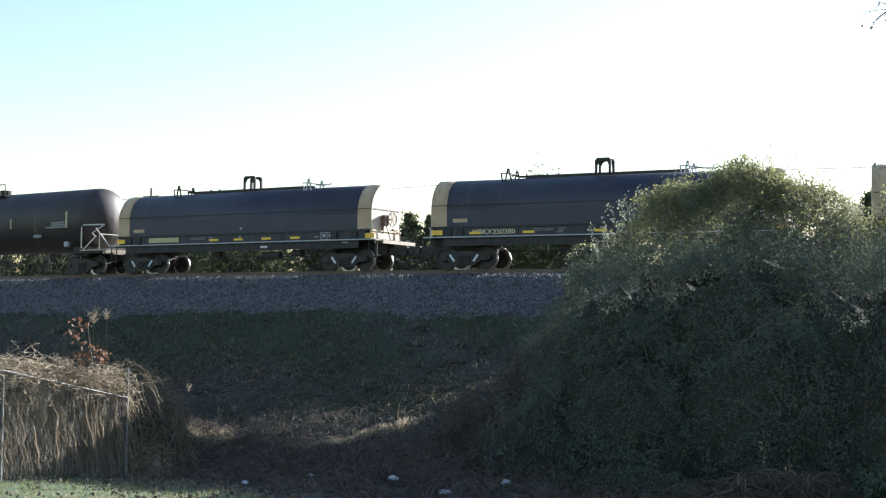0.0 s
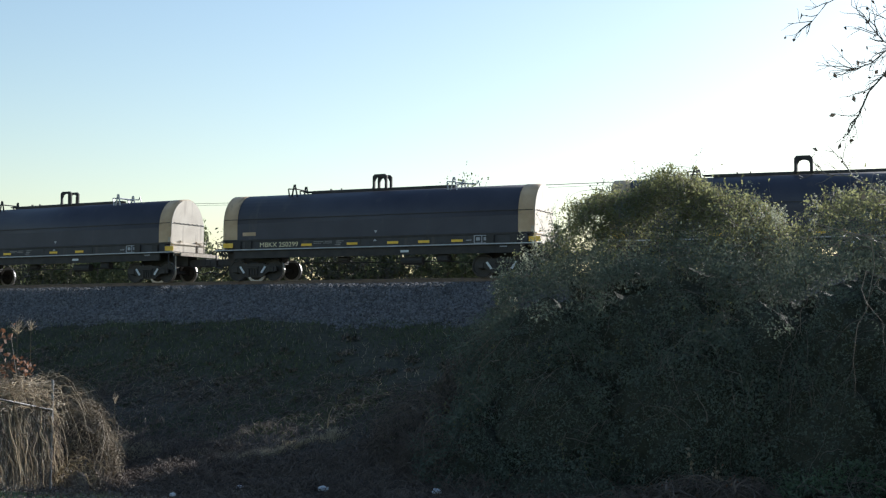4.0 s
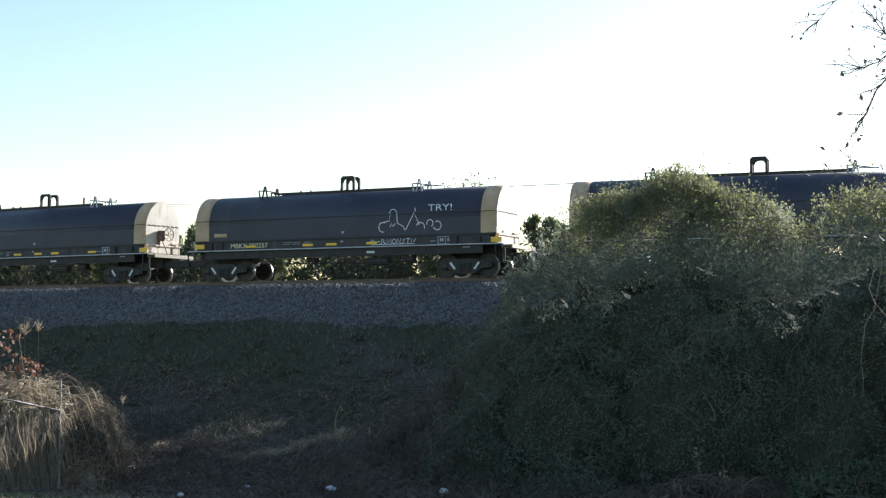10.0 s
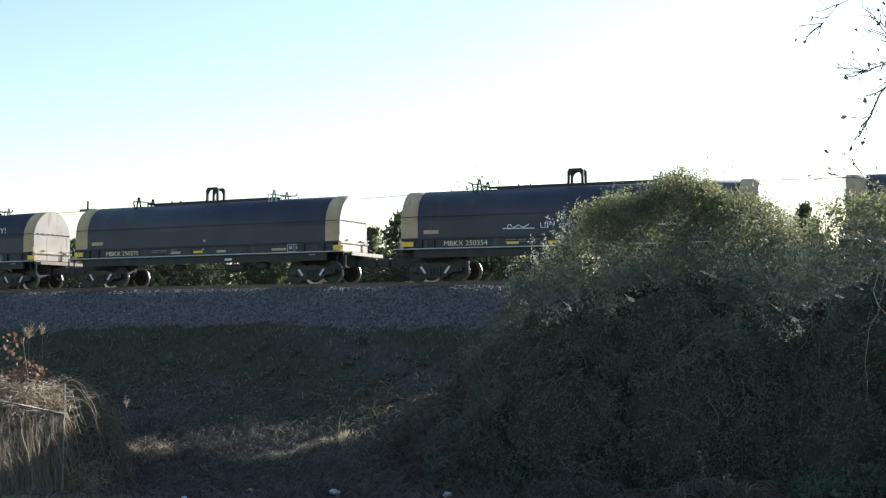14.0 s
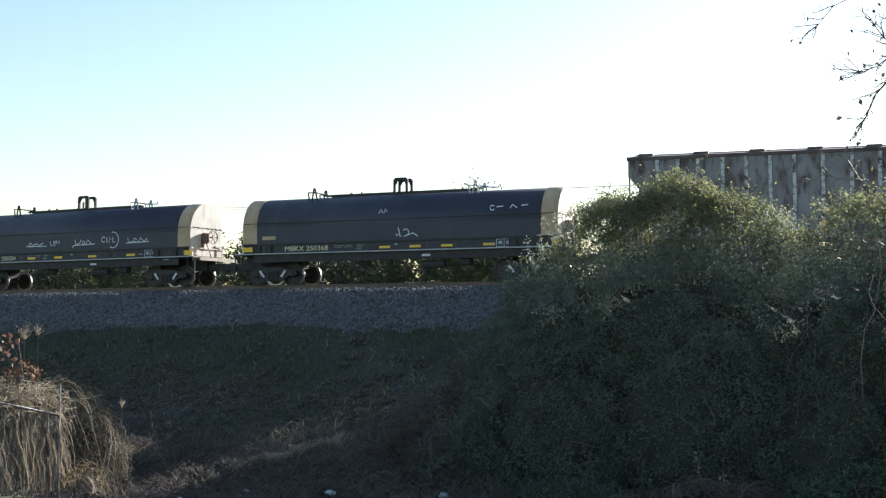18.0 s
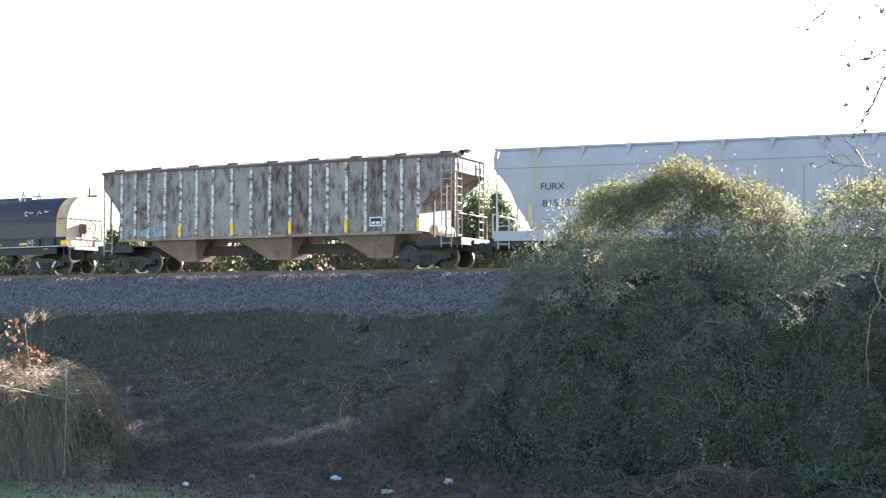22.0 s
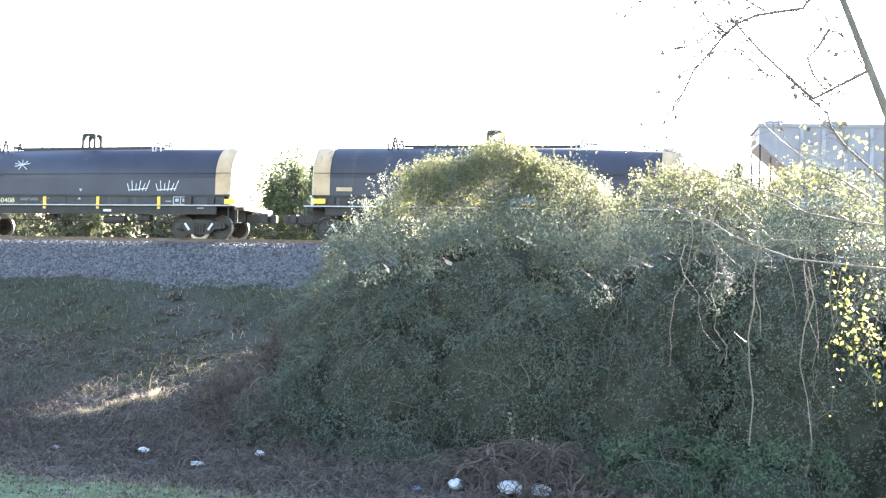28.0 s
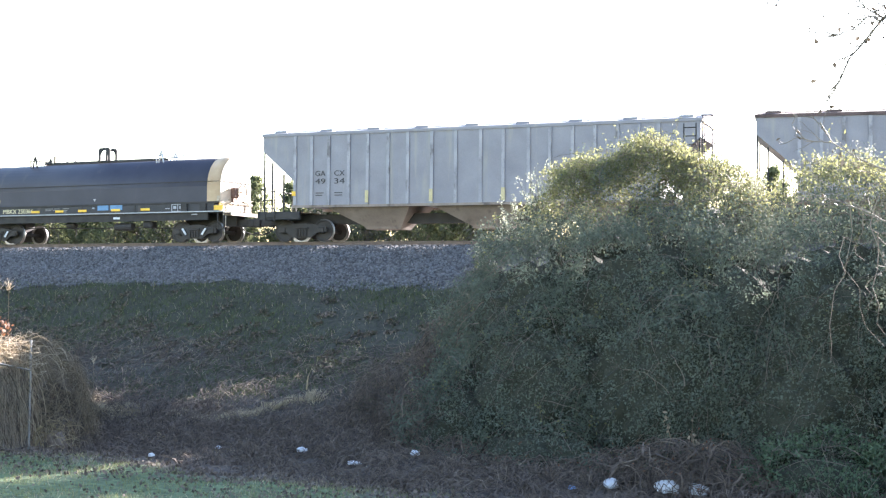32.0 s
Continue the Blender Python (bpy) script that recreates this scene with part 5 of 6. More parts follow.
        part("shoots", bulk("shoots", v, f, M[vinemat]), None, ob)
        q = path[np.repeat(np.arange(n), 8), g.integers(1, 5, n * 8)] + g.normal(size=(n * 8, 3)) * 0.03
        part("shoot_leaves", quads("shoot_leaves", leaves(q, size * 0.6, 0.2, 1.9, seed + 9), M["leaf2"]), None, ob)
    if nvine:
        p, nr = mound_points(blobs, nvine, seed + 5)
        n = len(p)
        K = 7
        t = np.linspace(0, 1, K)
        side = np.cross(nr, g.normal(size=(n, 3)))
        side /= np.linalg.norm(side, axis=1, keepdims=True) + 1e-9
        ln = g.uniform(0.4, 1.3, (n, 1, 1)) * vine_len
        lift = g.uniform(0.0, 0.30, (n, 1, 1)) * vine_len
        path = p[:, None] + side[:, None] * t[None, :, None] * ln + nr[:, None] * (np.sin(t * 3.0)[None, :, None] * lift * 0.6 + 0.02)
        path[:, :, 2] -= (t ** 2)[None] * ln[:, :, 0] * 0.45
        path += np.cumsum(g.normal(size=(n, K, 3)) * 0.035, axis=1) * vine_len
        v, f = strands(path, np.exp(g.normal(size=n) * 0.5) * vine_r, 0.4)
        part("vines", bulk("vines", v, f, M[vinemat]), None, ob)
    return ob


# crest blobs, then the lower front that comes towards the lawn
MAIN = [(-13.3, 34.0, 4.6, 2.1, 2.7, 3.05), (-14.7, 33.6, 4.35, 1.75, 2.4, 2.85), (-16.35, 33.3, 3.2, 1.4, 2.2, 2.7), (-11.6, 33.8, 3.95, 1.8, 2.7, 3.1), (-17.0, 32.6, 2.0, 0.95, 2.0, 2.25), (-15.2, 31.0, 2.3, 2.6, 2.2, 2.75), (-12.2, 31.0, 2.6, 2.6, 2.2, 2.95), (-13.7, 31.3, 2.7, 1.8, 2.0, 2.5),
        (-14.2, 29.3, 0.9, 2.5, 1.7, 2.2), (-11.0, 29.3, 1.1, 2.8, 1.8, 2.6), (-16.2, 28.7, -0.1, 1.5, 1.4, 1.5), (-16.8, 30.4, 0.3, 1.25, 1.5, 1.8), (-13.5, 27.7, -0.6, 2.2, 1.0, 1.1)]
RIGHT = [(-9.9, 33.4, 3.4, 1.9, 2.7, 2.7), (-7.7, 33.4, 3.75, 2.3, 3.0, 3.2), (-4.7, 32.8, 3.6, 2.5, 2.9, 3.25), (-9.4, 30.6, 2.1, 2.0, 2.2, 3.0), (-7.1, 30.6, 2.4, 2.2, 2.6, 3.3), (-4.2, 30.0, 2.4, 2.3, 2.7, 3.3), (-0.5, 29.8, 2.65, 2.9, 3.1, 3.5), (3.4, 29.3, 2.65, 3.3, 3.3, 3.7),
         (-9.7, 29.5, 0.9, 1.7, 1.6, 2.1), (-7.7, 29.3, 0.8, 2.5, 1.8, 2.5), (-3.8, 29.0, 0.8, 2.7, 1.9, 2.7), (0.0, 28.8, 0.8, 2.7, 1.9, 2.9)]
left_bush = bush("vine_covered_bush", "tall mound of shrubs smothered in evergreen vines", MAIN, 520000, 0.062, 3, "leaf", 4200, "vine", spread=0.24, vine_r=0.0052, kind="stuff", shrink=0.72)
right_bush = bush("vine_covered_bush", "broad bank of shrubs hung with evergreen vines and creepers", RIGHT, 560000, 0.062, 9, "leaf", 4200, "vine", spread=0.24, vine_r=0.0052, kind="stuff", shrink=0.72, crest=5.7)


def sprig_row(owner, x0, x1, y, z0, z1, n, seed):
    """Upright leafy sprigs on a bush's shoulder."""
    g = np.random.default_rng(seed)
    t = np.linspace(0, 1, 6)
    q = g.uniform(0, 1, n)
    base = np.stack([x0 + (x1 - x0) * q, y + g.normal(size=n) * 0.25, z0 + (z1 - z0) * q + g.normal(size=n) * 0.12 - 0.25], -1)
    lean = g.normal(size=(n, 3)) * np.array((0.20, 0.15, 0.1)) + np.array((-0.12, 0, 1.0))
    path = base[:, None] + lean[:, None] * t[None, :, None] * g.uniform(0.45, 1.15, (n, 1, 1))
    v, f = strands(path, 0.008, 0.4)
    part("sprig_stems", bulk("sprig_stems", v, f, M["vine"]), None, owner)
    per = 46
    k = g.uniform(0.25, 1, n * per)
    i = np.repeat(np.arange(n), per)
    pts = path[i, 0] + (path[i, -1] - path[i, 0]) * k[:, None] + g.normal(size=(n * per, 3)) * 0.045
    # the pale leaf colour carries the sun that falls on the sprigs
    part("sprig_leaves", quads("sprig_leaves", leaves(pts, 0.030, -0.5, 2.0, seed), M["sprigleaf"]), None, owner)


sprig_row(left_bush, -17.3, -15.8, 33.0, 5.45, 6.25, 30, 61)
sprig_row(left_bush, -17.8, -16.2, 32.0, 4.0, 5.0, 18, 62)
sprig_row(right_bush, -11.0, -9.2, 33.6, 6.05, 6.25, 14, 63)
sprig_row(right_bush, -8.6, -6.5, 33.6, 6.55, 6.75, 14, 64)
bush("brown_weeds", "leggy brown weeds beside the bush on the bank", [(-18.2, 32.5, 1.3, 1.2, 1.6, 1.7), (-18.0, 33.6, 2.2, 0.9, 1.2, 1.9), (-18.3, 35.2, 2.0, 1.4, 1.6, 1.5), (-19.0, 38.4, 2.8, 1.4, 1.3, 0.75), (-19.0, 30.6, 0.5, 1.3, 1.5, 1.1), (-17.2, 29.0, 0.0, 1.3, 1.3, 1.1)], 9000, 0.045, 19, "hedgeleaf", 9500, "twig", vine_len=0.9, vine_r=0.0065, kind="stuff", shrink=0.3, coremat="twig")
bush("brown_brush_heap", "low heap of dead brown vines on the lawn edge", [(-9.9, 26.9, -0.6, 1.3, 1.0, 0.95), (-8.9, 27.0, -0.6, 1.0, 0.9, 0.95), (-11.2, 27.2, -0.6, 1.3, 0.8, 0.6), (-13.0, 27.0, -0.7, 1.4, 0.7, 0.45)], 1800, 0.04, 21, "deadleaf", 5200, "twig", vine_len=0.75, vine_r=0.009, kind="stuff", shrink=0.45, coremat="twig")
bush("low_green_bush", "low mound of small-leaved green creeper", [(-6.8, 27.6, -0.4, 1.9, 1.1, 1.0), (-4.4, 26.9, -0.4, 1.5, 1.1, 1.1)], 34000, 0.05, 23, "lowleaf", 700, "vine", vine_r=0.005, kind="stuff", shrink=0.66)

# ---- brown vines and litter between lawn and slope ----
LITTER = ((-19.33, 26.21, 0.13), (-16.4, 26.8, 0.15), (-21.35, 23.02, 0.09), (-21.45, 25.55, 0.09), (-11.0, 26.1, 0.22), (-9.7, 26.0, 0.28), (-9.1, 26.2, 0.24))
RIDGE_X, RIDGE_Y = [-30.5, -29, -27.3, -25.9, -24.3, -23.3, -22.9, -22.5, -22.0], [28.8, 28.5, 28.0, 27.9, 28.3, 28.6, 29.3, 30.1, 30.8]


def bare(x, y):
    """Where no tall weeds grow: round the litter, towards the lawn, and on the ridge."""
    clear = (((x > -30) & (x < -26.6)) | ((x > -24.6) & (x < -22.2))) & (np.abs(y - np.interp(x, RIDGE_X, RIDGE_Y) + 0.1 - 0.25 * np.sin(x * 3.1)) < 0.5)
    for lx, ly, _ in LITTER + ((-17.35, 25.6, 0), (-11.76, 25.72, 0)):
        k = (y - ly) / 26
        clear |= (np.abs(x - lx * (1 + k)) < 0.42) & (y > ly - 1.5) & (y < ly + 0.25)
    return clear


n = 36000
vx, vy = rng.uniform(-48, -4, n), rng.triangular(22.4, 27.0, 36.0, n)
free = ~(bare(vx, vy) & (rng.uniform(size=n) < 0.85)) & ~((vx > -33) & (vx < -21) & (vy > 29.3) & (vy < 32.5) & (rng.uniform(size=n) < 0.6))
vx, vy = vx[free], vy[free]
n = len(vx)
K = 6
t = np.linspace(0, 1, K)
ang = rng.uniform(0, 2 * math.pi, n)
ln = rng.uniform(0.25, 0.9, n)
px = vx[:, None] + np.cos(ang)[:, None] * t * ln[:, None] + np.cumsum(rng.normal(size=(n, K)) * 0.03, 1)
py_ = vy[:, None] + np.sin(ang)[:, None] * t * ln[:, None] + np.cumsum(rng.normal(size=(n, K)) * 0.03, 1)
pz_ = ground_z(px, py_) + 0.02 + np.sin(t * math.pi)[None] * (rng.uniform(0.02, 0.42, n) ** 1.3 * np.interp(vy, [30.5, 33.0], [1.0, 0.3]))[:, None]
v, f = strands(np.stack([px, py_, pz_], -1), rng.uniform(0.005, 0.016, n), 0.5)
clump_x, clump_y = rng.uniform(-46, -5, 800), rng.triangular(23.2, 27.5, 33.5, 800)
free = ~bare(clump_x, clump_y) & ~((clump_x > -33) & (clump_x < -21) & (clump_y > 29.0))
clump_x, clump_y = clump_x[free], clump_y[free]
m, many = 26, len(clump_x)
ang = rng.uniform(0, 2 * math.pi, (many, m, 1))
out = rng.uniform(0.1, 0.55, (many, m, 1))
hgt = rng.uniform(0.08, 0.48, (many, m, 1)) * rng.uniform(0.5, 1.1, (many, 1, 1))
cx = clump_x[:, None, None] + np.cos(ang) * out * t + rng.normal(size=(many, m, 1)) * 0.1
cy = clump_y[:, None, None] + np.sin(ang) * out * t + rng.normal(size=(many, m, 1)) * 0.1
cz = ground_z(cx, cy) + hgt * np.sin(t * 2.2)
v2, f2 = strands(np.stack([cx, cy, cz], -1).reshape(-1, K, 3), 0.013, 0.4)
tagged(new("dead_weeds", bulk("dead_weeds", v2, f2, M["twig"])), "scattered clumps of dead brown weeds", "dead weeds", kind="stuff")
tagged(new("dead_vines", bulk("dead_vines", v, f, M["twig"])), "tangle of dead brown vines on the ground", "dead vines", kind="stuff")


n = 520
wx, wy = rng.uniform(-46, -6, n), rng.triangular(27.2, 31.0, 39.0, n)
on_ridge = (wx > -33) & (wx < -21) & (wy < 32.2)
wx, wy = wx[~on_ridge], wy[~on_ridge]
n = len(wx)
wr = rng.uniform(0.12, 0.42, n) * np.interp(wy, [30, 33], [1.0, 0.5])
per = 70
q = np.stack([np.repeat(wx, per) + rng.normal(size=n * per) * np.repeat(wr, per), np.repeat(wy, per) + rng.normal(size=n * per) * np.repeat(wr, per), np.zeros(n * per)], -1)
q[:, 2] = ground_z(q[:, 0], q[:, 1]) + rng.uniform(0.0, 0.5, n * per) * np.repeat(wr, per)
half = rng.uniform(size=n * per) < 0.55
tagged(new("low_weeds", quads("low_weeds", leaves(q[half], 0.075, 0.2, 1.8, 77), M["twig"])), "clumps of withered brown weeds in the ditch", "weeds", kind="stuff")
tagged(new("low_weeds", quads("low_weeds", leaves(q[~half], 0.065, 0.0, 1.8, 78), M["hedgeleaf"])), "clumps of low dull green weeds in the ditch", "weeds", kind="stuff")


def blades(name, label, material, n, area, height, width, seed, lean=0.35, weight=None):
    g = np.random.default_rng(seed)
    x, y = g.uniform(area[0], area[1], n), g.uniform(area[2], area[3], n)
    if weight is not None:
        keep = g.uniform(size=n) < weight(x, y)
        x, y = x[keep], y[keep]
    n = len(x)
    z = ground_z(x, y)
    h = height * g.uniform(0.45, 1.35, n)
    a = g.uniform(0, 2 * math.pi, n)
    w = width * g.uniform(0.6, 1.3, n)
    lx, ly = g.normal(size=n) * lean * h, g.normal(size=n) * lean * h
    b0 = np.stack([x - np.cos(a) * w, y - np.sin(a) * w, z - 0.02], -1)
    b1 = np.stack([x + np.cos(a) * w, y + np.sin(a) * w, z - 0.02], -1)
    tp = np.stack([x + lx, y + ly, z + h], -1)
    return tagged(new(name, quads(name, np.stack([b0, b1, tp], 1).reshape(-1, 3), M[material], 3)), label, "grass", kind="stuff")


blades("lawn_grass", "short green lawn grass", "grass", 60000, (-32, -6, 14.5, 24.5), 0.07, 0.008, 31, 0.6, lambda x, y: np.clip((22.6 + 0.12 * (x + 20) + 0.9 * np.sin(x * 0.8) - y) / 2.2, 0, 1) * np.clip(0.65 + 0.7 * np.sin(x * 3.1 + 2 * np.sin(y * 2.0)) * np.sin(y * 2.7 + x), 0.1, 1))
blades("lawn_straw", "dry straw blades among the lawn grass", "strawgrass", 26000, (-32, -6, 14.5, 25.5), 0.08, 0.007, 32, 0.9, lambda x, y: np.clip(0.35 + 0.5 * np.sin(x * 1.1 + np.sin(y * 0.9)), 0.05, 1))
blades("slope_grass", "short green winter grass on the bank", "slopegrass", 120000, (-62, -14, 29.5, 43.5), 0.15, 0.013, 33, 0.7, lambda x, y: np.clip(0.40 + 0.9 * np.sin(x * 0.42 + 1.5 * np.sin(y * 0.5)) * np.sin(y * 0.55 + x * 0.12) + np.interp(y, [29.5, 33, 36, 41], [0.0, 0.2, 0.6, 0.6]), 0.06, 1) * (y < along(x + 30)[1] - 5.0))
blades("dry_grass", "tufts of dry straw grass on the bank", "strawgrass", 6000, (-60, -14, 27, 43), 0.2, 0.009, 35, 0.7, lambda x, y: (y < along(x + 30)[1] - 5.0) * 1.0)
n = 15000
p = np.stack([rng.uniform(-34, -4, n), rng.triangular(18.5, 24.0, 31.0, n), np.zeros(n)], -1)
p[:, 2] = ground_z(p[:, 0], p[:, 1]) + rng.uniform(0.0, 0.05, n)
tagged(new("fallen_leaves", quads("fallen_leaves", leaves(p, 0.06, 0, 1.4, 41), M["twig"])), "scattered fallen brown leaves", "leaves", kind="stuff")
n = 9000
p = np.stack([rng.uniform(-32, -6, n), rng.triangular(15.5, 22.5, 25.0, n), np.zeros(n)], -1)
p = p[rng.uniform(size=n) < np.clip(0.5 + 0.7 * np.sin(p[:, 0] * 1.9 + np.sin(p[:, 1] * 1.7)) * np.sin(p[:, 1] * 2.3 + p[:, 0] * 0.6), 0.12, 1)]
p[:, 2] = ground_z(p[:, 0], p[:, 1]) + 0.05 + rng.uniform(0.0, 0.04, len(p))
tagged(new("lawn_leaves", quads("lawn_leaves", leaves(p, 0.06, 0, 1.4, 43), M["twig"])), "brown dead leaves lying on the lawn", "leaves", kind="stuff")

# ---- chain-link fence with dead vines ----
POST_A, POST_B, POST_C = Vector((-24.77, 22.4, -0.52)), Vector((-24.62, 18.6, -0.2)), Vector((-24.5, 14.8, -0.1))
fence = tagged(new("chain_link_fence"), "old galvanised chain-link fence overgrown with dead vines", "fence")
for p, h in ((POST_A, 2.71), (POST_B, 2.32), (POST_C, 2.4)):
    part("post", tube(bmesh.new(), [p + Vector((0, 0, -0.3)), p + Vector((-0.02, 0, h))], 0.03, 10), M["galv"], fence)
rail_a, rail_b, rail_c = POST_A + Vector((0, 0, 1.97)), POST_B + Vector((0, 0, 2.45)), POST_C + Vector((0, 0, 2.45))
for a, b in ((rail_a, rail_b), (rail_b, rail_c)):
    part("top_rail", tube(bmesh.new(), [a, b], 0.024, 8), M["galv"], fence)
for a, b in ((POST_A, POST_B), (POST_B, POST_C)):
    run = (b - a)
    L = Vector((run.x, run.y, 0)).length
    paths = []
    for sgn in (1, -1):
        k = -2.0
        while k < L + 2.0:
            u0, u1 = (k, k + 1.95) if sgn > 0 else (k + 1.95, k)
            row = []
            for q in np.linspace(0, 1, 2):
                row.append((u0 + (u1 - u0) * q, 0.04 + 1.9 * q))
            (ua, za), (ub, zb) = row
            lo, hi = sorted((ua, ub))
            if hi > 0 and lo < L:
                def clip(u):
                    return min(max(u, 0), L)
                ca, cb = clip(ua), clip(ub)
                fa, fb = (ca - ua) / (ub - ua), (cb - ua) / (ub - ua)
                pts = []
                for u, fz in ((ca, fa), (cb, fb)):
                    w = a + run * (u / L)
                    pts.append((w.x, w.y, w.z + 0.04 + (1.9 + 0.45 * min(1, u / L if a is POST_A else 1)) * fz))
                if abs(cb - ca) > 0.02:
                    paths.append(pts)
            k += 0.078
    v, f = strands(np.array(paths), 0.003, 1.0)
    part("mesh_fabric", bulk("mesh_fabric", v, f, M["oldwire"]), None, fence)

# dead vines hanging over the fence, and the heap beyond its end post
vines = tagged(new("dead_vine_curtain"), "curtain of dead vines hanging over the fence", "dead vines", kind="stuff")
LINE = np.array(POST_C) - np.array(POST_A)
K = 9
t = np.linspace(0, 1, K)


def curtain(name, n, reach, top, length, drift, radius, material, depth):
    """Strands that hang from the fence's top; depth moves them towards its far side."""
    u = rng.uniform(0.0, reach, n)
    base = np.array(POST_A) + LINE * u[:, None]
    hi = rng.uniform(top[0], top[1], n)
    ln = np.minimum(hi - 0.05, rng.uniform(length[0], length[1], n))
    path = np.zeros((n, K, 3))
    path[:, :, 0] = base[:, None, 0] + - 0.05 - np.abs(rng.normal(size=(n, 1))) * depth + np.cumsum(rng.normal(size=(n, K)) * 0.03, 1)
    path[:, :, 1] = base[:, None, 1] + np.cumsum(rng.normal(size=(n, K)) * drift, 1) + (0.30 + rng.normal(size=(n, 1)) * 0.22) * t
    path[:, :, 2] = base[:, None, 2] + hi[:, None] - t[None] * ln[:, None]
    v, f = strands(path, rng.uniform(0.5, 1.5, n) * radius, 0.5)
    part(name, bulk(name, v, f, M[material]), None, vines)


curtain("hanging_vines", 1050, 0.62, (1.4, 2.5), (0.6, 2.5), 0.06, 0.0085, "palevine", 0.08)
curtain("thick_vines", 40, 0.62, (1.9, 2.5), (1.6, 2.5), 0.07, 0.012, "palevine", 0.06)
curtain("inner_vines", 500, 0.62, (1.8, 2.4), (0.8, 2.2), 0.06, 0.009, "twig", 0.25)
n = 620
u = rng.uniform(0.0, 0.62, n)
base = np.array(POST_A) + LINE * u[:, None]
path = base[:, None] + np.cumsum(rng.normal(size=(n, K, 3)) * np.array((0.10, 0.14, 0.07)), 1)
path[:, :, 0] -= rng.uniform(0, 0.5, (n, 1))
path[:, :, 2] += rng.uniform(2.0, 2.6, (n, 1)) + 0.15 * (u[:, None] > 0.2)
v, f = strands(path, rng.uniform(0.005, 0.011, n), 0.5)
part("crown_vines", bulk("crown_vines", v, f, M["palevine"]), None, vines)
# loose strands that droop past the end post
n = 9
path = np.array((-24.85, 22.45, 0.0))[None, None] + np.zeros((n, K, 3))
path[:, :, 0] += rng.uniform(-0.5, 0.1, (n, 1)) + rng.uniform(0.1, 0.9, (n, 1)) * t
path[:, :, 1] += rng.uniform(0.0, 0.9, (n, 1)) * t
path[:, :, 2] += rng.uniform(1.4, 2.3, (n, 1)) + 0.3 * np.sin(t * 2.6) - rng.uniform(0.3, 2.4, (n, 1)) * t ** 2
path += np.cumsum(rng.normal(size=path.shape) * 0.03, 1)
v, f = strands(path, rng.uniform(0.005, 0.010, n), 0.5)
part("loose_vines", bulk("loose_vines", v, f, M["palevine"]), None, vines)
HEAP = [(-28.9, 26.3, -0.4, 2.0, 0.9, 2.3), (-26.2, 24.5, -0.5, 1.15, 0.7, 1.95), (-31.6, 26.5, -0.4, 2.2, 0.9, 2.4)]
heap = bush("dead_vine_heap", "rounded heap of dead straw-coloured vines beyond the fence", HEAP, 0, 0.05, 51, "leaf", 12000, "heapvine", vine_len=0.8, vine_r=0.0075, kind="stuff", shrink=0.78, coremat="twig")
bush("withered_shrub", "small withered shrub with yellow-brown leaves at the fence post", [(-24.4, 22.9, -0.5, 0.55, 0.4, 0.75)], 400, 0.06, 57, "twig", 260, "strawgrass", vine_len=0.5, vine_r=0.006, kind="stuff", shrink=0.6, coremat="twig")
# dry grass on the ridge in the ditch, paled to paint the sun streak there
blades("ridge_grass", "dry grass on a low ridge, paled as a streak of sun", "ridgestraw", 120000, (-30.5, -21.8, 27.0, 31.3), 0.17, 0.010, 37, 0.5,
       lambda x, y: np.exp(-((y - np.interp(x, RIDGE_X, RIDGE_Y) - 0.22 * np.sin(x * 2.7) - 0.12 * np.sin(x * 6.1)) / 0.36) ** 2) * np.interp(x, [-30.5, -29.3, -28.2, -26.5, -25.3, -24.9, -24.3, -23.6, -22.5, -21.8], [0.1, 0.5, 0.7, 1.0, 1.0, 0.1, 0.2, 1.0, 0.9, 0.1]) * np.clip(0.6 + 0.6 * np.sin(x * 9.0) * np.sin(y * 7.0 + x * 3.0), 0.1, 1))
# dry tufts
for i, (x, y, w) in enumerate(((-28.5, 28.9, 0.7), (-27.3, 28.45, 0.6), (-25.9, 28.55, 0.5), (-25.2, 27.2, 0.75), (-24.3, 28.7, 0.4), (-23.5, 28.4, 0.5), (-23.1, 29.9, 0.35), (-22.6, 30.3, 0.3), (-24.1, 26.0, 0.5))):
    z0 = float(ground_z(x, y))
    bush("dry_grass_tuft", "tuft of pale dry grass and dead vines", [(x, y, z0 - 0.10, w * 1.3, w * 0.5, 0.16)], 0, 0.05, 400 + i, "leaf", int(260 * w) + 50, "strawgrass", vine_len=0.3, vine_r=0.008, kind="stuff", shrink=0.7, coremat="twig")
stalk = tagged(part("bent_stalk", tube(bmesh.new(), [(-22.75, 31.0, 0.55), (-22.7, 31.0, 0.95), (-22.58, 31.0, 1.18), (-22.46, 31.0, 1.08)], 0.02, 5, 0.6), M["strawgrass"], None), "bent pale dead weed stalk on the bank", "weed")

for i, (x, h) in enumerate(((-10.0, 1.25), (-9.45, 1.05), (-9.2, 0.8))):
    st = tagged(new("dead_stalk"), "pale dead weed stalk before the bush", "weed", group="dead stalks")
    z0 = float(ground_z(x, 26.9))
    path = [Vector((x, 26.9, z0 - 0.05)), Vector((x - 0.06, 26.9, z0 + h * 0.4)), Vector((x + 0.03, 26.88, z0 + h * 0.75)), Vector((x - 0.05, 26.85, z0 + h))]
    part("stem", tube(bmesh.new(), path, 0.014, 5, 0.5), M["heapvine"], st)
    pts = np.array(path[3]) + rng.normal(size=(16, 3)) * np.array((0.06, 0.05, 0.12))
    part("dry_leaves", quads("dry_leaves", leaves(pts, 0.065, 0.6, 1.6, 95 + i), M["heapvine"]), None, st)

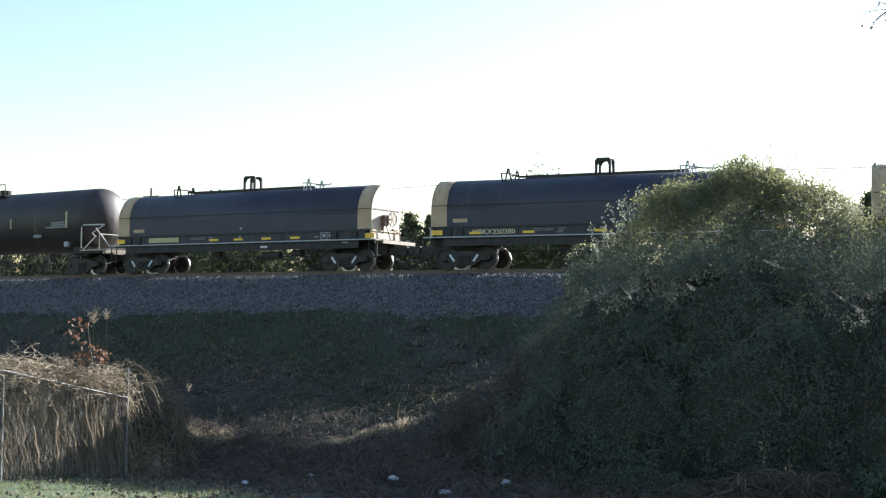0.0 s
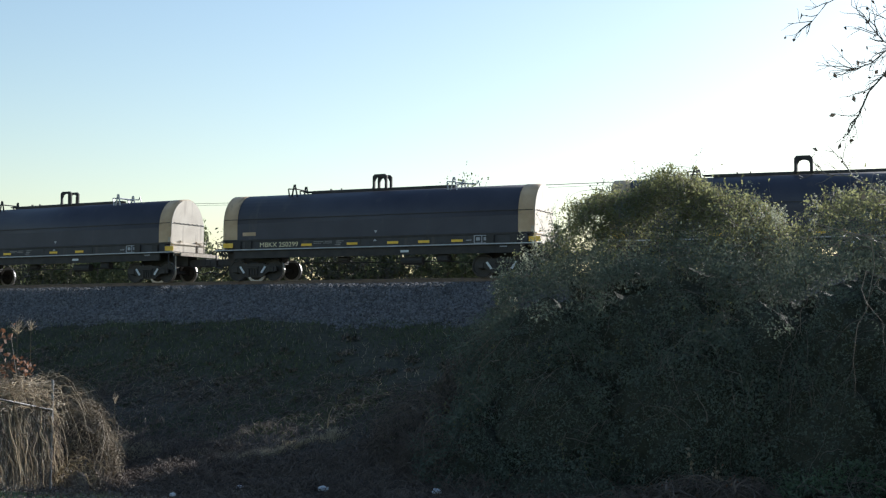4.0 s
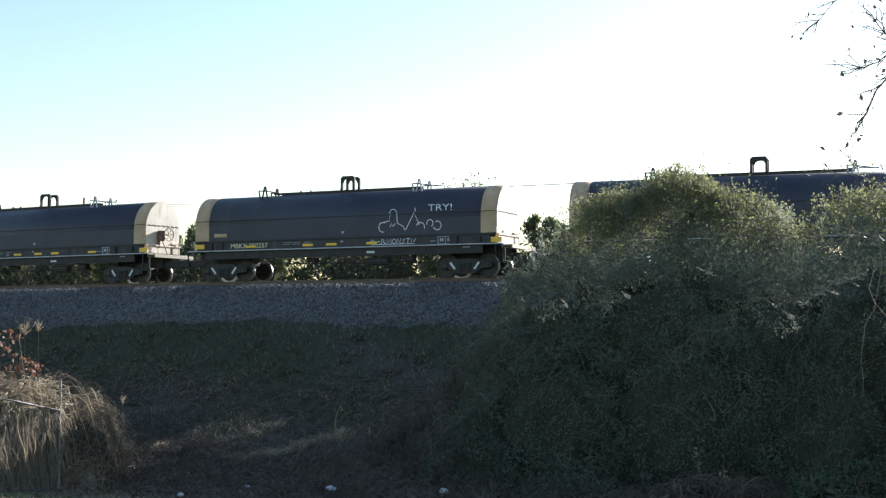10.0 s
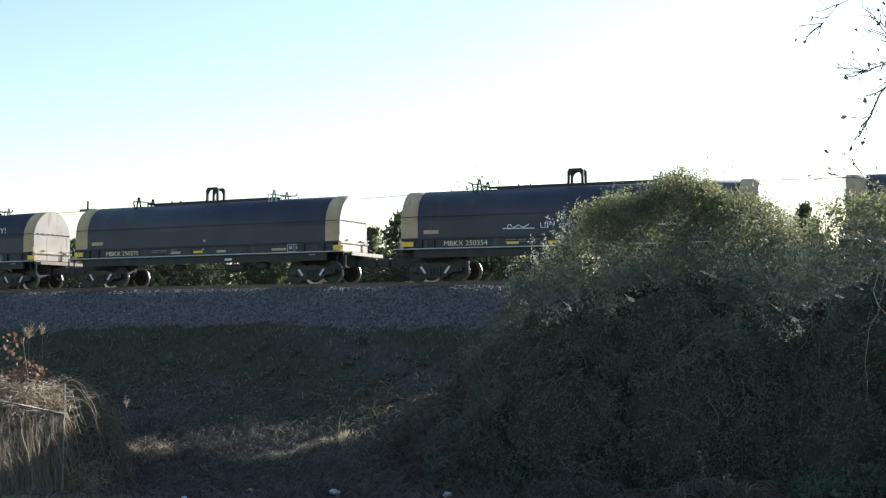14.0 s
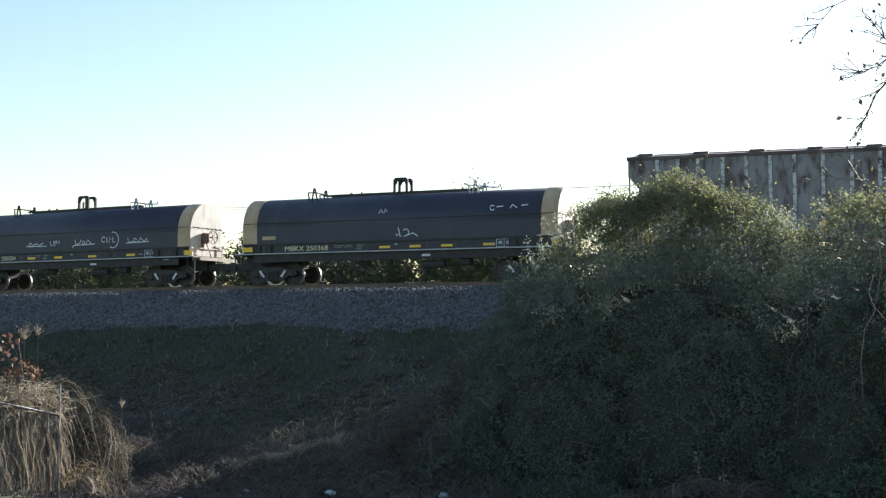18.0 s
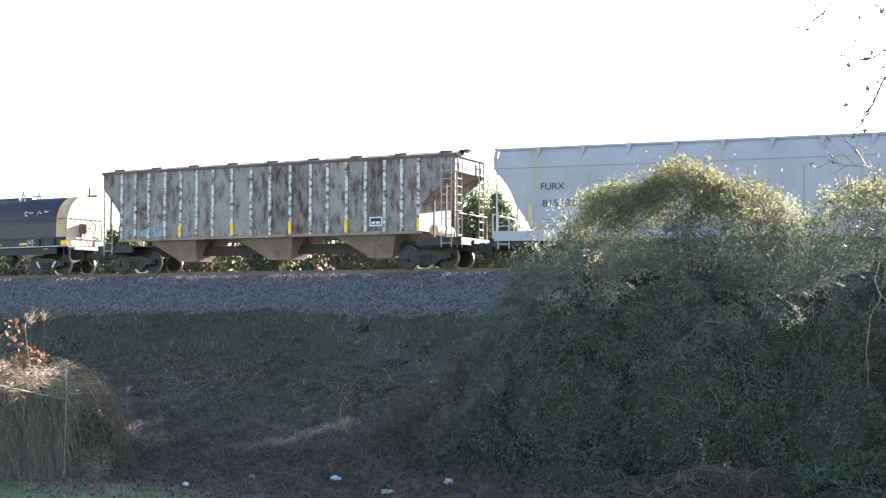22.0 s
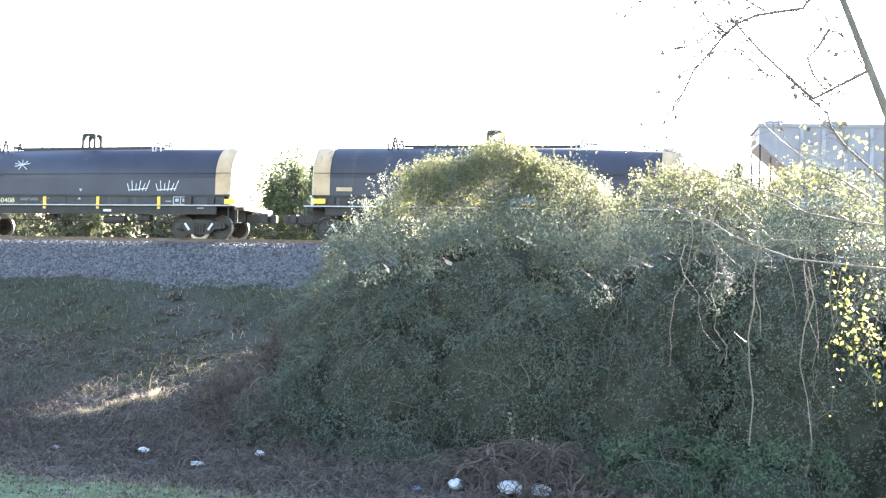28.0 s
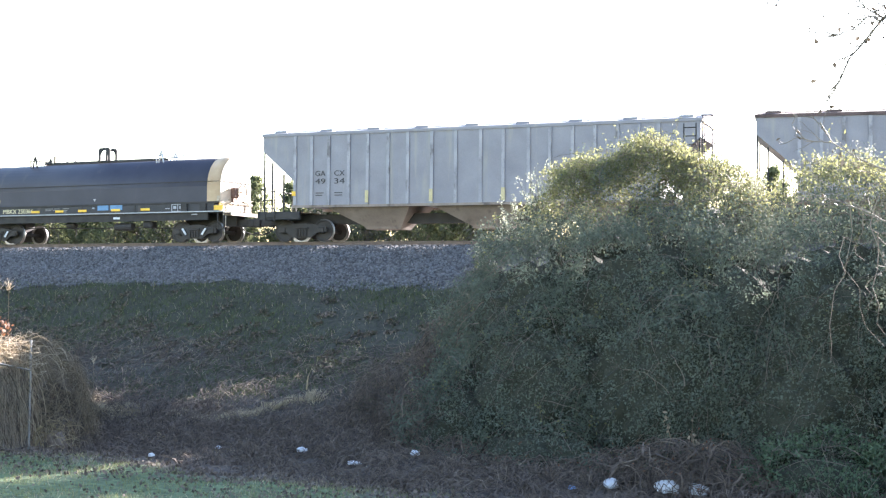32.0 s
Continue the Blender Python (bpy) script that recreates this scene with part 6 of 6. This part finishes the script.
# rust-leaved sapling behind the fence
sap = tagged(new("dead_sapling"), "small sapling with clinging rust-brown leaves", "sapling")
bm = bmesh.new()
b0 = Vector((-25.0, 21.5, -0.45))
tips = []
tube(bm, [b0, b0 + Vector((-0.05, 0, 1.4)), b0 + Vector((-0.1, 0.05, 2.7)), b0 + Vector((-0.4, 0.1, 3.7))], 0.024, 6, 0.4)
for dx, z0, z1 in ((-0.75, 2.5, 3.45), (-0.5, 2.8, 3.7), (0.1, 2.6, 3.1), (0.35, 2.3, 3.0), (-0.6, 2.3, 2.75), (-0.35, 2.3, 2.95)):
    tube(bm, [b0 + Vector((-0.1, 0, z0)), b0 + Vector((dx * 0.6, 0, (z0 + z1) / 2 + 0.1)), b0 + Vector((dx, 0, z1))], 0.010, 5, 0.5)
    tips.append(b0 + Vector((dx, 0, z1)))
part("stem", bm, M["vine"], sap)
pts = np.concatenate([np.array(q) + rng.normal(size=(20, 3)) * 0.12 for q in tips])
part("leaves", quads("leaves", leaves(pts, 0.085, 0.5, 1.5, 61), M["deadleaf"]), None, sap)

# pale feathery seed head above the sapling, and thin dry weeds past the fence's end
def feather(x, y, z, h, n, seed):
    g = np.random.default_rng(seed)
    weed = tagged(new("dry_weed"), "thin dead weed with a pale feathery seed head", "weed", group="feathery weeds")
    part("stem", tube(bmesh.new(), [Vector((x, y, float(ground_z(x, y)) - 0.05)), Vector((x + 0.04, y, (z + float(ground_z(x, y))) / 2)), Vector((x, y, z))], 0.010, 5, 0.5), M["heapvine"], weed)
    t = np.linspace(0, 1, 5)
    d = g.normal(size=(n, 3)) * np.array((0.5, 0.3, 0.35)) + np.array((0.15, 0, 0.75))
    path = np.array((x, y, z))[None, None] - np.array((0, 0, 1.0)) * g.uniform(0, h, (n, 1, 1)) * 0.6 + d[:, None] * t[None, :, None] * h * g.uniform(0.4, 1.0, (n, 1, 1))
    path += np.cumsum(g.normal(size=path.shape) * 0.012, axis=1)
    v, f = strands(path, 0.004, 0.5)
    part("seed_head", bulk("seed_head", v, f, M["palevine"]), None, weed, "pale feathery seed head")


feather(-25.3, 21.7, 3.45, 0.28, 60, 701)
feather(-25.05, 21.9, 3.50, 0.20, 34, 702)
feather(-24.5, 24.2, 1.65, 0.20, 26, 703)

# ---- litter ----
def crumpled(name, label, x, y, size, material, seed):
    bm = bmesh.new()
    bmesh.ops.create_icosphere(bm, subdivisions=2, radius=1.0)
    for v in bm.verts:
        k = 1 + 0.5 * noise.noise(v.co * 2.5 + Vector((seed * 3.1, 0, 0)))
        v.co = Vector((v.co.x * size[0] * k, v.co.y * size[1] * k, max(v.co.z, -0.5) * size[2] * k))
    ob = part(name, bm, M[material], None)
    ob.location = (x, y, float(ground_z(x, y)) + size[2] * 0.5 + 0.07)
    ob.rotation_euler = (0, 0, seed)
    return tagged(ob, label, "litter", group="litter on the lawn edge")


for i, (x, y, s) in enumerate(LITTER):
    crumpled("litter", "crumpled white plastic litter lying in dead grass", x, y, (s, s * 0.8, s * 0.6), "litter", i + 1)
crumpled("plastic_bag", "flattened torn white plastic bag on the grass", -17.35, 25.6, (0.24, 0.16, 0.06), "litter", 12)
crumpled("drink_can", "crushed blue drink can in the litter", -11.76, 25.72, (0.09, 0.06, 0.05), "bluelitter", 13)


# ---- trees ----
def grow(bm, p, d, length, r, depth, tips, g, bend=0.35, split=3, shrink=0.68, up=0.1):
    pts, q = [p], p.copy()
    for i in range(4):
        d = (d + Vector((g.uniform(-bend, bend), g.uniform(-bend, bend), g.uniform(-bend, bend) + up)) * 0.5).normalized()
        q = q + d * (length / 4)
        pts.append(q.copy())
    tube(bm, pts, r, 6 if depth > 1 else 4, 0.55)
    if depth == 0:
        tips.append((pts[-1], d))
        tips.append((pts[2], d))
        return
    for i in range(split):
        k = g.choice((2, 3, 4))
        e = (d + Vector((g.uniform(-1, 1), g.uniform(-1, 1), g.uniform(-0.6, 0.9))) * 0.85).normalized()
        grow(bm, pts[k], e, length * shrink * g.uniform(0.8, 1.15), r * 0.55, depth - 1, tips, g, bend, split, shrink, up)


def tree(name, label, x, y, height, r, seed, depth=3, leafmat=None, perleaf=10, leafsize=0.1, spread=0.5, z=None, split=3, lean=(0, 0)):
    g = random.Random(seed)
    ob = tagged(new(name), label, "tree")
    z = float(ground_z(x, y)) if z is None else z
    bm, tips = bmesh.new(), []
    grow(bm, Vector((x, y, z - 0.2)), Vector((lean[0], lean[1], 1)), height * 0.45, r, depth, tips, g, 0.3, split)
    part("trunk", bm, M["bark"], ob)
    if leafmat:
        ng = np.random.default_rng(seed)
        pts = np.concatenate([np.array(q) + ng.normal(size=(perleaf, 3)) * spread for q, _ in tips])
        part("crown", quads("crown", leaves(pts, leafsize, 0.2, 1.5, seed), M[leafmat]), None, ob)
    return ob


# low growth and trees across the track
HEDGE = [(-96 + i * 1.7 + random.uniform(-0.6, 0.6), random.uniform(54.0, 56.0), 4.0, random.uniform(1.6, 2.3), 1.3, random.uniform(3.0, 3.7)) for i in range(54)]
# tall dry grass stands where the brush leaves a gap: middle and half width
PATCHES = ((-57.9, 1.5), (-52.6, 0.7), (-44.5, 0.8), (-33.4, 0.9))
HEDGE = [(x, y + 1.0 + max(0.0, float(along(x + 30)[1]) - 45.0), *q) for x, y, *q in HEDGE if all(abs(x - px - 0.6) > w + 1.2 for px, w in PATCHES)]
bush("far_hedge", "low tangled brush on the far bank of the track", HEDGE, 98000, 0.13, 81, "hedgeleaf", 5000, "twig", spread=0.5, vine_len=1.4, vine_r=0.012, kind="stuff", shrink=0.4)
for i, (x, w) in enumerate(PATCHES):
    blades("dry_grass_patch", "patch of tall pale dry grass lit beyond the track", "strawgrass", int(1500 * w), (x - w, x + w, 52.0, 53.2), 1.25, 0.02, 170 + i, 0.12)
blades("far_grass", "lit dry grass beyond the track", "strawgrass", 16000, (-80, 0, 49.3, 51.5), 0.5, 0.014, 71, 0.4, lambda x, y: np.clip(np.sin(x * 0.31) * np.sin(x * 0.83 + 1) * 1.6, 0, 1))


def pine(x, y, h, seed):
    """A young pine: trunk, whorls of upswept branches with needle tufts."""
    g = np.random.default_rng(seed)
    ob = tagged(new("pine"), "young dark green pine beyond the track", "tree")
    z = float(ground_z(x, y))
    bm, pts = tube(bmesh.new(), [(x, y, z - 0.2), (x, y, z + h)], 0.07, 6, 0.3), []
    for k in range(int(h * 2.2)):
        q = (k + 0.6) / (h * 2.2)
        zz, reach = z + h * (0.12 + 0.86 * q), (1 - q) * h * 0.30 + 0.12
        for j in range(5):
            a = g.uniform(0, 6.28)
            e = Vector((x + math.cos(a) * reach, y + math.sin(a) * reach, zz + reach * 0.55))
            s = Vector((x, y, zz))
            tube(bm, [s, s.lerp(e, 0.6) - Vector((0, 0, 0.06)), e], 0.018, 4, 0.5)
            for w in np.linspace(0.25, 1.05, 7):
                pts.append(s.lerp(e, w))
    part("trunk", bm, M["bark"], ob)
    p = np.repeat(np.array(pts), 7, 0)
    p = p + g.normal(size=p.shape) * 0.10 + np.array((0, 0, 0.08))
    part("needles", quads("needles", leaves(p, 0.085, -1.2, 3.4, seed), M["needle"]), None, ob)
    return ob


for i in range(118):
    pine(-112 + i * 0.89 + random.uniform(-0.6, 0.6), random.uniform(57.5, 65), random.choice((4.3, 4.8, 5.3, 5.9)), 200 + i)
for i, (x, y, h) in enumerate(((-84, 76, 5.2), (-90, 78, 5.5), (-96, 82, 6.0))):
    tree("bare_tree", "thin half-leafless tree beyond the track", x, y, h, 0.10, 300 + i, 4, "leaf2", 6, 0.12, 0.25, split=3)
for i, (x, y, h) in enumerate(((-34.6, 59, 6.0), (-36.4, 60, 5.6))):
    tree("leafy_tree", "small dense grey-green tree beyond the track", x, y, h, 0.10, 310 + i, 4, "needle", 26, 0.10, 0.5, split=3)
for i in range(12):
    tree("bare_tree", "distant leafless winter tree beyond the track", -190 + i * 11 + random.uniform(-2, 2), random.uniform(120, 150), random.uniform(9, 12), 0.16, 330 + i, 3, None, split=3)
pole = tagged(new("utility_pole"), "weathered wooden utility pole with crossarm and cables", "utility pole")
part("mast", tube(bmesh.new(), [(-118.5, 110, 2.5), (-118.5, 110, 17.8)], 0.17, 8, 0.7), M["pole"], pole)
part("crossarm", boxes((-119.8, 109.9, 16.6, -117.2, 110.1, 16.85)), M["pole"], pole)
part("transformer", tube(bmesh.new(), [(-118.0, 109.8, 14.6), (-118.0, 109.8, 15.6)], 0.3, 10), M["galv"], pole)
cables = tagged(new("power_lines"), "thin overhead power lines crossing the sky", "power line")
for dy, dz in ((-1.2, 16.9), (0, 17.0), (1.2, 16.9)):
    pts = [(-300 + 420 * k / 20, 110 + dy, dz - 0.9 * math.sin(math.pi * ((k * 21 % 60) / 60))) for k in range(21)]
    part("cable", tube(bmesh.new(), pts, 0.016, 4), M["wire"], cables)

# ---- tree over the bush, with hanging creepers ----
near = tagged(new("bare_tree"), "nearly leafless tree with hanging creepers and a few yellow leaves", "tree")
g = random.Random(5)
bm, tips = bmesh.new(), []
tube(bm, [(-1.5, 20.6, -0.5), (-1.6, 20.6, 2.5), (-1.75, 20.5, 5.0), (-1.8, 20.5, 6.6), (-2.15, 20.5, 7.5), (-2.5, 20.4, 8.4), (-2.7, 20.3, 9.6)], 0.09, 8, 0.4)
# x and z along each bough, in the plane of the tree; thickness, side twigs for each piece
HIGH = (((-2.7, 8.9), (-3.1, 8.32), (-3.8, 8.25), (-4.1, 8.14), (-4.28, 7.99), (-4.58, 7.63), (-4.76, 7.39), (-4.93, 7.04), (-5.07, 6.92)),
        ((-4.28, 7.99), (-4.55, 8.17), (-4.73, 8.41), (-4.83, 8.59)),
        ((-4.28, 7.99), (-4.5, 8.01), (-4.72, 7.84), (-4.98, 7.77), (-5.21, 7.85)),
        ((-2.1, 7.3), (-2.9, 6.9), (-3.45, 7.4), (-3.76, 7.7), (-4.05, 8.03), (-4.42, 8.47)),
        ((-3.66, 8.3), (-3.87, 8.43), (-4.06, 8.55), (-4.34, 8.87), (-4.7, 9.3)),
        ((-3.45, 7.25), (-3.6, 7.28), (-3.9, 7.55), (-4.2, 7.96)))
SIDE = (((-2.0, 7.1), (-2.45, 7.81), (-2.65, 8.0), (-2.9, 8.32)),
        ((-2.69, 7.96), (-2.85, 7.7), (-3.01, 7.54), (-2.92, 7.28), (-2.75, 7.05), (-2.44, 6.95)),
        ((-1.8, 5.6), (-2.43, 6.18), (-2.62, 6.44), (-2.68, 6.66), (-2.92, 6.88), (-3.21, 7.16)),
        ((-2.6, 8.6), (-3.5, 9.3), (-4.5, 9.2), (-5.4, 8.85), (-5.75, 8.5)))
LOW = (((-1.75, 4.95), (-2.41, 5.03), (-2.97, 5.14), (-3.35, 5.37), (-3.85, 5.55), (-4.3, 5.68), (-4.62, 5.83), (-5.03, 6.09), (-5.22, 6.43)),
       ((-5.03, 6.09), (-5.35, 6.13), (-5.63, 6.23)),
       ((-1.7, 4.3), (-2.4, 4.36), (-3.12, 4.42), (-3.63, 4.59), (-4.07, 4.76), (-4.42, 4.98), (-4.87, 5.16), (-5.61, 5.37)),
       ((-1.7, 4.6), (-2.4, 4.69), (-3.46, 4.72), (-3.81, 5.02), (-4.08, 5.29)),
       ((-1.76, 5.2), (-2.42, 5.63), (-2.73, 5.76), (-3.07, 6.02), (-3.41, 6.29), (-3.69, 6.56)))
for limbs, r, many in ((HIGH, 0.025, 5), (SIDE, 0.022, 5), (LOW, 0.017, 3)):
    for limb in limbs:
        body = bmesh.new() if limbs is LOW else bm
        pts = [Vector((x, 20.5 + g.uniform(-0.06, 0.06), z)) for x, z in limb]
        tube(body, pts, r if len(pts) > 5 else r * 0.55, 5, 0.4)
        for k in range(1, len(pts)):
            for _ in range(many):
                d = (pts[k] - pts[k - 1]).normalized() + Vector((g.uniform(-0.8, 0.5), g.uniform(-0.7, 0.7), g.uniform(-0.8, 0.8)))
                grow(body, pts[k].lerp(pts[k - 1], g.random()), d.normalized(), g.uniform(0.15, 0.45), 0.0078 if limbs is not LOW else 0.0065, 1, tips, g, 0.6, 2, 0.62, 0.0)
        if limbs is LOW:
            part("bough", body, M["palebark"], near, "drooping bough with sun painted into its bark")
part("trunk", bm, M["bark"], near)
g2 = np.random.default_rng(8)
picked = [np.array(tips[i][0]) for i in range(0, len(tips), 6)]
part("dead_leaves", quads("dead_leaves", leaves(np.array(picked) + np.array((0, 0, -0.03)), 0.062, 0.8, 1.6, 83), M["twig"]), None, near)
n = 12
K = 8
t = np.linspace(0, 1, K)
hx = g2.choice((-4.75, -4.5, -4.4, -3.75, -3.7, -3.0, -2.6, -2.3, -1.8), n) + g2.normal(size=n) * 0.12
path = np.zeros((n, K, 3))
path[:, :, 0] = hx[:, None] + np.cumsum(g2.normal(size=(n, K)) * 0.11, 1)
path[:, :, 1] = 20.5 + np.cumsum(g2.normal(size=(n, K)) * 0.05, 1)
path[:, :, 2] = 5.2 - g2.uniform(0.0, 0.8, (n, 1)) - t[None] * np.where(hx[:, None] < -3.2, g2.uniform(0.6, 2.2, (n, 1)), g2.uniform(1.0, 3.8, (n, 1)))
v, f = strands(path, g2.uniform(0.005, 0.008, n), 0.6)
part("creepers", bulk("creepers", v, f, M["bark"]), None, near)
for hang, r in ((((-3.72, 5.1), (-3.66, 4.6), (-3.74, 4.15), (-3.7, 3.7), (-3.8, 3.2), (-3.76, 2.7), (-3.68, 2.2), (-3.74, 1.5)), 0.016), (((-3.76, 4.0), (-3.62, 3.6), (-3.6, 3.2)), 0.008), (((-3.82, 3.1), (-4.0, 3.25), (-4.12, 3.05), (-4.2, 2.75)), 0.009),
                (((-2.9, 4.3), (-2.82, 3.8), (-2.95, 3.35), (-3.0, 2.8), (-2.88, 2.3), (-2.78, 1.6)), 0.013), (((-4.35, 5.2), (-4.45, 4.8), (-4.32, 4.5), (-4.2, 4.1)), 0.010), (((-4.75, 5.2), (-4.7, 4.7), (-4.78, 4.2)), 0.008), (((-2.5, 4.5), (-2.6, 4.0), (-2.52, 3.4)), 0.010), (((-3.3, 4.5), (-3.15, 4.1), (-3.05, 3.6)), 0.007)):
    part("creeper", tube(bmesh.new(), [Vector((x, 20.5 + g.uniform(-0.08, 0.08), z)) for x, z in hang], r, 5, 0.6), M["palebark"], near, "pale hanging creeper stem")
q = path.reshape(-1, 3)
q = q[(q[:, 0] > -2.7) & (q[:, 2] < 4.0)]
q = q[::3]
for cx, cz, rx, rz, m in ((-2.2, 3.7, 0.22, 0.45, 60), (-2.0, 3.1, 0.25, 0.25, 30), (-2.45, 3.0, 0.15, 0.15, 8), (-3.0, 5.9, 0.16, 0.3, 26), (-2.1, 6.0, 0.3, 0.35, 40), (-1.9, 5.3, 0.25, 0.4, 24)):
    q = np.concatenate([q, np.stack([cx + g2.normal(size=m) * rx, 20.5 + g2.normal(size=m) * 0.15, cz + g2.normal(size=m) * rz], -1)])
q = np.concatenate([q + g2.normal(size=q.shape) * 0.07 for _ in range(2)])
part("yellow_leaves", quads("yellow_leaves", leaves(q, 0.055, 0.5, 1.4, 85), M["yellowleaf"]), None, near)


# ---- motion ----
def run(t):
    """Metres that the train has gone."""
    return 5.8783 * t + 0.00514 * t * t + 0.0000359 * t ** 3


def stand(s, a, b):
    """The pose of a car whose start is s metres along the track and whose trucks are at a and b."""
    (x0, y0, z0, _), (x1, y1, z1, _), (x, y, z, _) = along(s + a + 30), along(s + b + 30), along(s + (a + b) / 2 + 30)
    turn = Euler((0, -math.atan2(z1 - z0, math.hypot(x1 - x0, y1 - y0)), math.atan2(y1 - y0, x1 - x0))).to_matrix().to_4x4()
    return Matrix.Translation((float(x), float(y), float(z))) @ turn @ Matrix.Translation((-(a + b) / 2, 0, 0))


def motions():
    for car, s in CARS:
        a, b = [tr.location.x for tr in car.children if tr.name.startswith("truck")]
        walk(car, [(t, stand(s - run(t), a, b)) for t in range(33)])
    steps = [k / 15 for k in range(481)]
    for w, x in AXLES:
        walk(w, [(t, pose(x, 0, WHEEL_R, 0, -math.degrees(run(t) / WHEEL_R), 0)) for t in steps])


motions()
